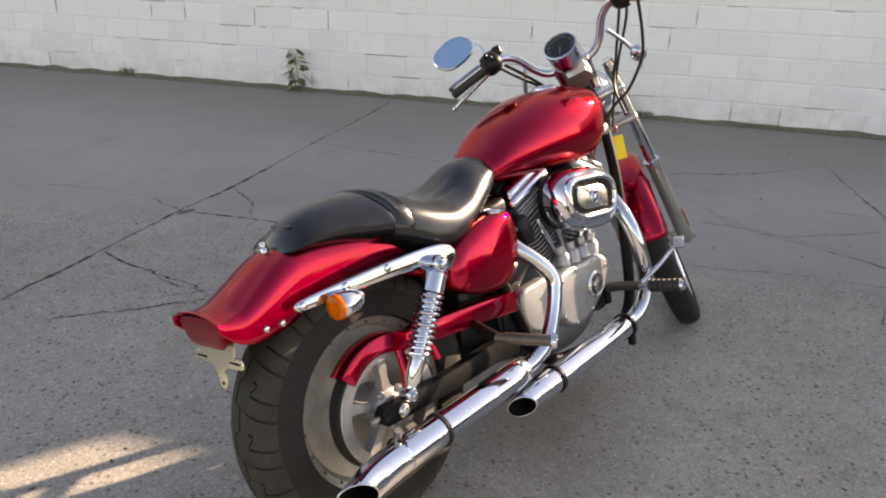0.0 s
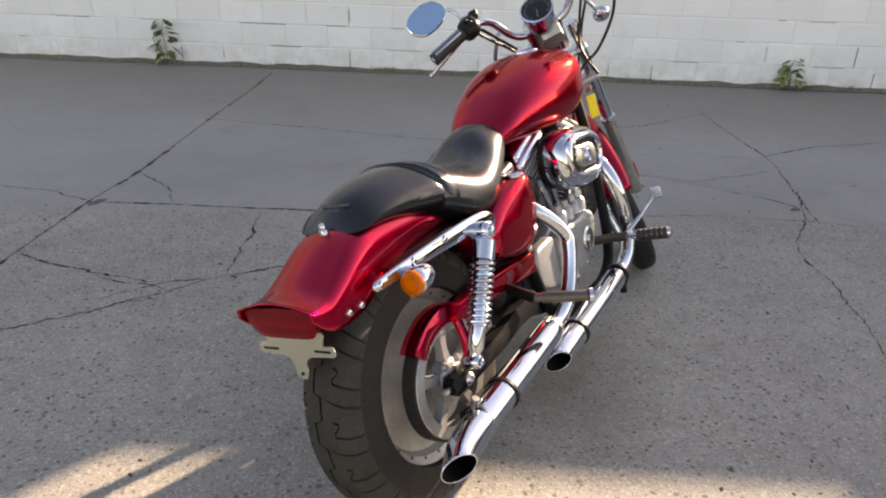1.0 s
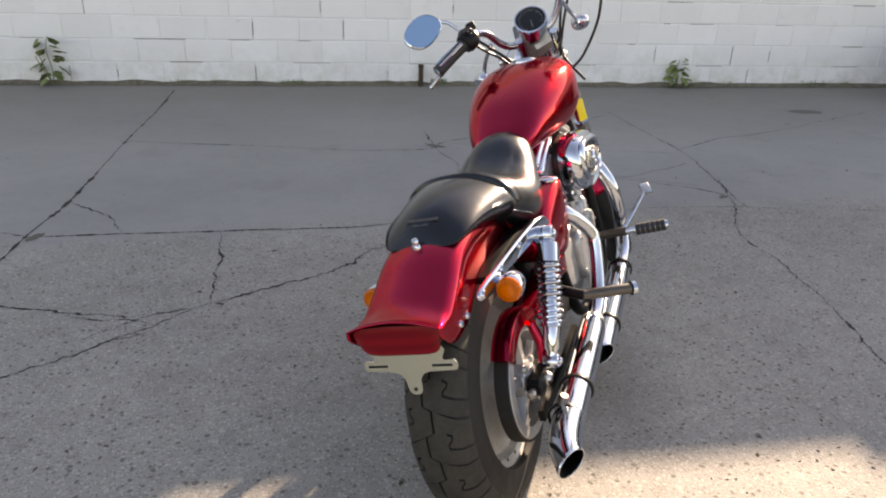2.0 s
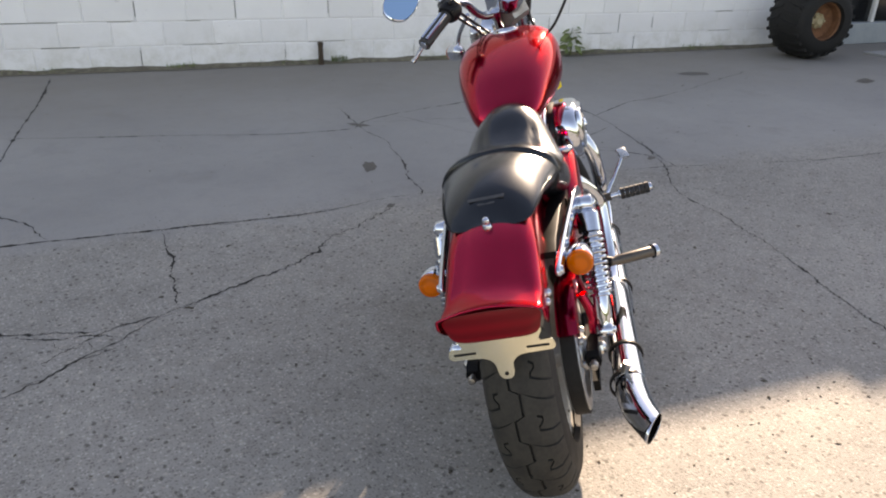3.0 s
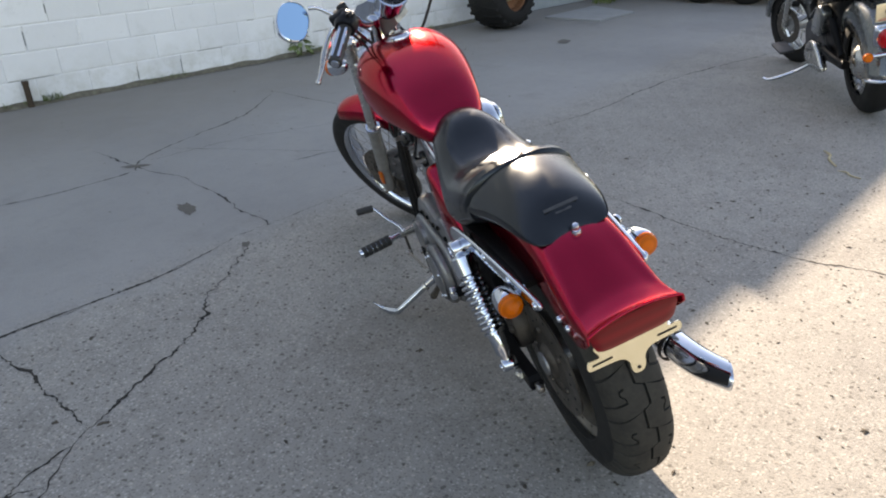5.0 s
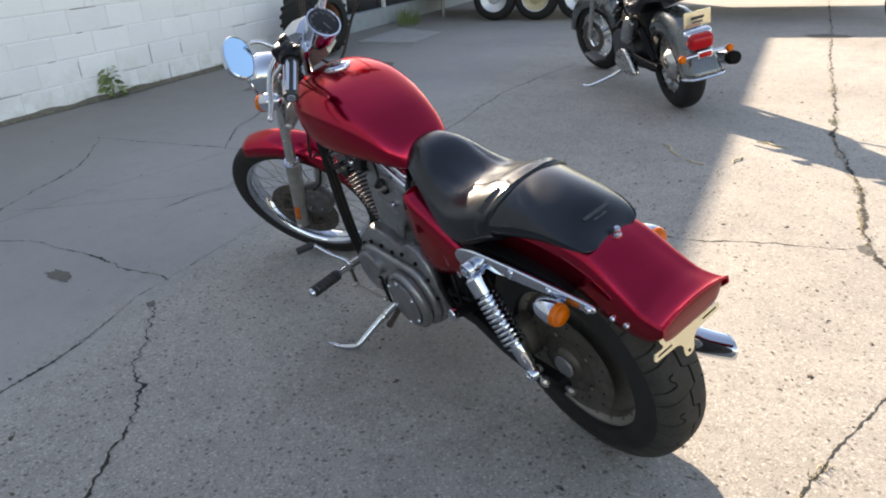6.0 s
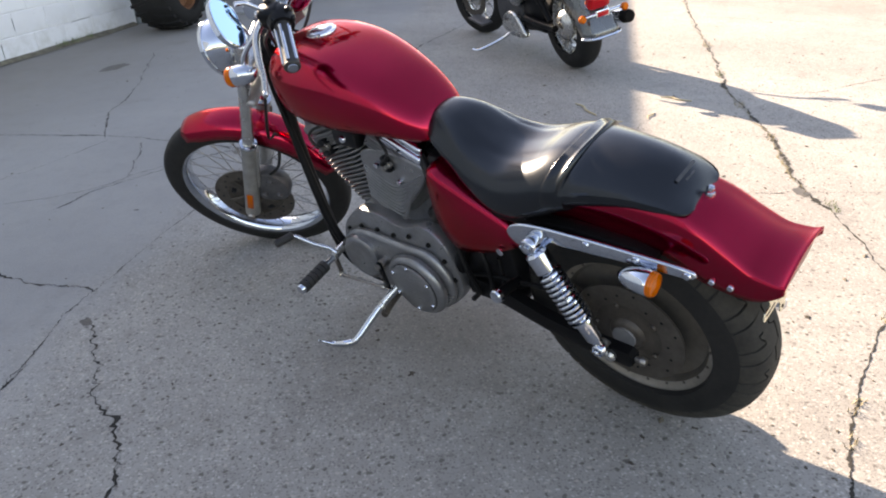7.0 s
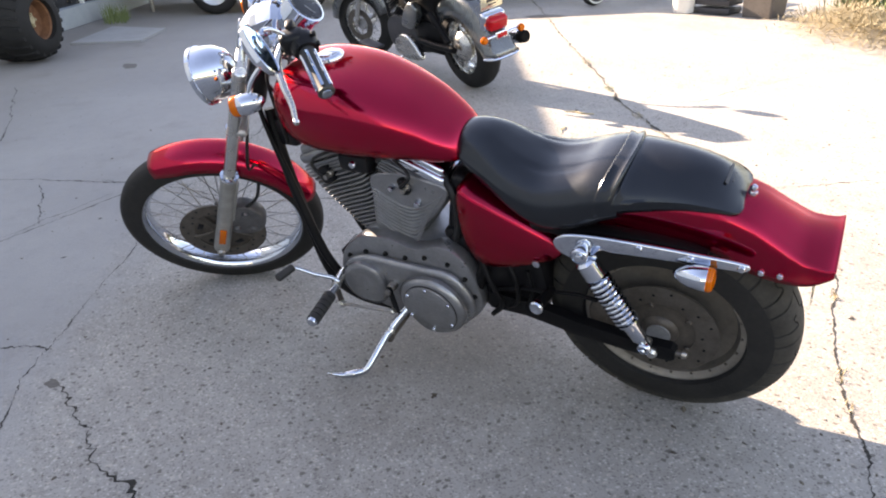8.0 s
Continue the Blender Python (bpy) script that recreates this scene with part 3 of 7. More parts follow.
def fork_at(s, y=0.0):
    """A point on the fork's line, s metres below the steering head, unsteered."""
    return HEAD + Vector((0.866, 0, 0.5)) * 0.05 - RAKE * s + Vector((0, y, 0))


def tyre_bm(R, width, rim_r):
    """A plain round-shouldered tyre about the y axis; returns its mesh."""
    half = width / 2
    bm = bmesh.new()
    sec = []
    n = 26
    for k in range(n + 1):
        th = math.pi * (k / n)                      # from one bead over the tread to the other
        c, s = math.cos(th), math.sin(th)
        y = half * math.copysign(abs(c) ** 0.75, c)
        r = rim_r + (R - rim_r) * abs(s) ** 0.62
        sec.append((r, y))
    lathe(sec, 120, bm, axis="y")
    inner = [(rim_r - 0.004, sec[0][1] * 0.82), (rim_r - 0.004, sec[-1][1] * 0.82)]
    lathe([sec[0], inner[0]], 120, bm, axis="y")
    lathe([sec[-1], inner[1]], 120, bm, axis="y")
    bmesh.ops.remove_doubles(bm, verts=bm.verts, dist=1e-5)
    return bm


def tread_blocks(R, width, rim_r, count):
    """Raised tread blocks: a zigzag groove round the crown, slanted grooves out to the shoulders, a stepped sipe in each block."""
    half = width / 2
    bm = bmesh.new()

    def on(y, a, lift):
        c = math.copysign(min(1, abs(y) / half) ** (1 / 0.75), y)
        s = math.sqrt(max(0.0, 1 - c * c))
        r = rim_r + (R - rim_r) * s ** 0.62 + lift
        return Vector((r * math.cos(a), y, r * math.sin(a)))

    step = 2 * math.pi / count
    across = (0.0, 0.14, 0.27, 0.38, 0.52, 0.57, 0.70, 0.84, 1.0)
    round_ = (0.0, 0.20, 0.34, 0.40, 0.45, 0.55, 0.60, 0.66, 0.82, 1.0)
    for s in (1, -1):
        for k in range(count):
            a0 = (k + (0.5 if s > 0 else 0.0)) * step
            gap = step * 0.034
            pts, faces = {}, []
            for i, f in enumerate(across):
                for j, g in enumerate(round_):
                    zig = 0.12 * (1 if g < 0.5 else -1)
                    u = (0.038 + zig) * (1 - f) + 0.93 * f
                    bend = step * 0.28 * f
                    pts[i, j] = (s * u * half, a0 + gap + (step - 2 * gap) * g + bend)
            for i in range(len(across) - 1):
                for j in range(len(round_) - 1):
                    if (i == 3 and j == 2) or (i == 4 and 2 <= j <= 6) or (i >= 5 and j == 6):
                        continue
                    faces.append(((i, j), (i, j + 1), (i + 1, j + 1), (i + 1, j)))
            top = {q: bm.verts.new(on(*pts[q], 0.0032)) for q in pts if any(q in fc for fc in faces)}
            used = {}
            for fc in faces:
                bm.faces.new([top[q] for q in fc])
                for p, q in zip(fc, fc[1:] + fc[:1]):
                    used[frozenset((p, q))] = used.get(frozenset((p, q)), 0) + 1
            low = {}
            for edge, n in used.items():
                if n == 1:
                    p, q = tuple(edge)
                    for w in (p, q):
                        if w not in low:
                            low[w] = bm.verts.new(on(*pts[w], -0.006))
                    bm.faces.new((top[p], top[q], low[q], low[p]))
    return bm


# -- rear wheel --
AXLE_R = (0.0, 0.0, 0.325)
AT_REAR = Matrix.Translation(AXLE_R)
rear_wheel = new("rear_wheel")
rear_wheel.parent, rear_wheel.matrix_basis = bike, AT_REAR
part("tyre", tyre_bm(0.3135, 0.151, 0.208), RUBBER, rear_wheel, "worn black tyre with a zigzag tread")
pieces("tread_block", tread_blocks(0.317, 0.152, 0.208, 18), TREAD, rear_wheel)
for s in (1, -1):
    # stepped rim dish of each side, silver right, darker and browner left
    part("rim", lathe([(0.229, s * 0.060), (0.2335, s * 0.071), (0.228, s * 0.0745), (0.217, s * 0.066), (0.203, s * 0.052), (0.188, s * 0.047)], 72), RIM_ALU if s < 0 else RIM_DULL, rear_wheel, "dusty silver cast rim" if s < 0 else "darker brown-grey cast rim")
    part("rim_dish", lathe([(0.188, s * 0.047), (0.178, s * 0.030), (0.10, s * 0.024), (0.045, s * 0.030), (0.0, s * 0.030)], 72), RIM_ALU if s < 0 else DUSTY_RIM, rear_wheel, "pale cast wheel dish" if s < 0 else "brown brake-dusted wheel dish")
rivets = bmesh.new()
for s in (1, -1):
    for k in range(22):
        a = 2 * math.pi * k / 22
        bolt((0.192 * math.cos(a), s * 0.048, 0.192 * math.sin(a)), (0, s, 0), 0.004, 0.003, rivets)
pieces("rim_bolt", rivets, DISC, rear_wheel)
part("hub", lathe([(0.0, -0.13), (0.030, -0.13), (0.034, -0.06), (0.045, -0.03), (0.045, 0.03), (0.034, 0.05), (0.030, 0.10), (0, 0.10)], 32), ALU, rear_wheel)
# belt pulley on the right, with its belt
part("pulley", lathe([(0.112, -0.118), (0.138, -0.118), (0.141, -0.114), (0.141, -0.082), (0.138, -0.078), (0.112, -0.080)], 80, closed=True), ALU, rear_wheel, "bright belt pulley ring")
web = bmesh.new()
for k in range(5):
    a = 2 * math.pi * k / 5 + 0.3
    d, n2 = Vector((math.cos(a), 0, math.sin(a))), Vector((-math.sin(a), 0, math.cos(a)))
    rings = []
    for r, w, t in ((0.028, 0.020, 0.016), (0.07, 0.013, 0.012), (0.118, 0.020, 0.012)):
        c = d * r + Vector((0, -0.10, 0))
        rings.append([c + n2 * w + Vector((0, t / 2, 0)), c + n2 * w * 0.7 - Vector((0, t, 0)), c - n2 * w * 0.7 - Vector((0, t, 0)), c - n2 * w + Vector((0, t / 2, 0))])
    grid_bm(rings, True, True, web)
    bolt((0.045 * math.cos(a + 0.6), -0.116, 0.045 * math.sin(a + 0.6)), (0, -1, 0), 0.010, 0.010, web)
lathe([(0.0, -0.125), (0.034, -0.125), (0.044, -0.118), (0.05, -0.09), (0.0, -0.09)], 30, web)
part("pulley_web", web, ALU, rear_wheel)
belt = lathe([(0.1415, -0.116), (0.147, -0.115), (0.147, -0.083), (0.1415, -0.082)], 80, closed=True)
part("drive_belt", belt, RUBBER, rear_wheel, "black toothed drive belt")
# slotted brake disc on the left
disc = bmesh.new()
ro, ri = 0.146, 0.088
lathe([(ri, 0.074), (ro, 0.074), (ro, 0.079), (ri, 0.079)], 72, disc, closed=True)
part("brake_disc", disc, DISC, rear_wheel, "rusty brown brake disc")
holes = bmesh.new()
for k in range(18):
    a = 2 * math.pi * k / 18
    r = 0.104 + 0.013 * (k % 3)
    turned(Vector((r * math.cos(a), 0.0785, r * math.sin(a))), Vector((r * math.cos(a), 0.1, r * math.sin(a))), [(0.0, 0.0012), (0.0036, 0.0012), (0.0036, 0)], 10, holes)
pieces("disc_hole", holes, SOOT, rear_wheel)
carrier = bmesh.new()
lathe([(0.03, 0.0785), (0.055, 0.080), (0.062, 0.076), (0.09, 0.0765), (0.09, 0.071), (0.03, 0.068)], 48, carrier, closed=True)
for k in range(5):
    a = 2 * math.pi * k / 5
    bolt((0.084 * math.cos(a), 0.078, 0.084 * math.sin(a)), (0, 1, 0), 0.008, 0.006, carrier)
lathe([(0.0, 0.095), (0.032, 0.095), (0.045, 0.086), (0.05, 0.07)], 30, carrier)
part("disc_carrier", carrier, RUSTY_STEEL, rear_wheel)

# -- swing arm, axle ends, rear caliper --
for s in (1, -1):
    y = s * 0.142
    part("swing_arm", grid_bm([[Vector((x, y - s * 0.045 * min(1.0, max(0.0, (x - 0.12) / 0.25)) + dy * 0.014, z + dz * h)) for dy, dz in ((-1, -1), (1, -1), (1.3, 0), (1, 1), (-1, 1), (-1.3, 0))] for x, z, h in ((0.47, 0.315, 0.030), (0.36, 0.315, 0.027), (0.20, 0.32, 0.024), (0.06, 0.325, 0.022), (-0.045, 0.325, 0.022), (-0.055, 0.325, 0.012))]), FRAME_BLACK, bike)
    ax = turned((0, s * 0.15, 0.325), (0, s * 0.3, 0.325), [(0, 0), (0.022, 0), (0.022, 0.004), (0.016, 0.005), (0.016, 0.015), (0.010, 0.022), (0, 0.024)], 8)
    part("axle_nut", ax, CHROME_DULL, bike)
    adj = box((0.03, 0.012, 0.012), (-0.055, y, 0.325), 0.003)
    bolt((-0.07, y, 0.325), (-1, 0, 0), 0.011, 0.012, adj)
    part("axle_adjuster", adj, STEEL, bike)
cal = slab(smooth_outline([(0.098, 0.318), (0.130, 0.300), (0.165, 0.318), (0.178, 0.368), (0.160, 0.412), (0.125, 0.405), (0.102, 0.365)], 26), 0.060, 0.118, 0.012)
bolt((0.125, 0.117, 0.405), (0, 1, 0), 0.012, 0.010, cal)
bolt((0.118, 0.117, 0.368), (0, 1, 0), 0.009, 0.010, cal)
part("rear_caliper", cal, RUSTY_STEEL, bike, "dusty dark cast brake caliper")
hose = tube([(0.15, 0.12, 0.42), (0.2, 0.135, 0.44), (0.28, 0.13, 0.42), (0.36, 0.12, 0.40), (0.45, 0.11, 0.36)], 0.006, 20, 8)
part("brake_hose", hose, FRAME_BLACK, bike)


# -- shocks --
def shock(s):
    y = s * 0.178
    top, low = Vector((0.165, y, 0.622)), Vector((0.012, y, 0.362))
    d = (low - top).normalized()
    L = (low - top).length
    body = part("shock_absorber", turned(top + d * 0.018, low, [(0, 0), (0.020, 0), (0.0275, 0.006), (0.0275, 0.050), (0.0245, 0.053), (0.0185, 0.054), (0.0185, L - 0.105), (0.0265, L - 0.104), (0.0265, L - 0.098), (0.0205, L - 0.096), (0.0185, L - 0.048), (0.013, L - 0.040), (0.013, L - 0.018), (0, L - 0.018)], 24), CHROME, bike, "chrome shock absorber")
    coil = []
    base = top + d * 0.074
    side = d.cross(Vector((0, 1, 0))).normalized()
    other = d.cross(side)
    turns = 10.5
    n = 190
    for k in range(n):
        f = k / (n - 1)
        a = 2 * math.pi * turns * f
        coil.append(base + d * (L - 0.074 - 0.088) * f + (side * math.cos(a) + other * math.sin(a)) * 0.0262)
    part("spring", tube([tuple(p) for p in coil], 0.0046, n, 8, smooth_path=False), CHROME, body, "bright coil spring")
    for at, name, r in ((top, "upper_mount", 0.0215), (low, "lower_mount", 0.0165)):
        q = turned(at - Vector((0, s * 0.020, 0)), at + Vector((0, s * 0.03, 0)), [(0, 0), (r - 0.002, 0), (r, 0.004), (r, 0.033), (r - 0.002, 0.036), (r * 0.78, 0.037), (r * 0.72, 0.034), (r * 0.5, 0.034), (r * 0.5, 0.041), (r * 0.3, 0.044), (0, 0.044)], 20)
        part(name, q, CHROME, body)


shock(1)
shock(-1)

# -- rear fender: one pressed skin with a flared tail --
def fender_section(x, zt, half, drop, shoulder):
    """Half-round section over the wheel: crown height zt, half width, side depth, shoulder radius."""
    crown = 0.006 + 0.010 * min(1.0, max(0.0, (-0.14 - x) / 0.15))
    zt -= (crown - 0.006) * 0.7
    pts = []
    for k in range(5):
        f = k / 4
        pts.append(Vector((x, half, zt - drop + (drop - shoulder) * f)))
    for k in range(1, 7):
        a = math.pi / 2 * k / 6
        pts.append(Vector((x, half - shoulder + shoulder * math.cos(a), zt - shoulder + shoulder * math.sin(a))))
    inner = [Vector((x, (half - shoulder) * (1 - k / 4), zt + crown * (1 - (1 - k / 4) ** 2))) for k in range(1, 5)]
    pts += inner
    return pts + [Vector((p.x, -p.y, p.z)) for p in pts[-2::-1]]


secs = [tuple(q) for q in spline([
    (0.300, 0.590, 0.082, 0.085, 0.035), (0.240, 0.655, 0.084, 0.100, 0.036), (0.160, 0.700, 0.086, 0.110, 0.038), (0.060, 0.728, 0.087, 0.108, 0.040),
    (-0.040, 0.738, 0.088, 0.108, 0.042), (-0.120, 0.736, 0.090, 0.118, 0.042), (-0.180, 0.718, 0.093, 0.128, 0.040), (-0.235, 0.686, 0.095, 0.104, 0.036),
    (-0.282, 0.657, 0.097, 0.073, 0.026), (-0.312, 0.648, 0.098, 0.054, 0.018), (-0.336, 0.645, 0.100, 0.032, 0.012), (-0.350, 0.648, 0.101, 0.020, 0.007)], 40)]
outer = [fender_section(*q) for q in secs]
bm = grid_bm(outer, False, False)
fender = part("rear_fender", bm, RED, bike, "candy red rear fender with a flared tail", angle=60)
sol = fender.modifiers.new("thickness", "SOLIDIFY")
sol.thickness, sol.offset = 0.004, -1
# tail lamp under the lip
rings = []
for x, in_ in ((-0.285, 0.010), (-0.336, 0.004), (-0.3425, 0.0), (-0.3445, 0.006), (-0.3455, 0.020)):
    ring = []
    for k in range(36):
        a = 2 * math.pi * k / 36
        c, q = math.cos(a), math.sin(a)
        c, q = math.copysign(abs(c) ** 0.35, c), math.copysign(abs(q) ** 0.45, q)
        y = c * (0.0885 + 0.009 * q - in_)
        z = 0.6065 + q * (0.031 - in_ * 0.7) + (0.006 * (1 - (y / 0.1) ** 2) if q > 0 else 0)
        ring.append(Vector((x + 0.010 * (0.64 - z) / 0.06, y, z)))
    rings.append(ring)
part("tail_lamp", grid_bm(rings), RED_LENS, fender, "red tail lamp lens flush under the lip")
# seat bolt and side bolts
bolts = bmesh.new()
bolt((-0.163, 0, 0.731), (-0.3, 0, 1), 0.011, 0.010, bolts)
turned((-0.163, 0, 0.741), (-0.17, 0, 0.76), [(0, 0), (0.008, 0), (0.009, 0.006), (0.006, 0.012), (0, 0.014)], 12, bolts)
for s in (1, -1):
    for x in (-0.212, -0.250):
        bolt((x, s * 0.094, 0.596), (0, s, 0), 0.008, 0.007, bolts)
pieces("fender_bolt", bolts, CHROME, fender)

# plate bracket
out = smooth_outline([(0.072, 0.592), (0.074, 0.562), (0.098, 0.560), (0.100, 0.540), (0.070, 0.537), (0.034, 0.534), (0.018, 0.520), (0.015, 0.498), (0.008, 0.486), (-0.008, 0.486), (-0.015, 0.498), (-0.018, 0.520), (-0.034, 0.534), (-0.070, 0.537), (-0.100, 0.540), (-0.098, 0.560), (-0.074, 0.562), (-0.072, 0.592)], 110)
bm = slab(out, -0.0012, 0.0012, 0)
bracket = part("plate_bracket", bm, CREAM, bike, "cream metal licence plate bracket, empty", matrix=Matrix.Translation((-0.318, 0, -0.004)) @ pose(0, 0, 0, 0, 0, 90))
slots = bmesh.new()
for s in (1, -1):
    box((0.044, 0.004, 0.006), (s * 0.070, 0, 0.549), 0.0015, None, slots)
turned((0, -0.0025, 0.497), (0, 0.003, 0.497), [(0, 0), (0.004, 0), (0.004, 0.005), (0, 0.005)], 12, slots)
pieces("slot", slots, BLACK, bracket)

# -- fender struts and rear signals --
for s in (1, -1):
    o2 = smooth_outline([(0.238, 0.630), (0.216, 0.654), (0.16, 0.662), (0.06, 0.658), (-0.06, 0.648), (-0.17, 0.636), (-0.192, 0.626), (-0.186, 0.613), (-0.165, 0.611), (-0.06, 0.616), (0.06, 0.619), (0.10, 0.619), (0.124, 0.622), (0.150, 0.602), (0.19, 0.588), (0.222, 0.602)], 60)
    bm = slab(o2, 0, s * 0.012, 0.0055, None, 4)
    for v in bm.verts:
        v.co.y += s * (0.112 + (v.co.x + 0.2) * 0.105)
    strut = part("fender_strut", bm, CHROME, bike, "chrome fender strut")
    bs = bmesh.new()
    for x, z in ((0.04, 0.644), (-0.07, 0.634), (-0.175, 0.622)):
        bolt((x, s * (0.120 + (x + 0.2) * 0.105), z), (0, s, 0), 0.010, 0.008, bs)
    pieces("strut_bolt", bs, CHROME, strut)
    # black slab stands in for the deep shade between fender and strut
    sup = slab([(0.235, 0.605), (0.235, 0.648), (0.10, 0.652), (-0.06, 0.640), (-0.10, 0.630), (-0.10, 0.615), (-0.06, 0.612), (0.10, 0.610)], s * 0.080, s * 0.116, 0.004)
    for v in sup.verts:
        v.co.y += s * max(0.0, v.co.x) * 0.09
    part("strut_gap_fill", sup, FRAME_BLACK, bike, "black filler in the shaded gap inside the strut")
    # bullet turn signal, lens to the rear
    c = Vector((-0.116, s * 0.160, 0.605))
    sig = part("turn_signal", turned(c, c + Vector((1, 0, 0.0)), [(0.0, 0.002), (0.026, 0.0), (0.0285, 0.004), (0.0285, 0.018), (0.027, 0.034), (0.022, 0.052), (0.013, 0.068), (0.004, 0.076), (0, 0.077)], 28), CHROME, bike, "chrome bullet turn signal")
    part("lens", turned(c + Vector((0.002, 0, 0)), c - Vector((1, 0, 0)), [(0.0275, 0), (0.0275, 0.008), (0.024, 0.013), (0.012, 0.016), (0, 0.0165)], 28), AMBER, sig, "amber lens")
    part("stalk", tube([(-0.095, s * 0.150, 0.606), (-0.096, s * 0.135, 0.612), (-0.098, s * 0.112, 0.620)], 0.009, 8, 10), CHROME, sig)

# -- seat --
def seat_ring(x, zt, zb, ht, hb, crown, power=0.64):
    """Cross section: crown height zt, lower edge zb, half width at top and bottom."""
    pts = []
    n = 64
    for k in range(n):
        a = 2 * math.pi * k / n
        c, s = math.cos(a), math.sin(a)
        cc, ss = math.copysign(abs(c) ** power, c), math.copysign(abs(s) ** power, s)
        f = (ss + 1) / 2
        half = hb + (ht - hb) * f + 0.012 * math.sin(math.pi * f)
        z = zb + (zt - zb) * f
        if s > 0:
            z -= crown * abs(cc) ** 2.2 * f
        y = half * cc
        if s > 0 and 0.17 < x < 0.42:
            # soft creases pressed along the hollow
            fade = min(1.0, (x - 0.17) / 0.05, (0.42 - x) / 0.05)
            for line in (0.018, 0.062, -0.030, -0.072):
                z -= 0.0045 * fade * math.exp(-((y - line - 0.02 * (x - 0.3)) / 0.0055) ** 2)
        pts.append(Vector((x, y, z)))
    return pts


rider = spline([
    (0.535, 0.800, 0.760, 0.035, 0.045, 0.010), (0.520, 0.822, 0.735, 0.058, 0.066, 0.014), (0.480, 0.828, 0.705, 0.074, 0.088, 0.020), (0.430, 0.818, 0.678, 0.086, 0.108, 0.022),
    (0.360, 0.780, 0.640, 0.104, 0.132, 0.014), (0.290, 0.758, 0.620, 0.121, 0.148, 0.002), (0.220, 0.772, 0.622, 0.126, 0.150, 0.000), (0.165, 0.796, 0.646, 0.120, 0.147, 0.006),
    (0.125, 0.807, 0.668, 0.112, 0.142, 0.010), (0.094, 0.804, 0.682, 0.106, 0.138, 0.012)], 40)
seat = part("seat", grid_bm([seat_ring(*q) for q in rider]), LEATHER, bike, "black vinyl two-up saddle with a welt across", angle=70)
pillion = spline([
    (0.100, 0.802, 0.684, 0.112, 0.136, 0.012), (0.086, 0.812, 0.688, 0.108, 0.133, 0.014), (0.040, 0.814, 0.697, 0.098, 0.124, 0.018), (-0.010, 0.810, 0.707, 0.088, 0.115, 0.018), (-0.050, 0.803, 0.713, 0.081, 0.109, 0.018),
    (-0.088, 0.791, 0.715, 0.074, 0.103, 0.017), (-0.115, 0.775, 0.717, 0.067, 0.096, 0.014), (-0.134, 0.758, 0.719, 0.060, 0.089, 0.011), (-0.146, 0.744, 0.721, 0.052, 0.080, 0.007), (-0.152, 0.735, 0.724, 0.044, 0.069, 0.003), (-0.155, 0.729, 0.727, 0.032, 0.056, 0.001)], 34)
part("pillion_pad", grid_bm([seat_ring(*q, 0.78) for q in pillion]), LEATHER, seat, angle=70)


table = sorted([tuple(q) for q in rider] + [tuple(q) for q in pillion], key=lambda q: q[0])


def seat_at(x, lift):
    """The saddle's upper outline at x, raised by lift."""
    q = [float(np.interp(x, [r[0] for r in table], [r[c] for r in table])) for c in range(1, 6)]
    ring = seat_ring(x, q[0] + lift, q[1] - max(0.0, lift), q[2] + lift, q[3] + lift, q[4])
    return ring[-6:] + ring[:39]


# raised strap across the step between the two pads
band = []
for dx, lift in ((-0.0205, -0.005), (-0.0185, 0.0035), (-0.015, 0.0058), (0.0, 0.0040), (0.015, 0.0058), (0.0185, 0.0035), (0.0205, -0.005)):
    band.append([p + Vector((0.022 * (p.y / 0.13) ** 2, 0, 0)) for p in seat_at(0.102 + dx, lift)])
part("strap", grid_bm(band, False, False), LEATHER, seat, angle=50)
# illegible embossed mark on the back of the pad
mark = bmesh.new()
for k in range(2):
    box((0.0009, 0.076 - 0.040 * k, 0.0075 - 0.003 * k), (-0.1135 - 0.0095 * k, 0, 0.7760 - 0.0080 * k), 0.0003, pose(0, 0, 0, 0, 56, 0), mark)
part("embossed_mark", mark, GREY_MARK, seat, "worn grey embossed lettering, illegible")
# -- fuel tank --
def tank_ring(x, zt, zb, half, zw):
    """Section: crown zt, underside zb, half width, height of the widest line."""
    pts = []
    n = 40
    for k in range(n):
        a = 2 * math.pi * k / n
        c, s = math.cos(a), math.sin(a)
        if s >= 0:
            z = zw + (zt - zw) * math.copysign(abs(s) ** 0.86, s)
            y = half * math.copysign(abs(c) ** 0.74, c)
        else:
            z = zw + (zw - zb) * math.copysign(abs(s) ** 0.70, s)
            y = half * math.copysign(abs(c) ** 0.60, c) * (1 - 0.14 * abs(s) ** 2)
        pts.append(Vector((x, y * 1.02 + 0.010, z + 0.006 * max(0.0, (z - 0.80) / 0.16))))
    return pts


tank_s = spline([
    (0.505, 0.778, 0.760, 0.034, 0.768), (0.508, 0.797, 0.750, 0.062, 0.770), (0.522, 0.822, 0.743, 0.081, 0.780), (0.560, 0.851, 0.738, 0.101, 0.799), (0.620, 0.892, 0.736, 0.119, 0.822),
    (0.700, 0.928, 0.734, 0.139, 0.841), (0.790, 0.957, 0.732, 0.154, 0.854), (0.880, 0.968, 0.732, 0.160, 0.862), (0.950, 0.968, 0.738, 0.153, 0.868), (1.000, 0.960, 0.750, 0.135, 0.870),
    (1.030, 0.944, 0.768, 0.108, 0.868), (1.047, 0.922, 0.795, 0.074, 0.864), (1.054, 0.892, 0.830, 0.034, 0.860)], 44)
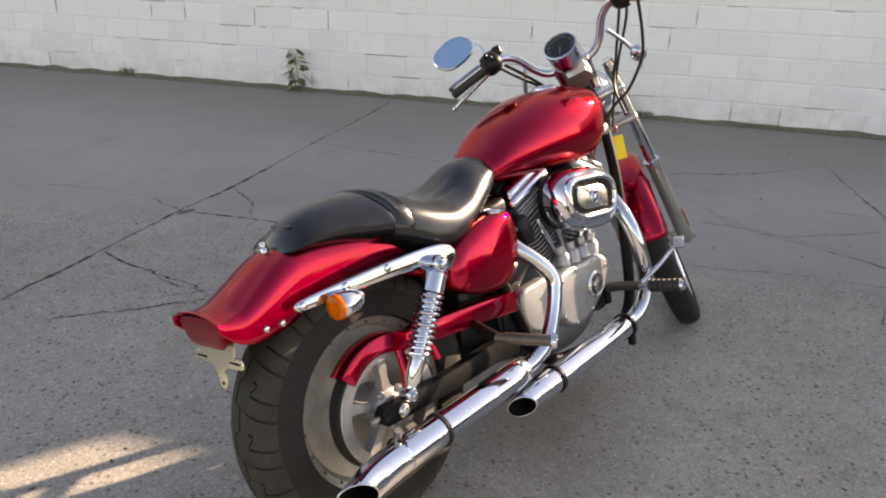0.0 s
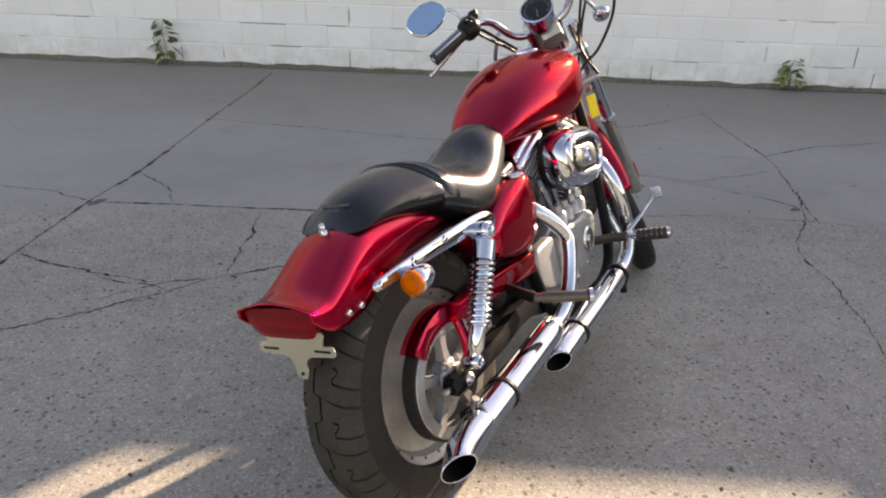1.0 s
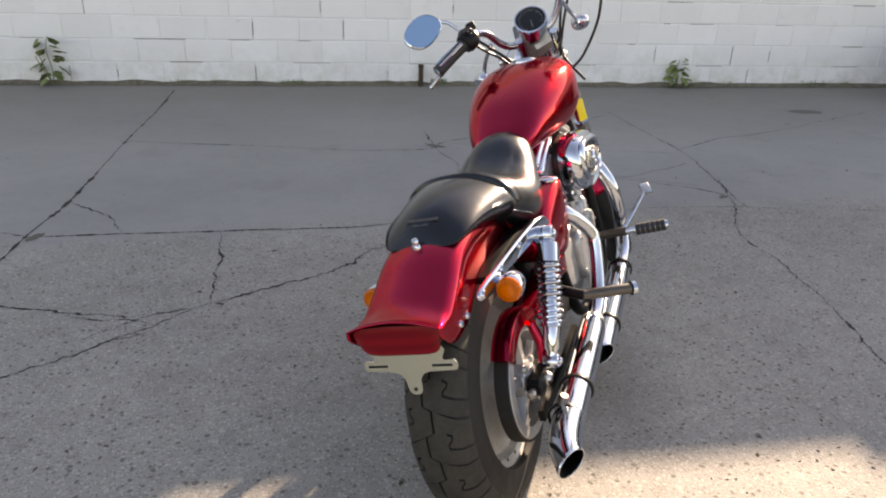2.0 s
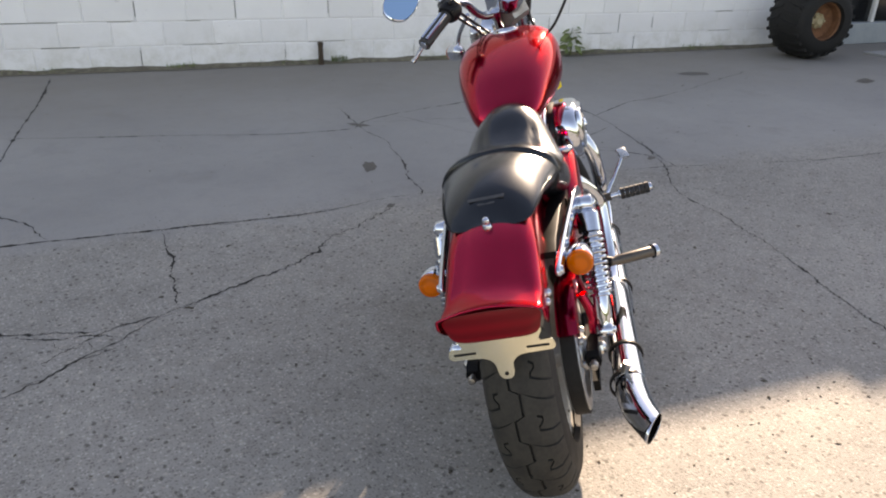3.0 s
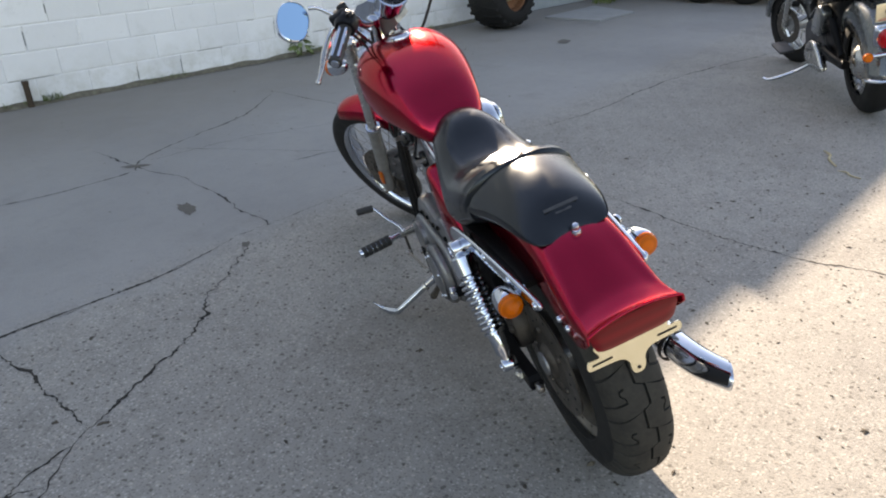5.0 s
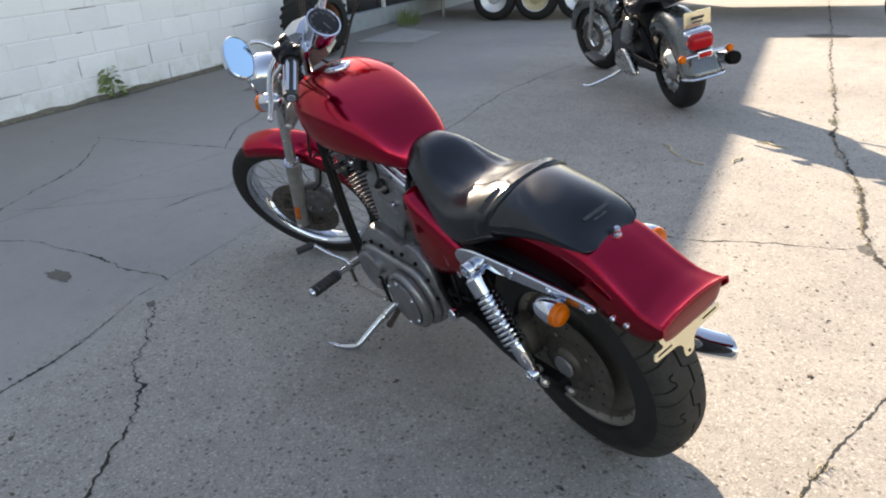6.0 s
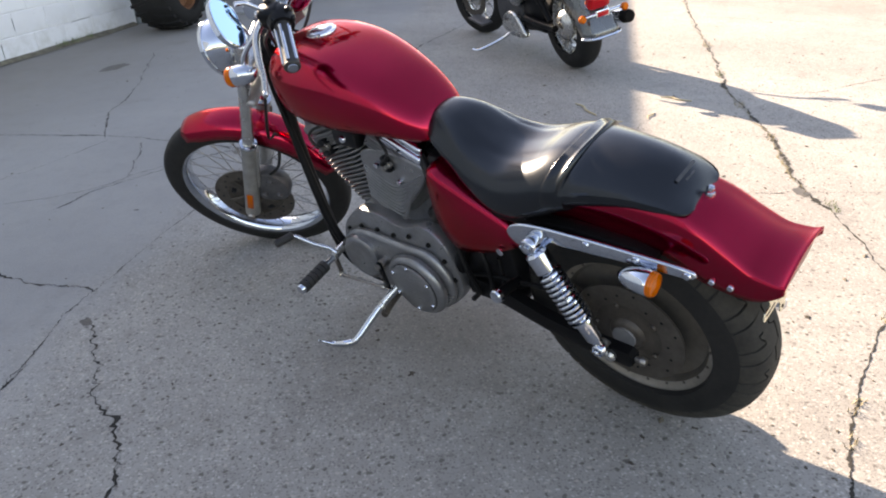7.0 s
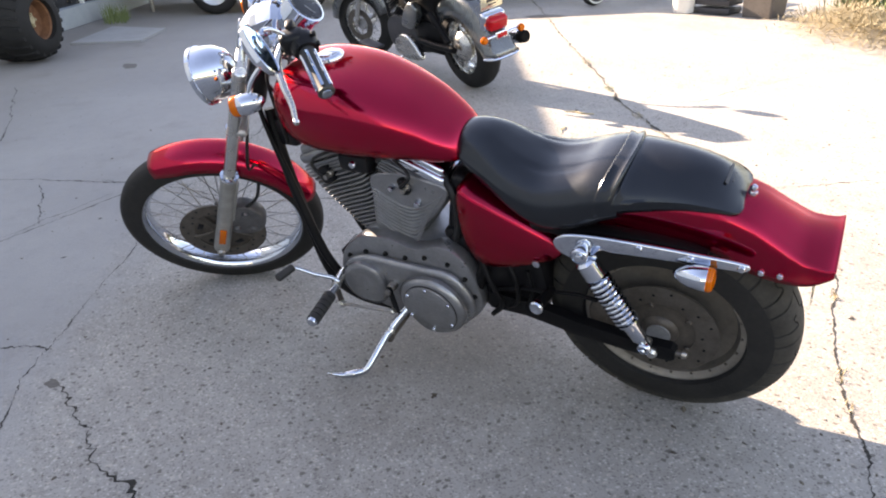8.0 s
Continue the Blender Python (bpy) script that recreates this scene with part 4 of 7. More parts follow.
tank = part("fuel_tank", grid_bm([tank_ring(*q) for q in tank_s]), RED, bike, "candy red peanut fuel tank", angle=80)
cap_at = Vector((0.900, 0.006, 0.970))
part("filler_cap", turned(cap_at, cap_at + Vector((0.05, 0, 1)), [(0.041, -0.004), (0.042, 0.004), (0.040, 0.0075), (0.035, 0.008), (0.034, 0.010), (0.029, 0.0125), (0.018, 0.014), (0, 0.0145)], 40), CHROME, tank, "chrome filler cap")
ribs = bmesh.new()
for k in range(24):
    a = 2 * math.pi * k / 24
    box((0.003, 0.003, 0.007), cap_at + Vector((0.0415 * math.cos(a), 0.0415 * math.sin(a), 0.002)), 0, pose(0, 0, 0, 0, 0, math.degrees(a)), ribs)
tagged(part("cap_knurl", ribs, CHROME_DULL, tank), kind="stuff")

# -- side covers --
def cover(s, outline, y0, y1, label):
    o2 = smooth_outline(outline, 40)
    cx, cz = sum(p[0] for p in o2) / len(o2), sum(p[1] for p in o2) / len(o2)
    rings = []
    for f, y in ((1.0, y0), (1.0, y0 + (y1 - y0) * 0.55), (0.97, y0 + (y1 - y0) * 0.82), (0.90, y0 + (y1 - y0) * 0.95), (0.6, y1), (0.02, y1 + (y1 - y0) * 0.04)):
        rings.append([Vector((cx + (x - cx) * f, s * y, cz + (z - cz) * f)) for x, z in o2])
    return part("side_cover", grid_bm(rings), RED, bike, label, angle=60)


left_cover = cover(1, [(0.508, 0.705), (0.45, 0.690), (0.38, 0.660), (0.30, 0.626), (0.245, 0.594), (0.228, 0.560), (0.26, 0.528), (0.33, 0.492), (0.42, 0.462), (0.475, 0.468), (0.508, 0.52), (0.520, 0.60)], 0.06, 0.138, "candy red battery side cover")
right_cover = cover(-1, [(0.470, 0.680), (0.43, 0.690), (0.36, 0.676), (0.27, 0.645), (0.225, 0.618), (0.215, 0.575), (0.23, 0.535), (0.29, 0.505), (0.38, 0.487), (0.45, 0.505), (0.482, 0.56), (0.486, 0.63)], 0.06, 0.165, "candy red oil tank side cover")
part("oil_cap", turned((0.432, -0.128, 0.683), (0.44, -0.13, 0.75), [(0.03, 0), (0.031, 0.006), (0.026, 0.011), (0.014, 0.013), (0, 0.0135)], 24), CHROME, right_cover, "chrome oil filler cap")
part("key_cylinder", turned((0.300, 0.139, 0.52), (0.300, 0.2, 0.52), [(0, 0), (0.010, 0), (0.010, 0.003), (0, 0.004)], 14), CHROME, left_cover)

# -- belt guard and debris shield on the right --
arc = []
for k in range(11):
    a = radians(138 - k * 7.5)
    arc.append((0.165 * math.cos(a), 0.325 + 0.172 * math.sin(a)))
upper = arc + [(0.20, 0.478), (0.34, 0.470), (0.478, 0.458)]
lower = [(x, z) for x, z in [(0.472, 0.402), (0.34, 0.415), (0.20, 0.425)]]
for k in range(10, -1, -1):
    a = radians(138 - k * 7.5)
    lower.append((0.118 * math.cos(a), 0.325 + 0.128 * math.sin(a)))
part("belt_guard", slab(upper + lower, -0.128, -0.080, 0.006), RED, bike, "candy red belt guard")
part("guard_stay", tube([(0.04, -0.135, 0.45), (0.035, -0.15, 0.40), (0.03, -0.15, 0.35)], 0.012, 8, 10), RED, bike)
part("guard_stay", tube([(0.11, -0.125, 0.46), (0.14, -0.13, 0.42), (0.15, -0.135, 0.39)], 0.010, 8, 10), RED, bike)
part("lower_shield", grid_bm([[Vector((x, -0.135 + dy, z + dz)) for dy, dz in ((-0.008, -0.016), (0.008, -0.016), (0.008, 0.012), (-0.008, 0.012))] for x, z in ((-0.02, 0.235), (0.1, 0.232), (0.25, 0.235), (0.40, 0.25))]), FRAME_BLACK, bike)

# -- frame --
for s in (1, -1):
    part("frame_rail", tube([(1.16, s * 0.025, 0.80), (1.135, s * 0.06, 0.64), (1.085, s * 0.095, 0.42), (1.045, s * 0.11, 0.26), (0.96, s * 0.115, 0.195), (0.82, s * 0.115, 0.188), (0.64, s * 0.112, 0.20), (0.55, s * 0.11, 0.25), (0.50, s * 0.105, 0.36), (0.43, s * 0.105, 0.52), (0.31, s * 0.11, 0.62), (0.17, s * 0.12, 0.632)], 0.0175, 60, 12), FRAME_BLACK, bike)
part("wiring_loom", tube([(1.17, 0.05, 0.86), (1.160, 0.060, 0.76), (1.120, 0.080, 0.62), (1.070, 0.108, 0.46), (1.03, 0.122, 0.34), (0.97, 0.125, 0.24)], [0.007, 0.008, 0.011, 0.014, 0.014, 0.012], 30, 10), FRAME_BLACK, bike)
part("coil_bracket", box((0.07, 0.05, 0.09), (1.10, 0.03, 0.74), 0.012), BLACK, bike)
part("backbone", tube([(1.12, 0, 0.86), (0.95, 0, 0.80), (0.70, 0, 0.755), (0.48, 0, 0.72), (0.36, 0, 0.64), (0.30, 0, 0.52)], 0.022, 30, 12), BLACK, bike)
part("steering_head", rod(HEAD + RAKE * 0.075, HEAD - RAKE * 0.09, 0.032, 20, bevel=0.004), BLACK, bike)
part("inner_fender", grid_bm([[Vector((x, y, z)) for y, z in ((-0.075, z0), (0.075, z0), (0.075, z1), (-0.075, z1))] for x, z0, z1 in ((0.46, 0.26, 0.70), (0.40, 0.30, 0.70), (0.36, 0.42, 0.69), (0.33, 0.52, 0.66))]), BLACK, bike)

# battery tray, oil lines and wiring behind the engine
part("battery_tray", box((0.20, 0.17, 0.22), (0.405, 0.01, 0.44), 0.015, pose(0, 0, 0, 0, 8, 0)), BLACK, bike)
part("tray_bracket", box((0.16, 0.10, 0.10), (0.40, 0.045, 0.31), 0.012), BLACK, bike)
for k, pts in enumerate(([(0.47, 0.12, 0.47), (0.44, 0.135, 0.40), (0.42, 0.13, 0.33), (0.46, 0.12, 0.27)], [(0.40, 0.11, 0.48), (0.37, 0.125, 0.42), (0.38, 0.12, 0.34), (0.44, 0.10, 0.28)], [(0.34, 0.11, 0.46), (0.33, 0.12, 0.39), (0.36, 0.11, 0.31)])):
    part("oil_line", tube(pts, 0.008 - 0.001 * k, 18, 8), FRAME_BLACK, bike)

# -- engine --
engine = new("engine")
engine.parent = bike
CRANK = Vector((0.808, 0, 0.345))
part("crankcase", slab(smooth_outline([(0.56, 0.28), (0.57, 0.38), (0.64, 0.44), (0.70, 0.47), (0.77, 0.49), (0.86, 0.47), (0.905, 0.40), (0.90, 0.30), (0.84, 0.23), (0.72, 0.20), (0.60, 0.22)], 40), -0.085, 0.085, 0.012), ALU, engine)
for lean_deg in (22.5, -22.5):
    up = Vector((math.sin(radians(lean_deg)), 0, math.cos(radians(lean_deg))))
    M = Matrix.Translation(CRANK) @ pose(0, 0, 0, 0, lean_deg, 0)
    name = "front_cylinder" if lean_deg > 0 else "rear_cylinder"
    barrel = part(name, turned(CRANK + up * 0.13, CRANK + up, [(0, 0), (0.052, 0), (0.052, 0.17), (0.060, 0.18), (0.060, 0.23), (0, 0.23)], 30), ALU_GREY, engine, "finned silver cylinder", matrix=None)
    fins = bmesh.new()
    for k in range(17):
        z = 0.112 + 0.0140 * k
        w = 0.050 + 0.064 * (k / 16) ** 0.85
        d = 0.140 + 0.026 * min(k, 12) / 12
        tmp = box((2 * w, d, 0.0050), (0, 0, 0), 0.0)
        vert = [e for e in tmp.edges if abs(e.verts[0].co.z - e.verts[1].co.z) > 0.003]
        bmesh.ops.bevel(tmp, geom=vert, offset=0.034, segments=5, affect="EDGES", profile=0.5)
        bmesh.ops.transform(tmp, matrix=M @ Matrix.Translation((0, 0, z)), verts=tmp.verts)
        join(fins, tmp)
    pieces("fin", fins, FIN_GREY, barrel)
    # head and rocker box
    head_o = box((0.180, 0.160, 0.046), (0, 0, 0.352), 0.016, None)
    bmesh.ops.transform(head_o, matrix=M, verts=head_o.verts)
    for k in range(4):
        tmp = box((0.205 - 0.006 * k, 0.172, 0.0045), (0, 0, 0.341 + 0.0105 * k), 0.0015)
        bmesh.ops.transform(tmp, matrix=M, verts=tmp.verts)
        join(head_o, tmp)
    part("cylinder_head", head_o, ALU_GREY, barrel)
    rb = box((0.196, 0.170, 0.034), (0, 0, 0.394), 0.014, None, None, 3)
    box((0.170, 0.150, 0.030), (0, 0, 0.417), 0.013, None, rb, 3)
    bmesh.ops.transform(rb, matrix=M, verts=rb.verts)
    for dx in (-0.080, 0.080):
        for dy in (-0.066, 0.066):
            p = M @ Vector((dx, dy, 0.410))
            bolt(p, up, 0.007, 0.007, rb)
    part("rocker_box", rb, ALU_GREY if lean_deg > 0 else CHROME, barrel, "dull silver rocker box" if lean_deg > 0 else "bright chrome rocker box")
    # pushrod tubes on the right
    for dx in (-0.016, 0.020):
        a = M @ Vector((dx * 0.6, -0.085, 0.11))
        c = M @ Vector((dx * 2.2, -0.082, 0.33))
        part("pushrod_tube", turned(a, c, [(0, 0), (0.014, 0), (0.014, 0.03), (0.0085, 0.036), (0.0085, 0.10), (0.0105, 0.104), (0.0105, 0.2), (0, 0.2)], 14), CHROME, engine)
    part("spark_plug_lead", tube([tuple(M @ Vector((0.0, 0.092, 0.335))), tuple(M @ Vector((0.01, 0.118, 0.35))), tuple(M @ Vector((0.0, 0.11, 0.40))), (0.80, 0.05, 0.76)], 0.0045, 18, 8), CABLE, engine)
    plug = M @ Vector((0.0, 0.090, 0.335))
    part("spark_plug", turned(plug, plug + Vector((0, 1, 0.1)), [(0.010, 0), (0.010, 0.010), (0.007, 0.012), (0.008, 0.030), (0, 0.031)], 6), STEEL, engine)

# smooth cast face on the left of the rear barrel, with curved fins below it
tri_o = smooth_outline([(0.802, 0.664), (0.815, 0.59), (0.828, 0.483), (0.790, 0.437), (0.742, 0.440), (0.68, 0.498), (0.604, 0.576), (0.562, 0.640), (0.570, 0.668), (0.624, 0.680), (0.71, 0.690)], 52)
shroud = part("cylinder_face", slab(tri_o, 0.072, 0.086, 0.007, None, 3), ALU_GREY, engine, "smooth cast cylinder face with curved fins")
cf = bmesh.new()
for k in range(10):
    f = k * 0.0118
    pts = [(0.806 + 0.12 * f, 0.086, 0.628 - 1.1 * f), (0.755 + 0.05 * f, 0.0875, 0.600 - 1.15 * f), (0.70, 0.088, 0.578 - 1.1 * f), (0.645 + 0.30 * f, 0.0875, 0.592 - 1.05 * f), (0.574 + 0.80 * f, 0.086, 0.642 - 1.15 * f)]
    tube(pts, [0.002, 0.0036, 0.0038, 0.0038, 0.0025], 18, 6, True, cf)
pieces("curved_fin", cf, ALU_GREY, shroud)
cb = bmesh.new()
for x, z in ((0.735, 0.640), (0.660, 0.602)):
    bolt((x, 0.086, z), (0, 1, 0), 0.010, 0.014, cb)
pieces("face_bolt", cb, CHROME, shroud)
part("sensor_plug", box((0.024, 0.022, 0.050), (0.690, 0.092, 0.655), 0.006, pose(0, 0, 0, 0, 14, 0)), BLACK, shroud)

# primary cover on the left
prim_o = smooth_outline([(0.975, 0.33), (0.952, 0.385), (0.902, 0.438), (0.850, 0.472), (0.765, 0.480), (0.695, 0.462), (0.648, 0.472), (0.600, 0.492), (0.552, 0.478), (0.515, 0.438), (0.490, 0.362), (0.488, 0.285), (0.54, 0.215), (0.60, 0.178), (0.674, 0.160), (0.74, 0.185), (0.80, 0.215), (0.89, 0.240), (0.955, 0.26), (0.975, 0.30)], 64)
bm = slab(prim_o, 0.08, 0.128, 0.010)
primary = part("primary_cover", bm, ALU_GREY, engine, "dull silver primary drive cover")
inner_o = smooth_outline([(0.958, 0.320), (0.930, 0.372), (0.860, 0.408), (0.757, 0.412), (0.662, 0.412), (0.572, 0.412), (0.526, 0.370), (0.502, 0.302), (0.538, 0.226), (0.61, 0.182), (0.68, 0.171), (0.745, 0.190), (0.812, 0.208), (0.89, 0.224), (0.950, 0.260)], 64)
part("primary_dome", slab(inner_o, 0.125, 0.152, 0.016, None, 4), ALU_GREY, primary)
part("crank_bulge", slab(smooth_outline([(0.950, 0.318), (0.925, 0.362), (0.870, 0.388), (0.815, 0.376), (0.792, 0.325), (0.800, 0.262), (0.845, 0.232), (0.905, 0.236), (0.942, 0.268)], 44), 0.146, 0.168, 0.018, None, 5), ALU_GREY, primary)
part("clutch_bulge", slab(smooth_outline([(0.738, 0.300), (0.722, 0.352), (0.668, 0.390), (0.600, 0.398), (0.545, 0.362), (0.520, 0.300), (0.545, 0.232), (0.602, 0.190), (0.668, 0.184), (0.722, 0.236)], 48), 0.146, 0.184, 0.024, None, 6), ALU_GREY, primary)
derby = Vector((0.628, 0.1835, 0.296))
part("cover_gasket", turned(derby - Vector((0, 0.001, 0)), derby + Vector((0, 1, 0)), [(0, 0), (0.0855, 0), (0.0855, 0.0030), (0, 0.0030)], 48), BLACK, primary)
part("clutch_cover", turned(derby, derby + Vector((0, 1, 0)), [(0, 0), (0.0835, 0), (0.0835, 0.005), (0.080, 0.008), (0.03, 0.0105), (0, 0.011)], 48), ALU_GREY, primary, "round clutch cover plate")
db = bmesh.new()
for k in range(6):
    a = math.pi / 6 + k * math.pi / 3
    bolt(derby + Vector((0.0775 * math.cos(a), 0.007, 0.0775 * math.sin(a))), (0, 1, 0), 0.0062, 0.005, db)
pieces("clutch_cover_bolt", db, CHROME, primary)
db = bmesh.new()
for x, z in ((0.925, 0.380), (0.858, 0.412), (0.786, 0.421), (0.718, 0.422), (0.650, 0.440), (0.576, 0.434), (0.528, 0.392), (0.506, 0.330)):
    bolt((x, 0.127, z), (0, 1, 0), 0.0075, 0.009, db)
pieces("cover_bolt", db, SOOT, primary)
insp = Vector((0.764, 0.145, 0.326))
part("shift_spindle", turned(insp, insp + Vector((0, 1, 0)), [(0, 0), (0.014, 0), (0.014, 0.03), (0.009, 0.034), (0.009, 0.05), (0, 0.05)], 14), STEEL, primary)
part("battery_case", box((0.16, 0.15, 0.24), (0.500, 0.0, 0.575), 0.02, pose(0, 0, 0, 0, -12, 0), None, 3), BLACK, engine)
part("cable_bundle", tube([(0.60, 0.05, 0.70), (0.545, 0.085, 0.655), (0.535, 0.095, 0.57), (0.56, 0.09, 0.50)], 0.012, 18, 8), CABLE, engine)
part("transmission_case", slab(smooth_outline([(0.52, 0.42), (0.60, 0.50), (0.56, 0.53), (0.46, 0.50), (0.43, 0.42), (0.44, 0.30), (0.50, 0.26)], 30), -0.09, 0.085, 0.012), BLACK, engine)
# sprocket and gear cover on the right
part("gear_cover", slab(smooth_outline([(0.915, 0.425), (0.87, 0.458), (0.78, 0.455), (0.71, 0.455), (0.655, 0.435), (0.645, 0.36), (0.665, 0.30), (0.72, 0.275), (0.81, 0.295), (0.89, 0.355)], 50), -0.075, -0.135, 0.016, None, 4), ALU, engine, "cast silver gear case cover")
part("sprocket_cover", slab(smooth_outline([(0.635, 0.445), (0.58, 0.450), (0.52, 0.440), (0.505, 0.40), (0.515, 0.35), (0.545, 0.315), (0.62, 0.295), (0.66, 0.31), (0.65, 0.37)], 40), -0.075, -0.114, 0.012, None, 4), ALU, engine, "cast silver sprocket cover")
part("sprocket_guard", slab(smooth_outline([(0.53, 0.47), (0.46, 0.455), (0.44, 0.38), (0.46, 0.28), (0.56, 0.24), (0.63, 0.27), (0.54, 0.32), (0.51, 0.40)], 36), -0.06, -0.10, 0.010), BLACK, engine)
tm = Vector((0.830, -0.133, 0.374))
part("timer_cover", turned(tm, tm - Vector((0, 1, 0)), [(0, 0), (0.040, 0), (0.041, 0.006), (0.034, 0.010), (0.030, 0.008), (0.012, 0.009), (0.010, 0.013), (0, 0.014)], 36), CHROME_DULL, engine, "round timer cover")
gb = bmesh.new()
for x, z in ((0.895, 0.415), (0.83, 0.444), (0.74, 0.440), (0.668, 0.425), (0.664, 0.32), (0.715, 0.288), (0.80, 0.306), (0.87, 0.355)):
    bolt((x, -0.132, z), (0, -1, 0), 0.0065, 0.007, gb)
pieces("gear_cover_bolt", gb, CHROME_DULL, engine)
for k in range(4):
    x = 0.745 + 0.046 * k
    part("tappet_block", turned((x, -0.095, 0.440), (x + (k - 1.5) * 0.01, -0.092, 0.52), [(0, 0), (0.024, 0), (0.024, 0.045), (0.020, 0.052), (0.015, 0.058), (0.015, 0.078), (0, 0.078)], 16), ALU, engine)
part("oil_filter", turned((0.955, 0.0, 0.27), (1.04, 0, 0.25), [(0, 0), (0.036, 0), (0.038, 0.06), (0.032, 0.08), (0, 0.085)], 24), BLACK, engine)
part("regulator", box((0.03, 0.09, 0.06), (1.03, 0, 0.27), 0.006), BLACK, engine)
part("carburettor", box((0.09, 0.09, 0.09), (0.80, -0.03, 0.64), 0.02), ALU, engine)
part("horn_bracket", box((0.10, 0.05, 0.055), (0.845, 0.072, 0.700), 0.012), BLACK, engine)
part("horn_bolt", bolt((0.84, 0.097, 0.705), (0, 1, 0), 0.012, 0.010), CHROME, engine)
part("choke_mount", box((0.045, 0.04, 0.055), (0.955, 0.082, 0.645), 0.01, pose(0, 0, 0, 0, 25, 0)), BLACK, engine)

# air cleaner: oval chrome cover on the right
def oval(f, y, rx=0.142, rz=0.090, cx=0.818, cz=0.640, power=0.80):
    return [Vector((cx + rx * f * math.copysign(abs(math.cos(a)) ** power, math.cos(a)), y, cz + rz * f * math.copysign(abs(math.sin(a)) ** power, math.sin(a)) - 0.016 * f * math.cos(a))) for a in (2 * math.pi * k / 56 for k in range(56))]


def track(f, y, grow=0.0):
    """The racetrack outline of the cover's raised trim."""
    return oval(f, y, 0.122 + grow, 0.066 + grow, 0.812, 0.648, 0.62)


air = part("air_cleaner", grid_bm([oval(1.0, -0.082), oval(1.0, -0.10), oval(0.985, -0.104)]), BLACK, bike, "oval chrome air cleaner")
part("cover", grid_bm([oval(1.02, -0.106), oval(1.05, -0.128), oval(1.045, -0.148), oval(1.0, -0.165), oval(0.92, -0.174), oval(0.7, -0.177), oval(0.02, -0.177)]), CHROME, air, "chrome cover shell")
part("trim_ring", grid_bm([track(1.0, -0.172, 0.003), track(1.0, -0.180, 0.002), track(1.0, -0.186, -0.004), track(1.0, -0.187, -0.010), track(1.0, -0.183, -0.016), track(1.0, -0.176, -0.018)], caps=False), CHROME, air, "raised chrome trim ring")
part("recess", grid_bm([track(1.0, -0.1774, -0.0175), track(0.02, -0.1776, -0.0175)]), BLACK, air, "dark recess")
part("badge_bar", grid_bm([oval(1.0, -0.176, 0.074, 0.033, 0.806, 0.648, 0.5), oval(1.0, -0.184, 0.074, 0.033, 0.806, 0.648, 0.5), oval(1.0, -0.187, 0.070, 0.029, 0.806, 0.648, 0.5), oval(0.02, -0.1875, 0.070, 0.029, 0.806, 0.648, 0.5)]), CHROME_DULL, air, "brushed silver badge plate")
part("badge", turned((0.806, -0.187, 0.648), (0.806, -0.25, 0.648), [(0, 0), (0.022, 0), (0.022, 0.004), (0.017, 0.007), (0.014, 0.004), (0.009, 0.004), (0.008, 0.010), (0, 0.011)], 28), CHROME, air)
part("intake_cover", box((0.055, 0.05, 0.090), (0.585, -0.085, 0.600), 0.018, pose(0, 0, 0, 0, -22, 0)), BLACK, bike)

# -- exhaust --
def pipe(name, pts, r, label="", seg=20, n=40, mat=CHROME, parent=bike, caps=True):
    return part(name, tube(pts, r, n, seg, caps), mat, parent, label, angle=60)


ex1 = pipe("rear_exhaust", [(0.60, -0.07, 0.610), (0.525, -0.09, 0.606), (0.480, -0.135, 0.585), (0.518, -0.172, 0.535), (0.550, -0.195, 0.482), (0.546, -0.20, 0.440), (0.523, -0.20, 0.377), (0.482, -0.20, 0.318), (0.41, -0.20, 0.288), (0.34, -0.20, 0.282)], 0.0215, "chrome rear header pipe and muffler")
pipe("muffler", [(0.36, -0.20, 0.282), (0.34, -0.202, 0.281), (0.25, -0.205, 0.275), (0.10, -0.209, 0.267), (-0.065, -0.214, 0.258)], [0.025, 0.036, 0.0375, 0.0375, 0.0375], "chrome muffler", parent=ex1)
# turned-out slash-cut tip, open and dark inside
tip = [(-0.060, -0.214, 0.258), (-0.11, -0.217, 0.256), (-0.16, -0.226, 0.254), (-0.21, -0.244, 0.252), (-0.27, -0.270, 0.250)]
bm = tube(tip, [0.0365, 0.0375, 0.0365, 0.0335, 0.031], 22, 24, False)
cut = Vector((-0.222, -0.249, 0.252))
bmesh.ops.bisect_plane(bm, geom=bm.verts[:] + bm.edges[:] + bm.faces[:], plane_co=cut, plane_no=Vector((-0.45, -0.85, -0.25)).normalized(), clear_outer=True)
t1 = part("exhaust_tip", bm, CHROME, ex1, "chrome slash-cut tip", angle=60)
t1.data.materials.append(SOOT)
sol = t1.modifiers.new("thickness", "SOLIDIFY")
sol.thickness, sol.offset, sol.material_offset = 0.0025, -1, 1
part("tip_inside", tube([(x, y, z) for x, y, z in tip[:2]], 0.032, 6, 20), SOOT, ex1)
for x in (0.048, -0.068):
    part("clamp", turned((x + 0.008, -0.2105 + 0.03 * (0.05 - x), 0.2645 - 0.055 * (0.048 - x)), (x - 0.3, -0.222, 0.248), [(0.037, 0), (0.0415, 0.001), (0.0415, 0.009), (0.037, 0.010)], 28), BLACK, ex1)
part("clamp_bolt", rod((-0.066, -0.205, 0.295), (-0.066, -0.215, 0.318), 0.009, 10), STEEL, ex1)
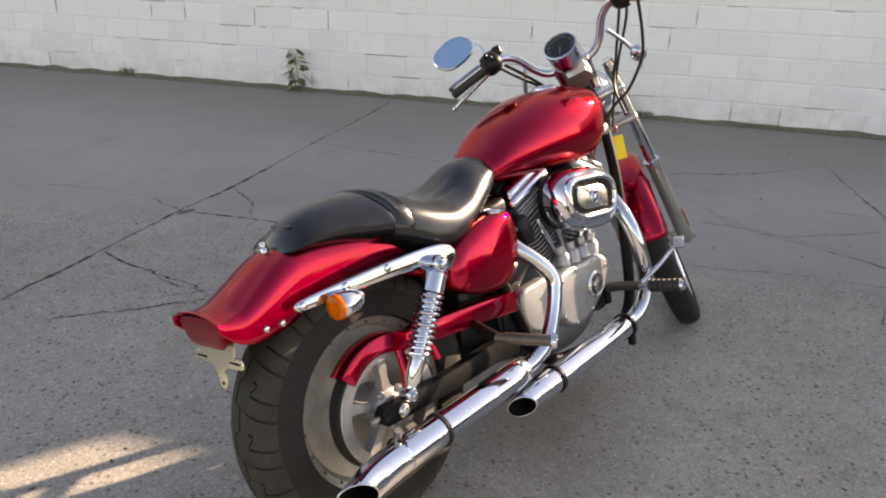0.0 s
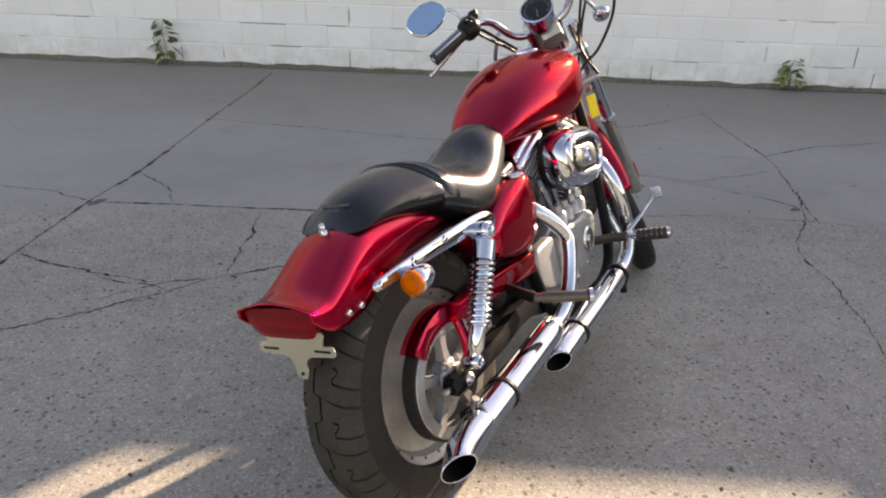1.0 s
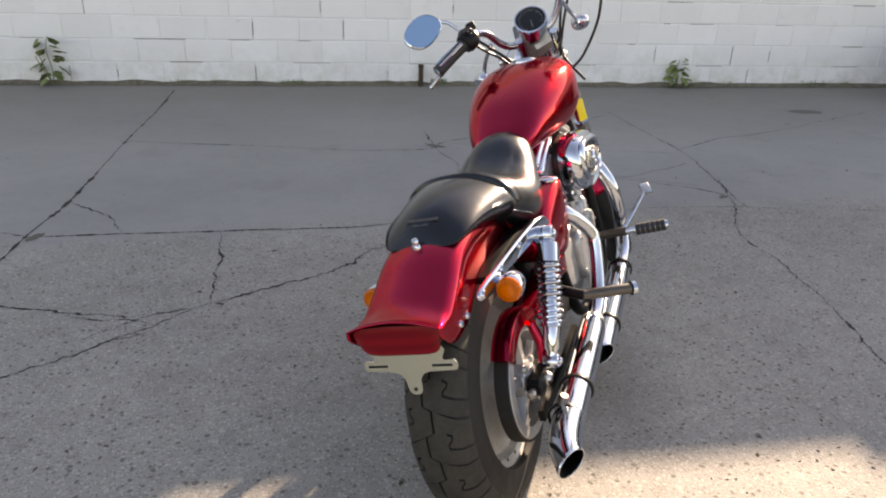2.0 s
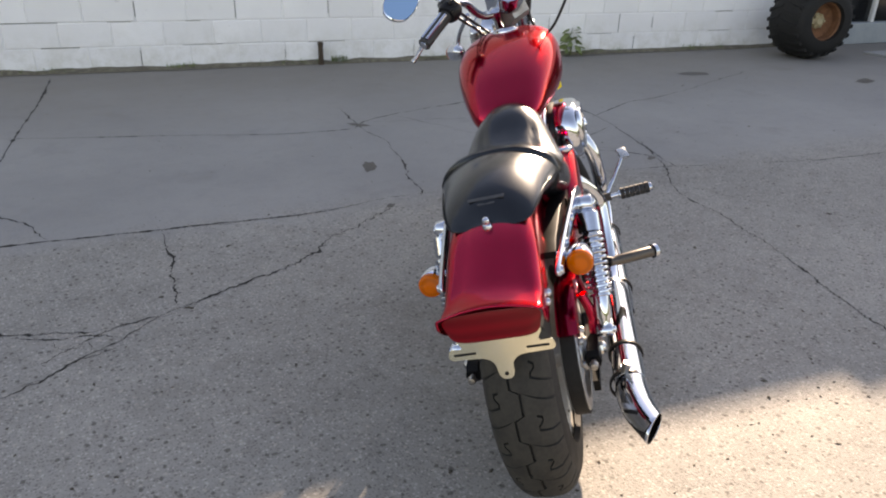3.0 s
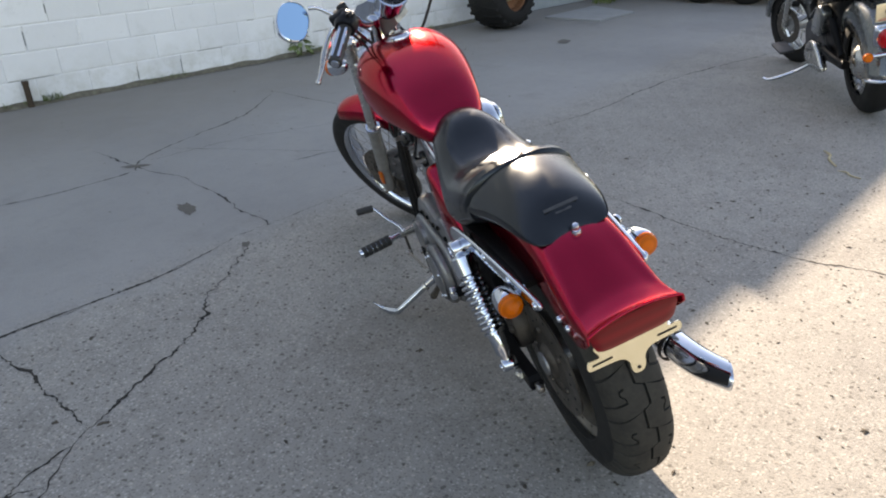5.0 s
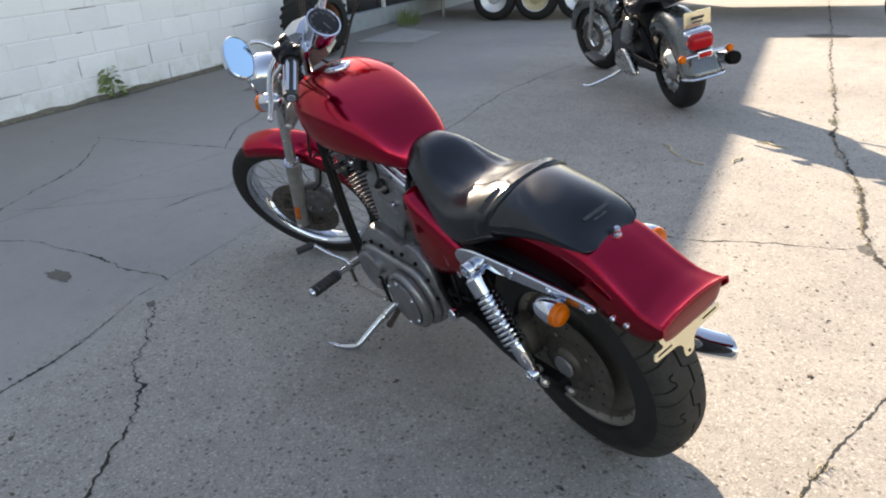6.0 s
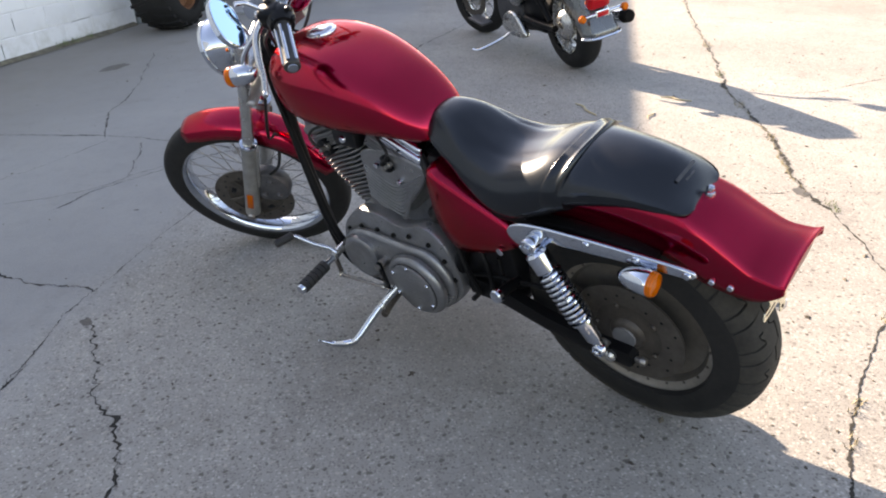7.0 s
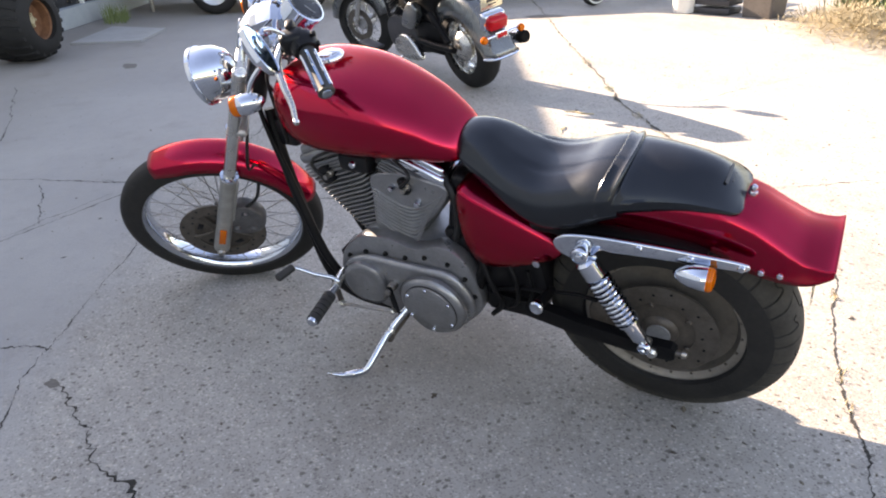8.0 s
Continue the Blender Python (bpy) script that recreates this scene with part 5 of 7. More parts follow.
ex2 = pipe("front_exhaust", [(0.98, -0.05, 0.640), (1.005, -0.09, 0.625), (0.985, -0.15, 0.580), (0.985, -0.19, 0.50), (1.005, -0.20, 0.40), (1.010, -0.20, 0.335), (0.975, -0.20, 0.275), (0.92, -0.20, 0.245), (0.86, -0.20, 0.235)], 0.0235, "chrome front header pipe and muffler")
pipe("muffler", [(0.875, -0.20, 0.237), (0.855, -0.20, 0.235), (0.72, -0.205, 0.228), (0.60, -0.208, 0.222), (0.47, -0.211, 0.216)], [0.025, 0.034, 0.0355, 0.0355, 0.0355], "chrome muffler", parent=ex2)
bm = tube([(0.475, -0.211, 0.216), (0.42, -0.212, 0.214), (0.37, -0.214, 0.211), (0.32, -0.220, 0.204), (0.27, -0.232, 0.193)], [0.0355, 0.0350, 0.0325, 0.0300, 0.0285], 22, 24, False)
bmesh.ops.bisect_plane(bm, geom=bm.verts[:] + bm.edges[:] + bm.faces[:], plane_co=Vector((0.322, -0.220, 0.205)), plane_no=Vector((-0.66, -0.72, -0.22)).normalized(), clear_outer=True)
t2 = part("exhaust_tip", bm, CHROME, ex2, angle=60)
t2.data.materials.append(SOOT)
sol = t2.modifiers.new("thickness", "SOLIDIFY")
sol.thickness, sol.offset, sol.material_offset = 0.0025, -1, 1
part("tip_inside", tube([(0.475, -0.211, 0.216), (0.46, -0.212, 0.215), (0.44, -0.213, 0.214)], 0.031, 8, 20), SOOT, ex2)
for p, q, e in (((0.485, -0.211, 0.217), (0.3, -0.215, 0.208), ex2), ((0.865, -0.20, 0.236), (0.7, -0.205, 0.226), ex2)):
    part("clamp", turned(p, q, [(0.035, 0), (0.0395, 0.001), (0.0395, 0.009), (0.035, 0.010)], 28), BLACK, e)
part("clamp_bolt", box((0.02, 0.02, 0.035), (0.872, -0.212, 0.190), 0.004), BLACK, ex2)
part("flange_nut", turned((0.37, -0.2, 0.283), (0.3, -0.203, 0.281), [(0.026, 0), (0.034, 0.004), (0.034, 0.02), (0.026, 0.03)], 20), CHROME_DULL, ex1)

# -- pegs, pedals, stand --
def peg(name, a, c, r, label):
    a, c = Vector(a), Vector(c)
    L = (c - a).length
    ob = part(name, turned(a, c, [(0, 0), (0.010, 0), (0.010, L * 0.2), (r * 0.8, L * 0.22), (r * 0.8, L - 0.004), (r * 0.7, L), (0, L)], 16), CHROME, bike, label)
    d = (c - a).normalized()
    rings = bmesh.new()
    for k in range(6):
        p = a + d * (L * 0.25 + (L * 0.69) * k / 6)
        turned(p, p + d, [(r * 0.85, 0), (r, 0.0015), (r, L * 0.102), (r * 0.85, L * 0.11)], 16, rings)
    pieces("rubber_ring", rings, GRIP, ob)
    return ob


peg("foot_peg", (0.930, 0.222, 0.330), (0.912, 0.378, 0.330), 0.0195, "chrome foot peg with black rubber")
peg("foot_peg", (0.925, -0.225, 0.345), (0.936, -0.368, 0.352), 0.0195, "chrome foot peg with black rubber")
part("peg_mount", tube([(0.965, 0.11, 0.30), (0.955, 0.16, 0.318), (0.932, 0.225, 0.330)], 0.015, 10, 12), CHROME_DULL, bike)
part("peg_mount", tube([(0.93, -0.11, 0.33), (0.93, -0.17, 0.34), (0.926, -0.23, 0.345)], 0.015, 10, 12), RUSTY_STEEL, bike)
pp = part("passenger_peg", turned((0.285, -0.205, 0.402), (0.372, -0.335, 0.376), [(0, 0), (0.012, 0), (0.012, 0.02), (0.0145, 0.024), (0.0145, 0.135), (0, 0.136)], 18), DISC, bike, "dark passenger peg with chrome end")
part("peg_end", turned((0.3597, -0.3173, 0.3796), (0.372, -0.335, 0.376), [(0, 0), (0.0195, 0.001), (0.0195, 0.012), (0.016, 0.015), (0, 0.015)], 18), CHROME, pp)
part("peg_bracket", tube([(0.30, -0.13, 0.42), (0.29, -0.17, 0.412), (0.285, -0.21, 0.402)], 0.014, 10, 12), BLACK, bike)
# shift lever and brake pedal
part("shift_lever", tube([(0.930, 0.205, 0.335), (0.950, 0.212, 0.352), (0.985, 0.238, 0.378), (1.020, 0.262, 0.412), (1.030, 0.275, 0.420)], 0.0065, 18, 10), CHROME, bike, "chrome shift lever")
part("shift_rubber", rod((1.029, 0.268, 0.420), (1.040, 0.328, 0.424), 0.0125, 16, bevel=0.003), GRIP, bike)
part("shift_arm", box((0.020, 0.009, 0.118), (0.948, 0.205, 0.285), 0.004), RUSTY_STEEL, bike)
link = part("shift_rod", rod((0.763, 0.192, 0.246), (0.942, 0.214, 0.246), 0.0048, 10), STEEL, bike)
for q in ((0.766, 0.192, 0.246), (0.940, 0.214, 0.246)):
    part("rod_end", turned(Vector(q) - Vector((0, 0.010, 0)), Vector(q) + Vector((0, 1, 0)), [(0, 0), (0.009, 0.001), (0.010, 0.006), (0.010, 0.014), (0.006, 0.018), (0, 0.018)], 14), CHROME_DULL, link)
part("spindle_arm", box((0.018, 0.008, 0.105), (0.759, 0.183, 0.288), 0.003, pose(0, 0, 0, 0, 4, 0)), FRAME_BLACK, bike)
part("brake_pedal", tube([(0.935, -0.215, 0.342), (0.965, -0.222, 0.352), (1.01, -0.252, 0.388), (1.04, -0.278, 0.425), (1.06, -0.288, 0.440)], [0.009, 0.008, 0.007, 0.007, 0.007], 20, 10), CHROME, bike, "chrome brake pedal")
part("pedal_pad", box((0.046, 0.034, 0.010), (1.068, -0.292, 0.446), 0.003, pose(0, 0, 0, 0, -35, 25)), CHROME_DULL, bike)
# side stand swung out to the ground
stand = part("side_stand", tube([(0.715, 0.120, 0.258), (0.748, 0.168, 0.222), (0.778, 0.235, 0.180), (0.798, 0.322, 0.132), (0.808, 0.340, 0.121)], [0.014, 0.0135, 0.0115, 0.0105, 0.0105], 24, 12), CHROME, bike, "chrome side stand swung down")
part("stand_foot", tube([(0.802, 0.334, 0.122), (0.835, 0.358, 0.117), (0.866, 0.374, 0.116), (0.888, 0.394, 0.133), (0.893, 0.404, 0.145)], [0.0105, 0.012, 0.0085, 0.0035, 0.0025], 16, 12), CHROME, stand)
part("stand_collar", turned((0.768, 0.213, 0.194), (0.798, 0.322, 0.132), [(0.011, 0), (0.0145, 0.002), (0.0145, 0.014), (0.011, 0.016)], 16), CHROME_DULL, stand)
part("stand_stop", turned((0.745, 0.158, 0.205), (0.806, 0.204, 0.116), [(0, 0), (0.010, 0), (0.010, 0.095), (0.0125, 0.097), (0.0125, 0.113), (0.009, 0.117), (0, 0.117)], 16), RUSTY_STEEL, stand, "dull steel stop peg")
lp = part("passenger_peg", turned((0.27, 0.125, 0.425), (0.279, 0.202, 0.436), [(0, 0), (0.012, 0), (0.012, 0.02), (0.0145, 0.024), (0.0145, 0.078), (0, 0.079)], 18), FRAME_BLACK, bike, "dark passenger peg with chrome end")
part("peg_end", turned((0.278, 0.198, 0.4355), (0.279, 0.214, 0.4375), [(0.012, 0), (0.0185, 0.002), (0.0185, 0.013), (0.015, 0.017), (0.011, 0.0155), (0, 0.0155)], 22), CHROME, lp)

# ---- the front end, turned to the left ----
front_wheel = new("front_wheel")
front_wheel.parent = bike
AX_F = fork_at(0.680)
front_wheel.matrix_basis = STEER @ Matrix.Translation(AX_F)
FR = 0.345
part("tyre", tyre_bm(FR, 0.090, 0.274), RUBBER, front_wheel, "narrow black front tyre")
gr = bmesh.new()
for k in range(60):
    a = 2 * math.pi * k / 60
    for s in (1, -1):
        p0, p1 = Vector((0.343 * math.cos(a), s * 0.010, 0.343 * math.sin(a))), Vector((0.332 * math.cos(a + 0.05), s * 0.033, 0.332 * math.sin(a + 0.05)))
        rod(p0, p1, 0.0022, 5, bm=gr)
part("tread", gr, BLACK, front_wheel)
part("rim", lathe([(0.279, 0.040), (0.282, 0.036), (0.270, 0.032), (0.262, 0.020), (0.257, 0.010), (0.255, 0), (0.257, -0.010), (0.262, -0.020), (0.270, -0.032), (0.282, -0.036), (0.279, -0.040), (0.268, -0.037), (0.256, -0.022), (0.250, 0), (0.256, 0.022), (0.268, 0.037)], 96, closed=True), CHROME, front_wheel, "laced chrome rim")
part("hub", lathe([(0, -0.055), (0.020, -0.055), (0.044, -0.050), (0.044, -0.042), (0.026, -0.034), (0.026, 0.034), (0.044, 0.042), (0.044, 0.050), (0.020, 0.055), (0, 0.055)], 32), ALU, front_wheel)
for k in range(40):
    a = 2 * math.pi * k / 40
    s = 1 if k % 2 else -1
    b2 = a + (0.42 if (k // 2) % 2 else -0.42)
    sp = rod((0.041 * math.cos(b2), s * 0.046, 0.041 * math.sin(b2)), (0.256 * math.cos(a), s * 0.006, 0.256 * math.sin(a)), 0.0018, 6)
    part("spoke", sp, STEEL, front_wheel)
fd = bmesh.new()
lathe([(0.098, 0.062), (0.146, 0.062), (0.146, 0.067), (0.098, 0.067)], 72, fd, closed=True)
part("brake_disc", fd, DISC, front_wheel, "brown steel brake disc")
fc = bmesh.new()
for k in range(5):
    a = 2 * math.pi * k / 5
    d, n2 = Vector((math.cos(a), 0, math.sin(a))), Vector((-math.sin(a), 0, math.cos(a)))
    grid_bm([[d * r + Vector((0, 0.066, 0)) + n2 * w, d * r + Vector((0, 0.071, 0)) + n2 * w * 0.8, d * r + Vector((0, 0.071, 0)) - n2 * w * 0.8, d * r + Vector((0, 0.066, 0)) - n2 * w] for r, w in ((0.03, 0.02), (0.06, 0.011), (0.104, 0.012))], True, True, fc)
lathe([(0, 0.074), (0.030, 0.074), (0.042, 0.066), (0.046, 0.05)], 28, fc)
lathe([(0.03, 0.060), (0.06, 0.0615), (0.099, 0.0625), (0.099, 0.058), (0.03, 0.056)], 48, fc, closed=True)
part("disc_carrier", fc, RUSTY_STEEL, front_wheel)
fh = bmesh.new()
for k in range(24):
    a = 2 * math.pi * k / 24
    r = 0.108 + 0.013 * (k % 3)
    turned(Vector((r * math.cos(a), 0.0665, r * math.sin(a))), Vector((r * math.cos(a), 0.1, r * math.sin(a))), [(0.0, 0.0012), (0.0046, 0.0012), (0.0046, 0)], 8, fh)
for k in range(5):
    a = 2 * math.pi * (k + 0.5) / 5
    box((0.030, 0.003, 0.018), (0.078 * math.cos(a), 0.0626, 0.078 * math.sin(a)), 0.001, pose(0, 0, 0, 0, 90 - math.degrees(a), 0), fh)
pieces("disc_hole", fh, BLACK, front_wheel)

forks = new("front_fork")
forks.parent, forks.matrix_basis = bike, STEER
part("axle", rod(AX_F + Vector((0, -0.125, 0)), AX_F + Vector((0, 0.125, 0)), 0.011, 12), STEEL, forks)
for s in (1, -1):
    y = s * 0.102
    leg = part("fork_tube", rod(fork_at(-0.10, y), fork_at(0.42, y), 0.0195, 20, bevel=0.003), CHROME if s < 0 else CHROME_DULL, forks, "bright fork tube")
    part("slider", turned(fork_at(0.335, y), fork_at(0.75, y), [(0.0195, 0), (0.027, 0.002), (0.0285, 0.012), (0.0255, 0.018), (0.0255, 0.10), (0.0265, 0.26), (0.0275, 0.34), (0.0275, 0.385), (0.020, 0.395), (0, 0.396)], 22), SLIDER, forks, "dull silver fork slider")
    part("dust_seal", turned(fork_at(0.328, y), fork_at(0.4, y), [(0.020, 0), (0.0285, 0.002), (0.0285, 0.010), (0.020, 0.012)], 20), CHROME, leg)
    part("slider_rib", box((0.016, 0.012, 0.20), fork_at(0.46, y) + Vector((-0.022, 0, -0.010)), 0.004, pose(0, 0, 0, 0, -30, 0)), SLIDER, leg)
    part("reflector", box((0.004, 0.022, 0.078), (0, 0, 0), 0.0015, None), AMBER, leg, "amber fork reflector", matrix=Matrix.Translation(fork_at(0.625, y + s * 0.0285) + Vector((0.0, 0, 0))) @ pose(0, 0, 0, 0, -30, 0) @ pose(0, 0, 0, 0, 0, 90))
    bt = bolt(fork_at(0.715, y) + Vector((0, s * 0.027, 0)), (0, s, 0), 0.014, 0.010)
    part("axle_end", bt, STEEL, leg)
for s0, name in ((0.0, "upper_clamp"), (0.125, "lower_clamp")):
    bm = box((0.058, 0.240, 0.026), (0, 0, 0), 0.012, None, None, 3)
    mid = (fork_at(s0) + (HEAD - RAKE * s0)) / 2 + Vector((0.012, 0, 0.007))
    bmesh.ops.transform(bm, matrix=Matrix.Translation(mid) @ pose(0, 0, 0, 0, -30, 0), verts=bm.verts)
    part(name, bm, CHROME_DULL if s0 == 0 else ALU, forks)

# front fender: thin red mudguard close over the wheel
rings = []
for k in range(30):
    a = radians(76 + (172 - 76) * k / 29)
    c = AX_F + Vector((0.0, 0, 0.0))
    d = Vector((math.cos(a), 0, math.sin(a)))
    e = min(1.0, (k + 1.5) / 5, (30.5 - k) / 5)
    ring = []
    for j in range(13):
        f = -1 + 2 * j / 12
        w = 0.066 * (0.82 + 0.18 * e)
        depth = 0.052 * (1 - math.sqrt(max(0, 1 - abs(f) ** 2.6))) * (0.7 + 0.3 * e)
        ring.append(c + d * (0.363 - depth) + Vector((0, w * f, 0)))
    rings.append(ring)
ff = part("front_fender", grid_bm(rings, False, False), RED, bike, "candy red front fender", matrix=STEER, angle=70)
sol = ff.modifiers.new("thickness", "SOLIDIFY")
sol.thickness, sol.offset = 0.003, -1

# front caliper behind the left leg, with hose
cl = slab(smooth_outline([(-0.120, -0.005), (-0.055, 0.015), (-0.050, 0.08), (-0.080, 0.135), (-0.145, 0.135), (-0.180, 0.075), (-0.165, 0.015)], 26), 0.045, 0.10, 0.012)
bmesh.ops.translate(cl, vec=AX_F, verts=cl.verts)
for x, z in ((-0.080, 0.045), (-0.135, 0.105), (-0.130, 0.030)):
    bolt(AX_F + Vector((x, 0.099, z)), (0, 1, 0), 0.012, 0.012, cl)
part("front_caliper", cl, surf("grey_caliper", (0.13, 0.13, 0.135), (0.085, 0.084, 0.086), 30, (0.4, 0.55), 0.5, 0.1), forks, "dark grey cast front caliper")
part("brake_hose", tube([tuple(AX_F + Vector((-0.13, 0.09, 0.12))), tuple(AX_F + Vector((-0.20, 0.08, 0.16))), tuple(AX_F + Vector((-0.24, 0.04, 0.26))), tuple(fork_at(0.36, 0.05) + Vector((-0.06, 0, 0))), tuple(fork_at(0.1, -0.03) + Vector((-0.03, 0, 0)))], 0.0055, 30, 8), CABLE, forks)

# headlamp with chrome eyebrow, speedometer
hl = Vector((1.298, 0.02, 0.945))
ahead = Vector((0.985, 0, -0.12)).normalized()
lamp = part("headlamp", turned(hl - ahead * 0.09, hl + ahead, [(0, 0), (0.028, 0.002), (0.052, 0.018), (0.070, 0.045), (0.078, 0.075), (0.081, 0.09), (0.084, 0.092), (0.084, 0.104), (0.079, 0.107), (0.074, 0.104)], 40), CHROME, bike, "chrome headlamp shell", matrix=STEER)
part("lamp_glass", turned(hl + ahead * 0.012, hl + ahead, [(0.075, 0), (0.06, 0.008), (0.03, 0.013), (0, 0.014)], 32), GLASS, lamp)
part("reflector_bowl", turned(hl - ahead * 0.04, hl + ahead, [(0, 0), (0.03, 0.006), (0.055, 0.022), (0.074, 0.05)], 32), CHROME, lamp)
part("eyebrow", grid_bm([[Vector((x, 0.015 + y, z)) for y, z in ((-w, z0), (w, z0), (w * 1.05, (z0 + z1) / 2), (w * 0.9, z1), (0, z1 + 0.006), (-w * 0.9, z1), (-w * 1.05, (z0 + z1) / 2))] for x, z0, z1, w in ((1.00, 1.035, 1.07, 0.034), (1.04, 1.02, 1.095, 0.046), (1.10, 1.02, 1.088, 0.046), (1.14, 1.03, 1.065, 0.036))]), CHROME, lamp, "chrome lamp visor")
sp0 = Vector((0.955, 0.024, 1.082))
sdir = Vector((-0.78, 0, 0.63)).normalized()
speedo = part("speedometer", turned(sp0 - sdir * 0.085, sp0 + sdir, [(0, 0), (0.034, 0.002), (0.046, 0.020), (0.050, 0.050), (0.050, 0.080), (0.054, 0.083), (0.054, 0.094), (0.049, 0.096), (0.047, 0.089)], 40), CHROME, bike, "chrome speedometer pod", matrix=STEER)
part("dial", turned(sp0 + sdir * 0.001, sp0 + sdir, [(0.0475, 0), (0.0475, 0.002), (0, 0.002)], 36), BLACK, speedo, "black dial")
part("dial_glass", turned(sp0 + sdir * 0.0062, sp0 + sdir, [(0.0475, 0), (0.030, 0.0016), (0, 0.0022)], 32), GLASS, speedo)
marks = bmesh.new()
side_v = Vector((0, 1, 0))
up_v = sdir.cross(side_v)
for k in range(25):
    a = radians(-130 + 260 * k / 24)
    d = up_v * -math.cos(a) + side_v * math.sin(a)
    r0 = 0.033 if k % 3 == 0 else 0.037
    rod(sp0 + sdir * 0.0036 + d * r0, sp0 + sdir * 0.0036 + d * 0.042, 0.0007, 5, bm=marks)
rod(sp0 + sdir * 0.0045, sp0 + sdir * 0.0045 + up_v * 0.030 + side_v * 0.008, 0.0011, 6, bm=marks)
part("dial_marks", marks, WHITE_DIAL, speedo)
part("instrument_bracket", grid_bm([[Vector((x, 0.012 + y, z)) for y, z in ((-w, z0), (w, z0), (w, z1), (-w, z1))] for x, z0, z1, w in ((0.985, 0.99, 1.03, 0.030), (1.04, 0.97, 1.03, 0.042), (1.10, 0.955, 1.02, 0.042))]), SLIDER, speedo)

# handlebar with risers, grips, controls, levers, mirrors
BAR = [(0.884, 0.357, 1.096), (0.920, 0.245, 1.125), (0.940, 0.190, 1.136), (0.985, 0.145, 1.118), (1.030, 0.110, 1.066), (1.048, 0.07, 1.036), (1.050, 0.0, 1.032)]
bar_pts = BAR + [(x, -y, z) for x, y, z in BAR[-2::-1]]
bars = part("handlebar", tube([(x, y + 0.02, z) for x, y, z in bar_pts], 0.0127, 90, 14), CHROME, bike, "chrome pull-back handlebar", matrix=STEER)
for s in (1, -1):
    part("riser", turned((1.095, 0.02 + s * 0.042, 0.945), (1.048, 0.02 + s * 0.042, 1.035), [(0, 0), (0.019, 0), (0.019, 0.075), (0.022, 0.08), (0.022, 0.11), (0.012, 0.115), (0, 0.115)], 18), CHROME, bars)
    g0, g1 = Vector((0.922, 0.02 + s * 0.240, 1.126)), Vector((0.883, 0.02 + s * 0.360, 1.095))
    L = (g1 - g0).length
    gd = (g1 - g0).normalized()
    grip = part("grip", turned(g0, g1, [(0, 0), (0.021, 0), (0.0195, 0.006), (0.0185, L * 0.5), (0.0195, L - 0.010), (0.021, L - 0.004), (0.018, L), (0, L + 0.002)], 24), GRIP, bars, "black rubber grip with chrome bands")
    bands = bmesh.new()
    n1 = gd.cross(Vector((0, 0, 1))).normalized()
    n2 = gd.cross(n1)
    for k in range(3):
        a = radians(-90 + (k - 1) * 62)
        o = (n1 * math.cos(a) * 1 + n2 * math.sin(a)) * 0.0182
        rod(g0 + gd * 0.010 + o, g0 + gd * (L - 0.012) + o, 0.0050, 8, bm=bands)
    turned(g1 - gd * 0.001, g1 + gd, [(0, 0), (0.014, 0), (0.013, 0.003), (0, 0.004)], 18, bands)
    pieces("grip_band", bands, CHROME, grip)
    h0 = g0 - gd * 0.048
    ctl = turned(h0 - gd * 0.010, g0, [(0, 0), (0.021, 0.002), (0.029, 0.010), (0.035, 0.020), (0.0355, 0.044), (0.030, 0.057), (0, 0.060)], 22)
    box((0.062, 0.046, 0.056), h0 + gd * 0.018 + Vector((0.018, 0, 0.010)), 0.014, None, ctl, 3)
    box((0.022, 0.030, 0.030), h0 - gd * 0.010 + Vector((0.010, 0, 0.024)), 0.007, None, ctl, 2)
    for du, dz in ((0.012, 0.010), (0.034, 0.004), (0.024, 0.024)):
        box((0.014, 0.013, 0.010), h0 + gd * du + Vector((-0.032, 0, dz)), 0.003, None, ctl)
    part("switch_housing", ctl, BLACK, bars, "black switch housing")
    lv = tube([tuple(h0 + Vector((0.040, s * 0.004, 0.002))), tuple(h0 + gd * 0.045 + Vector((0.074, s * 0.008, -0.004))), tuple(h0 + gd * 0.10 + Vector((0.084, s * 0.012, -0.012))), tuple(h0 + gd * 0.150 + Vector((0.084, s * 0.016, -0.022))), tuple(h0 + gd * 0.185 + Vector((0.090, s * 0.022, -0.030)))], [0.009, 0.0095, 0.009, 0.0075, 0.006], 26, 12)
    tipb = h0 + gd * 0.188 + Vector((0.090, s * 0.022, -0.030))
    turned(tipb - gd * 0.006, tipb + gd, [(0, 0), (0.007, 0.002), (0.0085, 0.007), (0.006, 0.013), (0, 0.015)], 12, lv)
    part("clutch_lever" if s > 0 else "brake_lever", lv, CHROME_DULL, bars, "polished lever")
    # mirror
    st = h0 + gd * 0.02 + Vector((0.022, 0, 0.018))
    mi = Vector((0.990, 0.02 + s * 0.256, 1.224))
    part("mirror_stem", tube([tuple(st), tuple(st + Vector((0.01, s * 0.012, 0.03))), tuple((st + mi) / 2 + Vector((0.006, s * 0.004, 0.022))), tuple(mi)], 0.0055, 18, 10), CHROME, bars)
    blade = []
    for x, z in smooth_outline([(-0.066, -0.022), (-0.056, 0.018), (-0.020, 0.042), (0.032, 0.046), (0.068, 0.030), (0.074, -0.006), (0.050, -0.040), (0.0, -0.052), (-0.044, -0.046)], 40):
        blade.append((-s * x, z))
    back = [Vector((x * 0.55, 0.026, z * 0.55)) for x, z in blade]
    mid_r = [Vector((x * 0.97, 0.012, z * 0.97)) for x, z in blade]
    edge = [Vector((x, 0.0, z)) for x, z in blade]
    lip = [Vector((x * 0.96, -0.002, z * 0.96)) for x, z in blade]
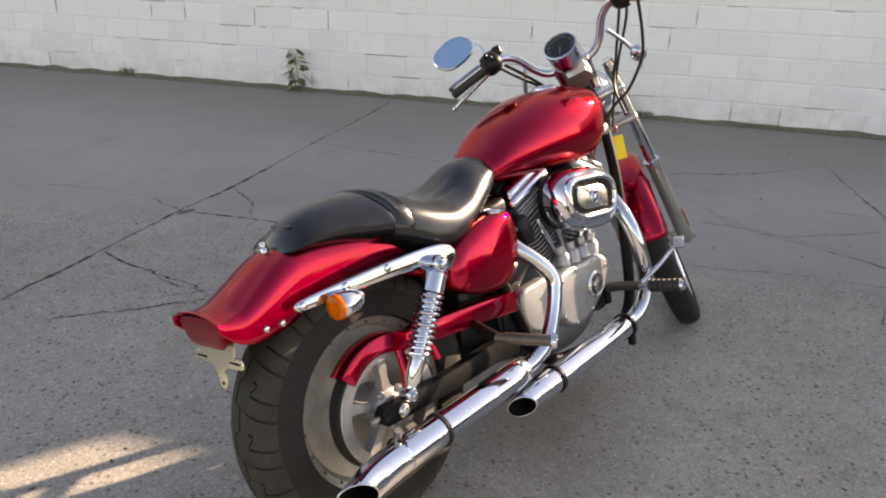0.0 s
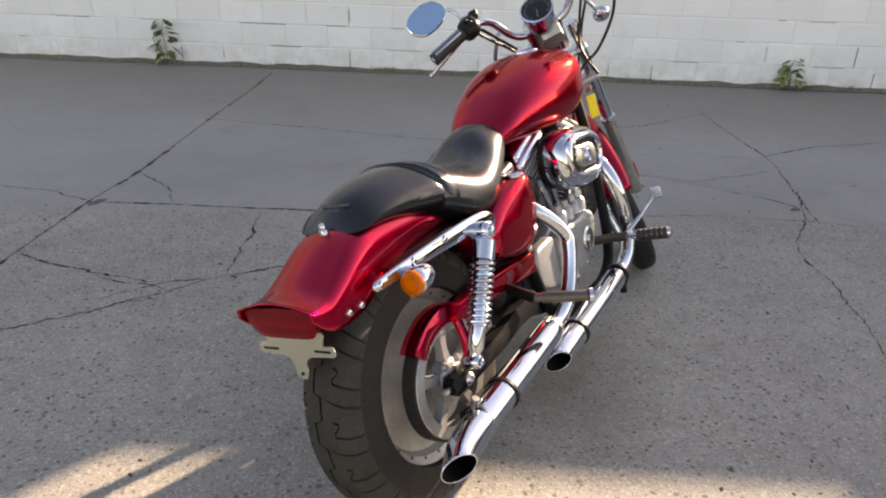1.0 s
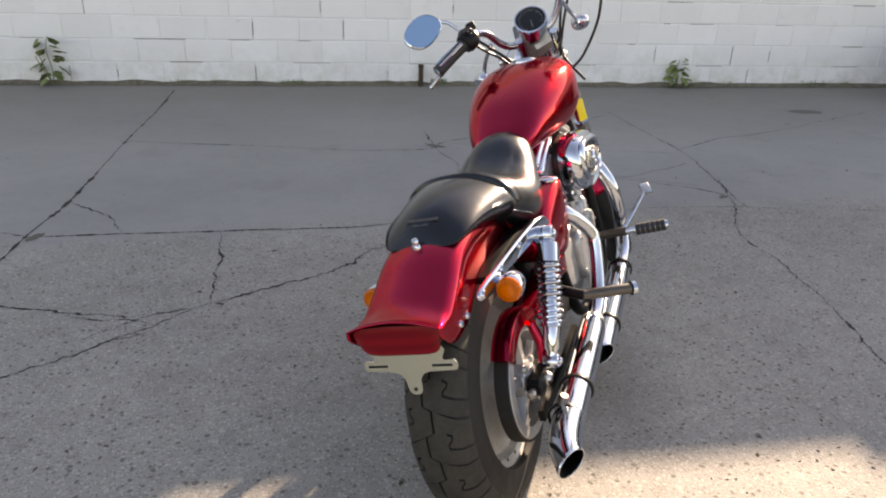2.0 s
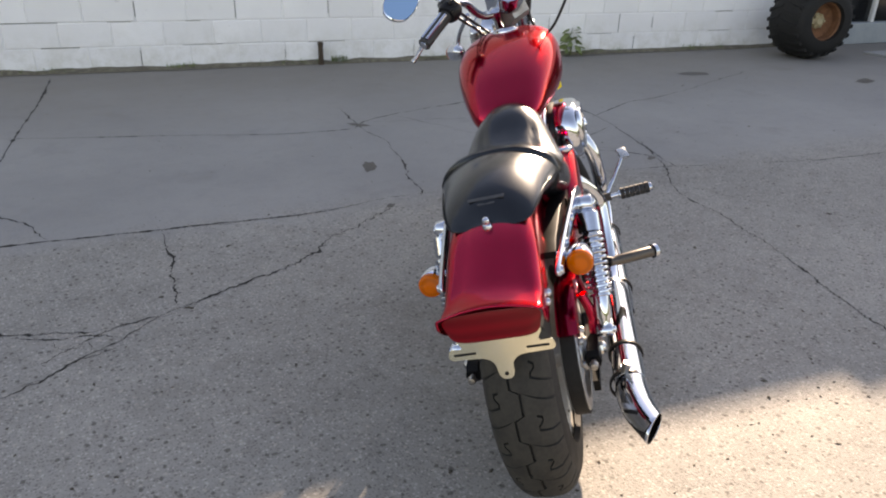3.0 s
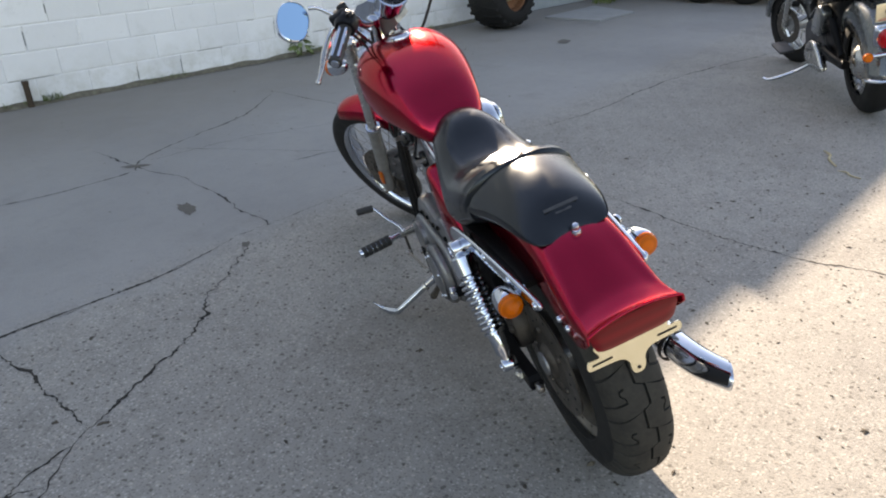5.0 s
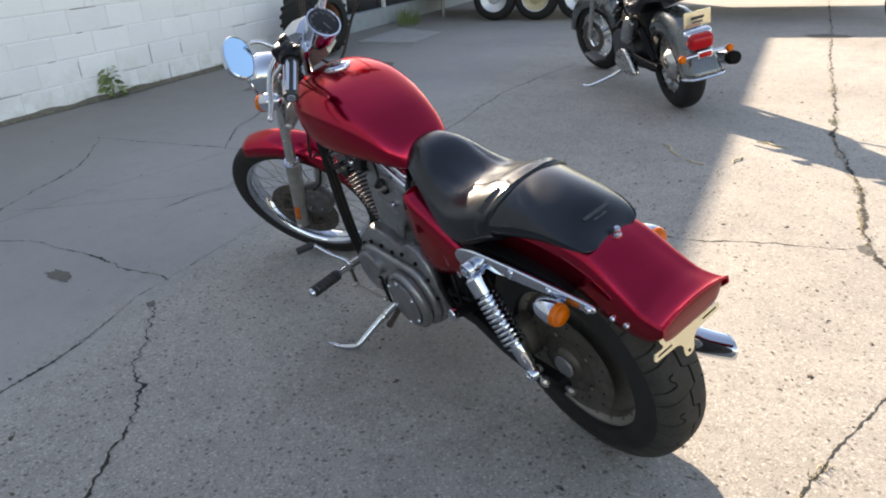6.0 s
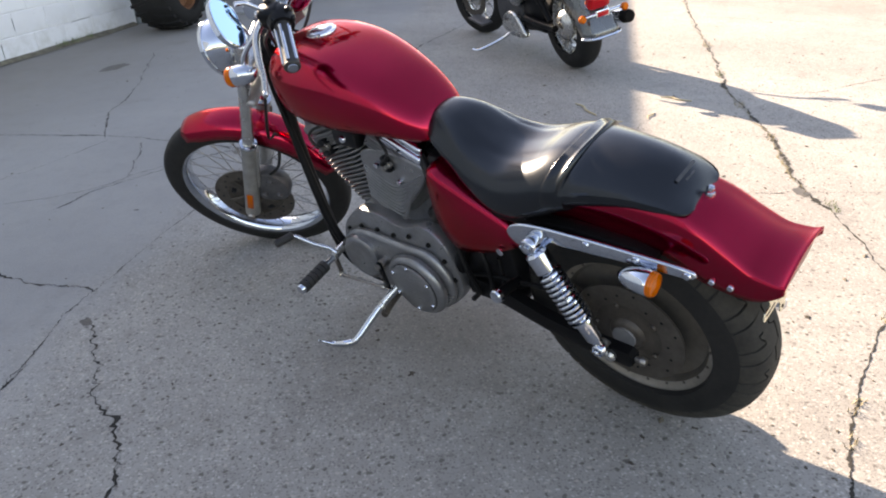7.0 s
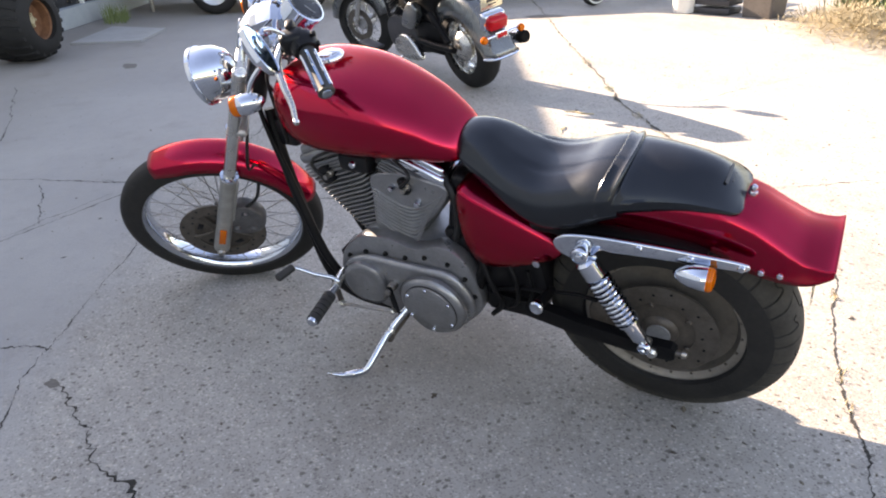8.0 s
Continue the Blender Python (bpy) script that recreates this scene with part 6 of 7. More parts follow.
    glass_ring = [Vector((x * 0.95, 0.0, z * 0.95)) for x, z in blade]
    yax = -Vector((-0.95, -s * 0.28, 0.33)).normalized()     # the glass looks back and a little up
    xax = yax.cross(Vector((0, 0, 1))).normalized()
    zax = xax.cross(yax)
    tilt_m = Matrix((xax, yax, zax)).transposed().to_4x4() @ pose(0, 0, 0, 0, s * -24.0, 0)
    mm = Matrix.Translation(mi + Vector((-0.003, s * 0.066, 0.010))) @ tilt_m
    mir = part("mirror", grid_bm([back, mid_r, edge, lip, glass_ring], caps=False), CHROME, bars, "chrome teardrop mirror", matrix=mm)
    bmk = bmesh.new()
    bmk.faces.new([bmk.verts.new(v) for v in back])
    part("mirror_back", bmk, CHROME, mir)
    bmg = bmesh.new()
    bmg.faces.new([bmg.verts.new(v + Vector((0, 0.0004, 0))) for v in glass_ring])
    part("mirror_glass", bmg, MIRROR, mir, "mirror glass showing sky", smooth=False)
    # front signal on a stalk
    c = Vector((1.165, 0.02 + s * 0.203, 0.985))
    part("turn_signal", turned(c, c - Vector((1, 0, 0.0)), [(0.0, 0.002), (0.026, 0.0), (0.0285, 0.004), (0.0285, 0.018), (0.027, 0.034), (0.022, 0.052), (0.013, 0.064), (0.004, 0.070), (0, 0.071)], 28), CHROME, bars, "chrome bullet turn signal")
    part("stalk", tube([tuple(c - Vector((0.03, s * 0.01, -0.01))), tuple(c + Vector((-0.06, -s * 0.03, 0.05))), (1.03, 0.02 + s * 0.14, 1.080)], 0.007, 12, 10), CHROME, bars)
    part("signal_lens", turned(c - Vector((0.002, 0, 0)), c + Vector((1, 0, 0)), [(0.0275, 0), (0.0275, 0.014), (0.024, 0.020), (0.012, 0.023), (0, 0.0235)], 28), AMBER, bars, "amber lens")
# cables
for name, pts in (("clutch_cable", [(0.93, 0.19, 1.12), (0.99, 0.15, 1.06), (1.06, 0.10, 0.99), (1.10, 0.07, 0.90), (1.12, 0.10, 0.72)]),
                  ("brake_line", [(0.93, -0.17, 1.12), (1.00, -0.20, 1.17), (1.10, -0.19, 1.10), (1.14, -0.12, 0.98), (1.16, -0.06, 0.86), (1.14, -0.03, 0.78)]),
                  ("throttle_cable", [(0.92, -0.18, 1.13), (0.99, -0.20, 1.19), (1.08, -0.18, 1.13), (1.14, -0.12, 1.0), (1.12, -0.08, 0.90), (1.02, -0.08, 0.80)]),
                  ("wiring", [(0.95, 0.16, 1.10), (1.01, 0.12, 1.04), (1.05, 0.08, 0.97), (1.07, 0.05, 0.90)])):
    part(name, tube([(x + 0.02, y * 1.15 + 0.02, z + 0.015) for x, y, z in pts], 0.0048, 40, 8), CABLE, bike, matrix=STEER)
part("idle_cable", tube([(1.005, -0.275, 1.225), (1.039, -0.265, 1.177), (1.097, -0.235, 1.084), (1.138, -0.20, 1.015), (1.146, -0.14, 0.93), (1.141, -0.09, 0.89), (1.12, -0.05, 0.84)], 0.0050, 40, 8), CABLE, bike)
# ignition key with a yellow tag on the right of the frame head
part("ignition_switch", turned((1.06, -0.06, 0.815), (1.07, -0.105, 0.82), [(0, 0), (0.018, 0), (0.018, 0.03), (0.012, 0.034), (0, 0.034)], 18), CHROME_DULL, bike)
part("key", box((0.004, 0.022, 0.018), (1.075, -0.112, 0.812), 0.001), STEEL, bike)
part("key_tag", box((0.034, 0.003, 0.076), (1.097, -0.112, 0.752), 0.001, pose(0, 0, 0, 0, -6, -38)), YELLOW, bike, "yellow plastic key tag")


# ---- the far end of the yard ----
GREENS = surf("weed_leaf", (0.12, 0.175, 0.05), (0.20, 0.245, 0.09), 20, (0.5, 0.7), 0, 0.1, random_tint=0.35)
STRAW = surf("dry_straw", (0.46, 0.38, 0.24), (0.32, 0.26, 0.15), 30, (0.8, 0.9), random_tint=0.2)
WHITE_PLASTIC = surf("white_plastic", (0.75, 0.74, 0.70), (0.68, 0.67, 0.63), 12, (0.35, 0.5))
BIN_GREY = surf("grey_brown_plastic", (0.085, 0.07, 0.06), (0.115, 0.097, 0.083), 8, (0.5, 0.65), 0, 0.1)
RUST = surf("rusty_rim", (0.26, 0.11, 0.05), (0.14, 0.06, 0.03), 16, (0.7, 0.9), 0.1, 0.3)
PALE_HUB = surf("yellowed_hub_paint", (0.50, 0.42, 0.26), (0.36, 0.29, 0.17), 25, (0.5, 0.7), 0, 0.2)
DARK_PAINT = surf("faded_dark_paint", (0.025, 0.026, 0.030), (0.045, 0.045, 0.048), 8, (0.4, 0.6))
PALE_TRIM = surf("pale_blue_grey_trim", (0.27, 0.31, 0.325), (0.34, 0.375, 0.385), 8, (0.5, 0.65), 0, 0.1)
WHITE_TRIM = surf("white_trim", (0.72, 0.72, 0.70), (0.64, 0.64, 0.62), 10, (0.5, 0.6))
WHEEL_SILVER = surf("silver_wheel", (0.58, 0.60, 0.62), (0.46, 0.48, 0.50), 12, (0.3, 0.45), 0.5)
m, ns, lk, b = nodes_of("dark_window_glass")
b.inputs["Base Color"].default_value, b.inputs["Roughness"].default_value = (0.012, 0.013, 0.014, 1), 0.08
DARK_GLASS = m

# soil along the wall's foot, with moss and grass
bm = bmesh.new()
rows = []
for k in range(180):
    x = 2.2 + 14.0 * k / 179
    w = 0.055 + 0.045 * noise.noise(Vector((x * 1.7, 0, 2))) + 0.025 * noise.noise(Vector((x * 9, 0, 5)))
    rows.append([bm.verts.new((x, -0.015, 0.034 + 0.03 * noise.noise(Vector((x * 4, 1, 0))))), bm.verts.new((x, -0.05, 0.020 + 0.014 * noise.noise(Vector((x * 6, 2, 0))))), bm.verts.new((x, -0.02 - w, 0.001))])
for a, c in zip(rows, rows[1:]):
    bm.faces.new((a[0], a[1], c[1], c[0]))
    bm.faces.new((a[1], a[2], c[2], c[1]))
MOSSY = surf("mossy_soil", (0.085, 0.068, 0.052), (0.19, 0.175, 0.125), 26, (0.9, 1.0), 0, 0.5)
tagged(part("soil_strip", bm, MOSSY, None, matrix=WALL_M), "mossy soil gathered along the wall's foot", "soil", kind="structure")


def blades(count, spread, tall, seed, wide=0.006):
    """One tuft of thin bent blades."""
    rnd = random.Random(seed)
    bm = bmesh.new()
    for _ in range(count):
        x, y = rnd.uniform(-1, 1) * spread[0], rnd.uniform(-1, 1) * spread[1]
        a, h = rnd.uniform(0, 6.28), tall * rnd.uniform(0.4, 1.0)
        lean = rnd.uniform(0.1, 0.9) * h
        d = Vector((math.cos(a), math.sin(a), 0))
        s = Vector((-d.y, d.x, 0)) * wide * 0.5
        p0, p1, p2 = Vector((x, y, 0)), Vector((x, y, h * 0.6)) + d * lean * 0.35, Vector((x, y, h)) + d * lean
        v = [bm.verts.new(q) for q in (p0 - s, p0 + s, p1 + s * 0.8, p1 - s * 0.8, p2)]
        bm.faces.new((v[0], v[1], v[2], v[3]))
        bm.faces.new((v[3], v[2], v[4]))
    return bm


for k, (s0, tall, n, sx) in enumerate([(5.6, 0.09, 60, 0.09), (9.75, 0.05, 40, 0.12), (11.15, 0.07, 60, 0.08), (12.1, 0.05, 40, 0.2), (13.9, 0.05, 60, 0.25), (8.6, 0.04, 40, 0.3), (10.7, 0.045, 40, 0.3), (15.2, 0.06, 60, 0.3)]):
    ob = part("grass_tuft", blades(n, (sx, 0.03), tall, k), GREENS, None, smooth=False, matrix=WALL_M @ Matrix.Translation((s0, -0.05, 0.02)))
    tagged(ob, "small green grass tuft at the wall's foot", "grass", kind="stuff")


def leaf_mesh(name, lobes, material):
    """A flat lobed leaf with a raised midrib, base at the origin, tip on +x, 1 m long."""
    bm = bmesh.new()
    mid = [bm.verts.new((x, 0, z)) for x, z in ((0, 0), (0.35, 0.05), (0.7, 0.03), (1.0, -0.08))]
    side = []
    for s in (1, -1):
        side.append([bm.verts.new((x, s * w, z)) for x, w, z in ((0.05, 0.10, 0.03), (0.32, 0.36 * lobes, 0.0), (0.55, 0.22, 0.02), (0.78, 0.24 * lobes, -0.05))])
    for q in side:
        bm.faces.new((mid[0], mid[1], q[1], q[0]))
        bm.faces.new((mid[1], mid[2], q[2], q[1]))
        bm.faces.new((mid[2], mid[3], q[3], q[2]))
    bmesh.ops.recalc_face_normals(bm, faces=bm.faces)
    me = bpy.data.meshes.new(name)
    bm.to_mesh(me)
    bm.free()
    me.materials.append(material)
    return me


LEAF = leaf_mesh("leaf", 1.0, GREENS)


def wall_plant(along, tall, spread, leaves, label, seed, size):
    rnd = random.Random(seed)
    base = WALL_M @ Matrix.Translation((along, -0.075, 0.0))
    ob = thing("weed_plant", base, label, "plant")
    stems = [[(0, 0, 0), (0.01, 0.0, tall * 0.35), (-0.015, 0.005, tall * 0.7), (0.01, 0.01, tall)]]
    for _ in range(2):
        a = rnd.uniform(-1, 1)
        stems.append([(0, 0, 0), (a * spread * 0.4, -0.01, tall * 0.3), (a * spread * 0.8, -0.015, tall * 0.6)])
    for pts in stems:
        part("stem", tube(pts, [0.004, 0.0035, 0.003, 0.002][:len(pts)], 10, 6), GREENS, ob)
    for k in range(leaves):
        f = 0.15 + 0.85 * k / (leaves - 1)
        z = tall * f
        s = 1 if k % 2 else -1
        x = s * spread * rnd.uniform(0.15, 0.75) * (1.15 - 0.6 * abs(f - 0.45))
        lf = new("leaf", LEAF)
        lf.parent = ob
        sc = size * rnd.uniform(0.7, 1.2)
        lf.matrix_basis = Matrix.Translation((x * 0.5, rnd.uniform(-0.04, 0.015), z)) @ pose(0, 0, 0, rnd.uniform(-50, 30), rnd.uniform(-10, 45), (0 if s > 0 else 180) + rnd.uniform(-50, 50)) @ Matrix.Scale(sc, 4)
    return ob


def along_wall(x, y):
    return ((x - WALL_A.x) * 1.0 + (y - WALL_A.y) * -0.262) / math.hypot(1, 0.262)


wall_plant(along_wall(-1.57, 7.40), 0.42, 0.17, 18, "tall green weed growing against the white wall", 4, 0.12)
wall_plant(along_wall(4.10, 5.93), 0.27, 0.15, 20, "small bushy green weed at the wall's foot", 9, 0.10)

# iron pipe stub at the wall
st = part("pipe_stub", turned((0, 0, 0), (0, 0, 1), [(0, 0), (0.024, 0), (0.022, 0.17), (0.026, 0.175), (0.026, 0.20), (0.016, 0.20), (0.016, 0.15), (0, 0.15)], 16), surf("rusty_iron", (0.05, 0.035, 0.025), (0.09, 0.06, 0.04), 30, (0.7, 0.9), 0.3, 0.3), None, matrix=WALL_M @ Matrix.Translation((along_wall(1.607, 6.55), -0.07, 0)))
tagged(st, "short rusty iron pipe standing at the wall", "pipe")

# ---- building wing past the end of the block wall: dark glazing over a pale plinth, same roof height ----
wing_M = pose(6.75, 5.13, 0, 0, 0, WALL_TURN + 1.0)
wing = part("wall_wing", box((8.72, 0.2, 1.46), (4.24, 0.12, 2.18)), WALL_PAINT, None, smooth=False, matrix=wing_M)
tagged(wing, "white upper wall over the glazed shop front", "wall", kind="structure")
plinth = part("plinth", box((8.6, 0.16, 0.24), (4.3, 0.10, 0.12), 0.006), PALE_TRIM, None, smooth=False, matrix=wing_M)
tagged(plinth, "pale blue-grey plinth under dark shop windows", "plinth", kind="structure")
win = part("window_1", box((8.5, 0.02, 1.2), (4.3, 0.14, 0.84)), DARK_GLASS, None, smooth=False, matrix=wing_M)
tagged(win, "dark shop window with white posts", "window", kind="structure")
for k in range(8):
    part("window_post", box((0.045, 0.05, 1.21), (0.25 + 1.08 * k, 0.105, 0.845), 0.004), WHITE_TRIM, win)
tall = part("wall_upper", box((14.5, 4.0, 2.2), (7.25, 2.25, 3.95)), MORTAR, None, smooth=False, matrix=WALL_M)
tagged(tall, "taller plain part of the block building", "wall", kind="structure")
back = part("wall_back", box((16.4, 4.0, 2.88), (8.2, 2.25, 1.44)), MORTAR, None, smooth=False, matrix=WALL_M)
tagged(back, "plain block building behind the wall face", "wall", kind="structure")
back2 = part("wall_east", box((8.6, 4.0, 2.92), (4.2, 2.25, 1.46)), MORTAR, None, smooth=False, matrix=wing_M)
tagged(back2, "plain building body behind the glazing", "wall", kind="structure")

# concrete apron in front of the glazing
ap = part("apron", slab([(7.17, -4.46), (7.05, -3.70), (7.90, -3.53), (8.35, -4.21)], 0, 0.028, 0.004), surf("smooth_concrete", (0.26, 0.265, 0.262), (0.32, 0.325, 0.32), 3, (0.8, 0.9), 0, 0.2), None, smooth=False, matrix=pose(0, 0, -0.004, 90, 0, 0))
tagged(ap, "low grey concrete apron on the yard", "apron", kind="structure")

# ---- big loose tyre on a rusty rim ----
def big_tyre():
    ob = thing("tractor_wheel", pose(6.31, 4.66, 0.374, 0, 0, WALL_TURN - 5) @ pose(0, 0, 0, -4, 0, 0) @ Matrix.Diagonal((0.955, 1.2, 0.955, 1)), "wide black off-road tyre on a rusty rim", "wheel")
    part("tyre", tyre_bm(0.385, 0.44, 0.20), RUBBER, ob)
    lug = bmesh.new()
    for k in range(22):
        a = 2 * math.pi * k / 22
        for s in (1, -1):
            a2 = a + (0.14 if s > 0 else 0)
            rings = []
            for y, da, r in ((0.01, 0.0, 0.392), (0.10, 0.07, 0.390), (0.19, 0.14, 0.362)):
                c = Vector((math.cos(a2 + da), 0, math.sin(a2 + da)))
                t2 = Vector((-math.sin(a2 + da), 0, math.cos(a2 + da)))
                o = Vector((0, s * y, 0))
                rings.append([c * (r - 0.03) + t2 * 0.022 + o, c * r + t2 * 0.017 + o, c * r - t2 * 0.017 + o, c * (r - 0.03) - t2 * 0.022 + o])
            grid_bm(rings, True, True, lug)
    pieces("tread_lug", lug, RUBBER, ob)
    rim = part("rim", lathe([(0.205, -0.20), (0.212, -0.205), (0.205, -0.185), (0.185, -0.17), (0.175, -0.10), (0.12, -0.085), (0.0, -0.085)], 48), RUST, ob, "rusty steel rim")
    hub = bmesh.new()
    lathe([(0.0, -0.125), (0.035, -0.125), (0.045, -0.11), (0.075, -0.10), (0.085, -0.08)], 28, hub)
    part("hub", hub, PALE_HUB, rim)
    for k in range(5):
        a = 2 * math.pi * k / 5
        part("lug_nut", bolt((0.062 * math.cos(a), -0.102, 0.062 * math.sin(a)), (0, -1, 0), 0.014, 0.02), PALE_HUB, rim)
    return ob


big_tyre()

# ---- trailer with a row of silver wheels, parked across the end of the yard ----
def trailer():
    ob = thing("trailer", pose(9.12, 2.98, 0, 0, 0, -97.0), "dark flat trailer with silver wheels parked across the yard", "trailer")
    part("deck", box((6.4, 1.5, 0.10), (1.9, 1.0, 1.00), 0.02), DARK_PAINT, ob)
    # unseen panel added to keep low sun off the ground under the deck
    part("shade_panel", box((6.4, 0.05, 0.80), (1.9, 1.72, 0.60), 0.01), DARK_PAINT, ob)
    part("side_rail", box((6.4, 0.06, 0.30), (1.9, 0.24, 0.89), 0.01), DARK_PAINT, ob)
    part("chassis", box((6.2, 0.5, 0.22), (1.9, 0.9, 0.62), 0.02), BLACK, ob)
    for k in range(3):
        x = 0.62 * k
        w = new("trailer_wheel")
        w.parent, w.matrix_basis = ob, pose(x, 0.06, 0.325, 0, 0, 0)
        part("tyre", tyre_bm(0.325, 0.2, 0.20), RUBBER, w)
        part("rim", lathe([(0.20, 0.085), (0.206, 0.092), (0.195, 0.086), (0.17, 0.06), (0.10, 0.045), (0.075, 0.075), (0.05, 0.08), (0.045, 0.10), (0, 0.10)], 40, axis="y"), WHEEL_SILVER if k != 1 else PALE_HUB, w, matrix=pose(0, 0, 0, 0, 0, 180))
        part("wheel_lip", lathe([(0.188, 0.088), (0.207, 0.096), (0.207, 0.088)], 40), WHEEL_SILVER, w, matrix=pose(0, 0, 0, 0, 0, 180))
    rings = []
    for k in range(13):
        a = radians(175 - 170 * k / 12)
        c = Vector((0.42 * math.cos(a) * 1.05, 0, 0.34 + 0.44 * math.sin(a)))
        rings.append([c + Vector((0, -0.06, 0)), c + Vector((0, 0.22, 0)), c * 0.985 + Vector((0, 0.22, 0)), c * 0.985 + Vector((0, -0.06, 0))])
    part("wheel_arch", grid_bm(rings), RUSTY_STEEL, ob)
    part("tongue", tube([(-0.5, 0.6, 0.45), (-1.0, 0.6, 0.40), (-1.25, 0.6, 0.38)], 0.04, 8, 8), BLACK, ob)
    part("jack_stand", rod((-1.0, 0.6, 0.0), (-1.0, 0.6, 0.5), 0.03), STEEL, ob)
    part("tool_box", box((0.5, 0.7, 0.30), (-0.62, 0.75, 0.62), 0.02), DARK_PAINT, ob)
    return ob


trailer()
gt = part("grass_clump", blades(160, (0.28, 0.14), 0.26, 77, 0.009), GREENS, None, smooth=False, matrix=pose(9.0, 4.25, 0))
tagged(gt, "green grass clump in front of the plinth", "grass", kind="stuff")

# far wheel, bucket, bin, straw
def parked_bike():
    ob = thing("old_motorbike", pose(7.75, -2.02, 0, 0, 0, -62), "dark old motorbike with a whitewall front wheel in shade", "motorcycle")
    for nm, x in (("front_wheel", 0.0), ("rear_wheel", 1.35)):
        wh = new(nm)
        wh.parent, wh.matrix_basis = ob, pose(x, 0, 0.31)
        part("tyre", tyre_bm(0.31, 0.11, 0.235), RUBBER, wh)
        part("whitewall", lathe([(0.262, -0.0555), (0.285, -0.052)], 48), WHITE_TRIM, wh)
        part("rim", lathe([(0.235, -0.045), (0.225, -0.035), (0.19, -0.02), (0.05, -0.03), (0.0, -0.05)], 40), WHEEL_SILVER, wh)
    for s in (1, -1):
        part("fork_leg", rod((0.0, s * 0.09, 0.31), (0.32, s * 0.09, 0.95), 0.022), CHROME_DULL, ob)
    part("frame", tube([(0.34, 0, 0.9), (0.45, 0, 0.4), (0.6, 0, 0.25), (1.0, 0, 0.25), (1.35, 0, 0.33)], 0.03, 20, 10), BLACK, ob)
    part("engine", box((0.45, 0.24, 0.34), (0.72, 0, 0.45), 0.05), DARK_PAINT, ob)
    part("tank", box((0.55, 0.26, 0.22), (0.62, 0, 0.80), 0.09, None, None, 4), DARK_PAINT, ob)
    part("seat", box((0.60, 0.26, 0.10), (1.15, 0, 0.76), 0.04, None, None, 3), LEATHER, ob)
    return ob


parked_bike()
tagged(part("bucket", turned((6.66, -2.72, 0), (6.66, -2.72, 1), [(0, 0), (0.125, 0), (0.13, 0.01), (0.148, 0.33), (0.156, 0.335), (0.156, 0.36), (0.146, 0.365), (0.142, 0.345), (0.122, 0.02), (0, 0.02)], 32), WHITE_PLASTIC), "white plastic bucket standing on concrete", "bucket")
bn = thing("waste_bin", pose(5.98, -3.36, 0, 0, 0, 28), "tall grey-brown plastic waste bin", "bin")
part("body", grid_bm([[Vector((sx * w, sy * d, z)) for sx, sy in ((-1, -0.92), (-0.92, -1), (0.92, -1), (1, -0.92), (1, 0.92), (0.92, 1), (-0.92, 1), (-1, 0.92))] for w, d, z in ((0.17, 0.19, 0.0), (0.20, 0.23, 0.85), (0.225, 0.25, 0.86), (0.225, 0.25, 0.92))]), BIN_GREY, bn)
part("lid", box((0.45, 0.52, 0.05), (0, 0, 0.94), 0.02), BIN_GREY, bn)
bx = thing("dark_crate", pose(6.45, -3.05, 0, 0, 0, 30), "dark plastic crate in the shade", "crate")
for z in (0.03, 0.13, 0.23, 0.33):
    part("slat", box((0.46, 0.34, 0.07), (0, 0, z + 0.01), 0.008), DARK_PAINT, bx)
hay = bmesh.new()
rnd = random.Random(11)
for _ in range(4200):
    x, y = rnd.gauss(0, 0.62), rnd.gauss(0, 0.26)
    r = math.hypot(x / 1.5, y / 0.6)
    z = max(0.0, 0.26 * math.exp(-r * r * 3) * rnd.random() ** 0.5) + 0.004
    d = Vector((rnd.uniform(-1, 1), rnd.uniform(-1, 1), rnd.uniform(-0.1, 0.35))).normalized() * rnd.uniform(0.05, 0.18)
    s = d.cross(Vector((0, 0, 1))).normalized() * rnd.uniform(0.002, 0.005)
    p = Vector((x, y, z))
    v = [hay.verts.new(q) for q in (p - s, p + s, p + d + s, p + d - s)]
    hay.faces.new(v)
tagged(part("straw_pile", hay, STRAW, None, smooth=False, matrix=pose(4.65, -3.50, 0, 0, 0, -17)), "loose heap of dry straw on the concrete edge", "straw", kind="stuff")
for k, (x, y, sz, tl) in enumerate([(5.1, -4.1, 0.5, 0.55), (4.4, -4.5, 0.6, 0.5), (3.6, -4.9, 0.6, 0.45), (5.6, -4.6, 0.5, 0.6)]):
    tagged(part("tall_weeds", blades(260, (sz, sz * 0.6), tl, 30 + k, 0.014), GREENS if k % 2 == 0 else STRAW, None, smooth=False, matrix=pose(x, y, 0)), "tall green and dry weeds past the concrete", "weeds", kind="stuff")


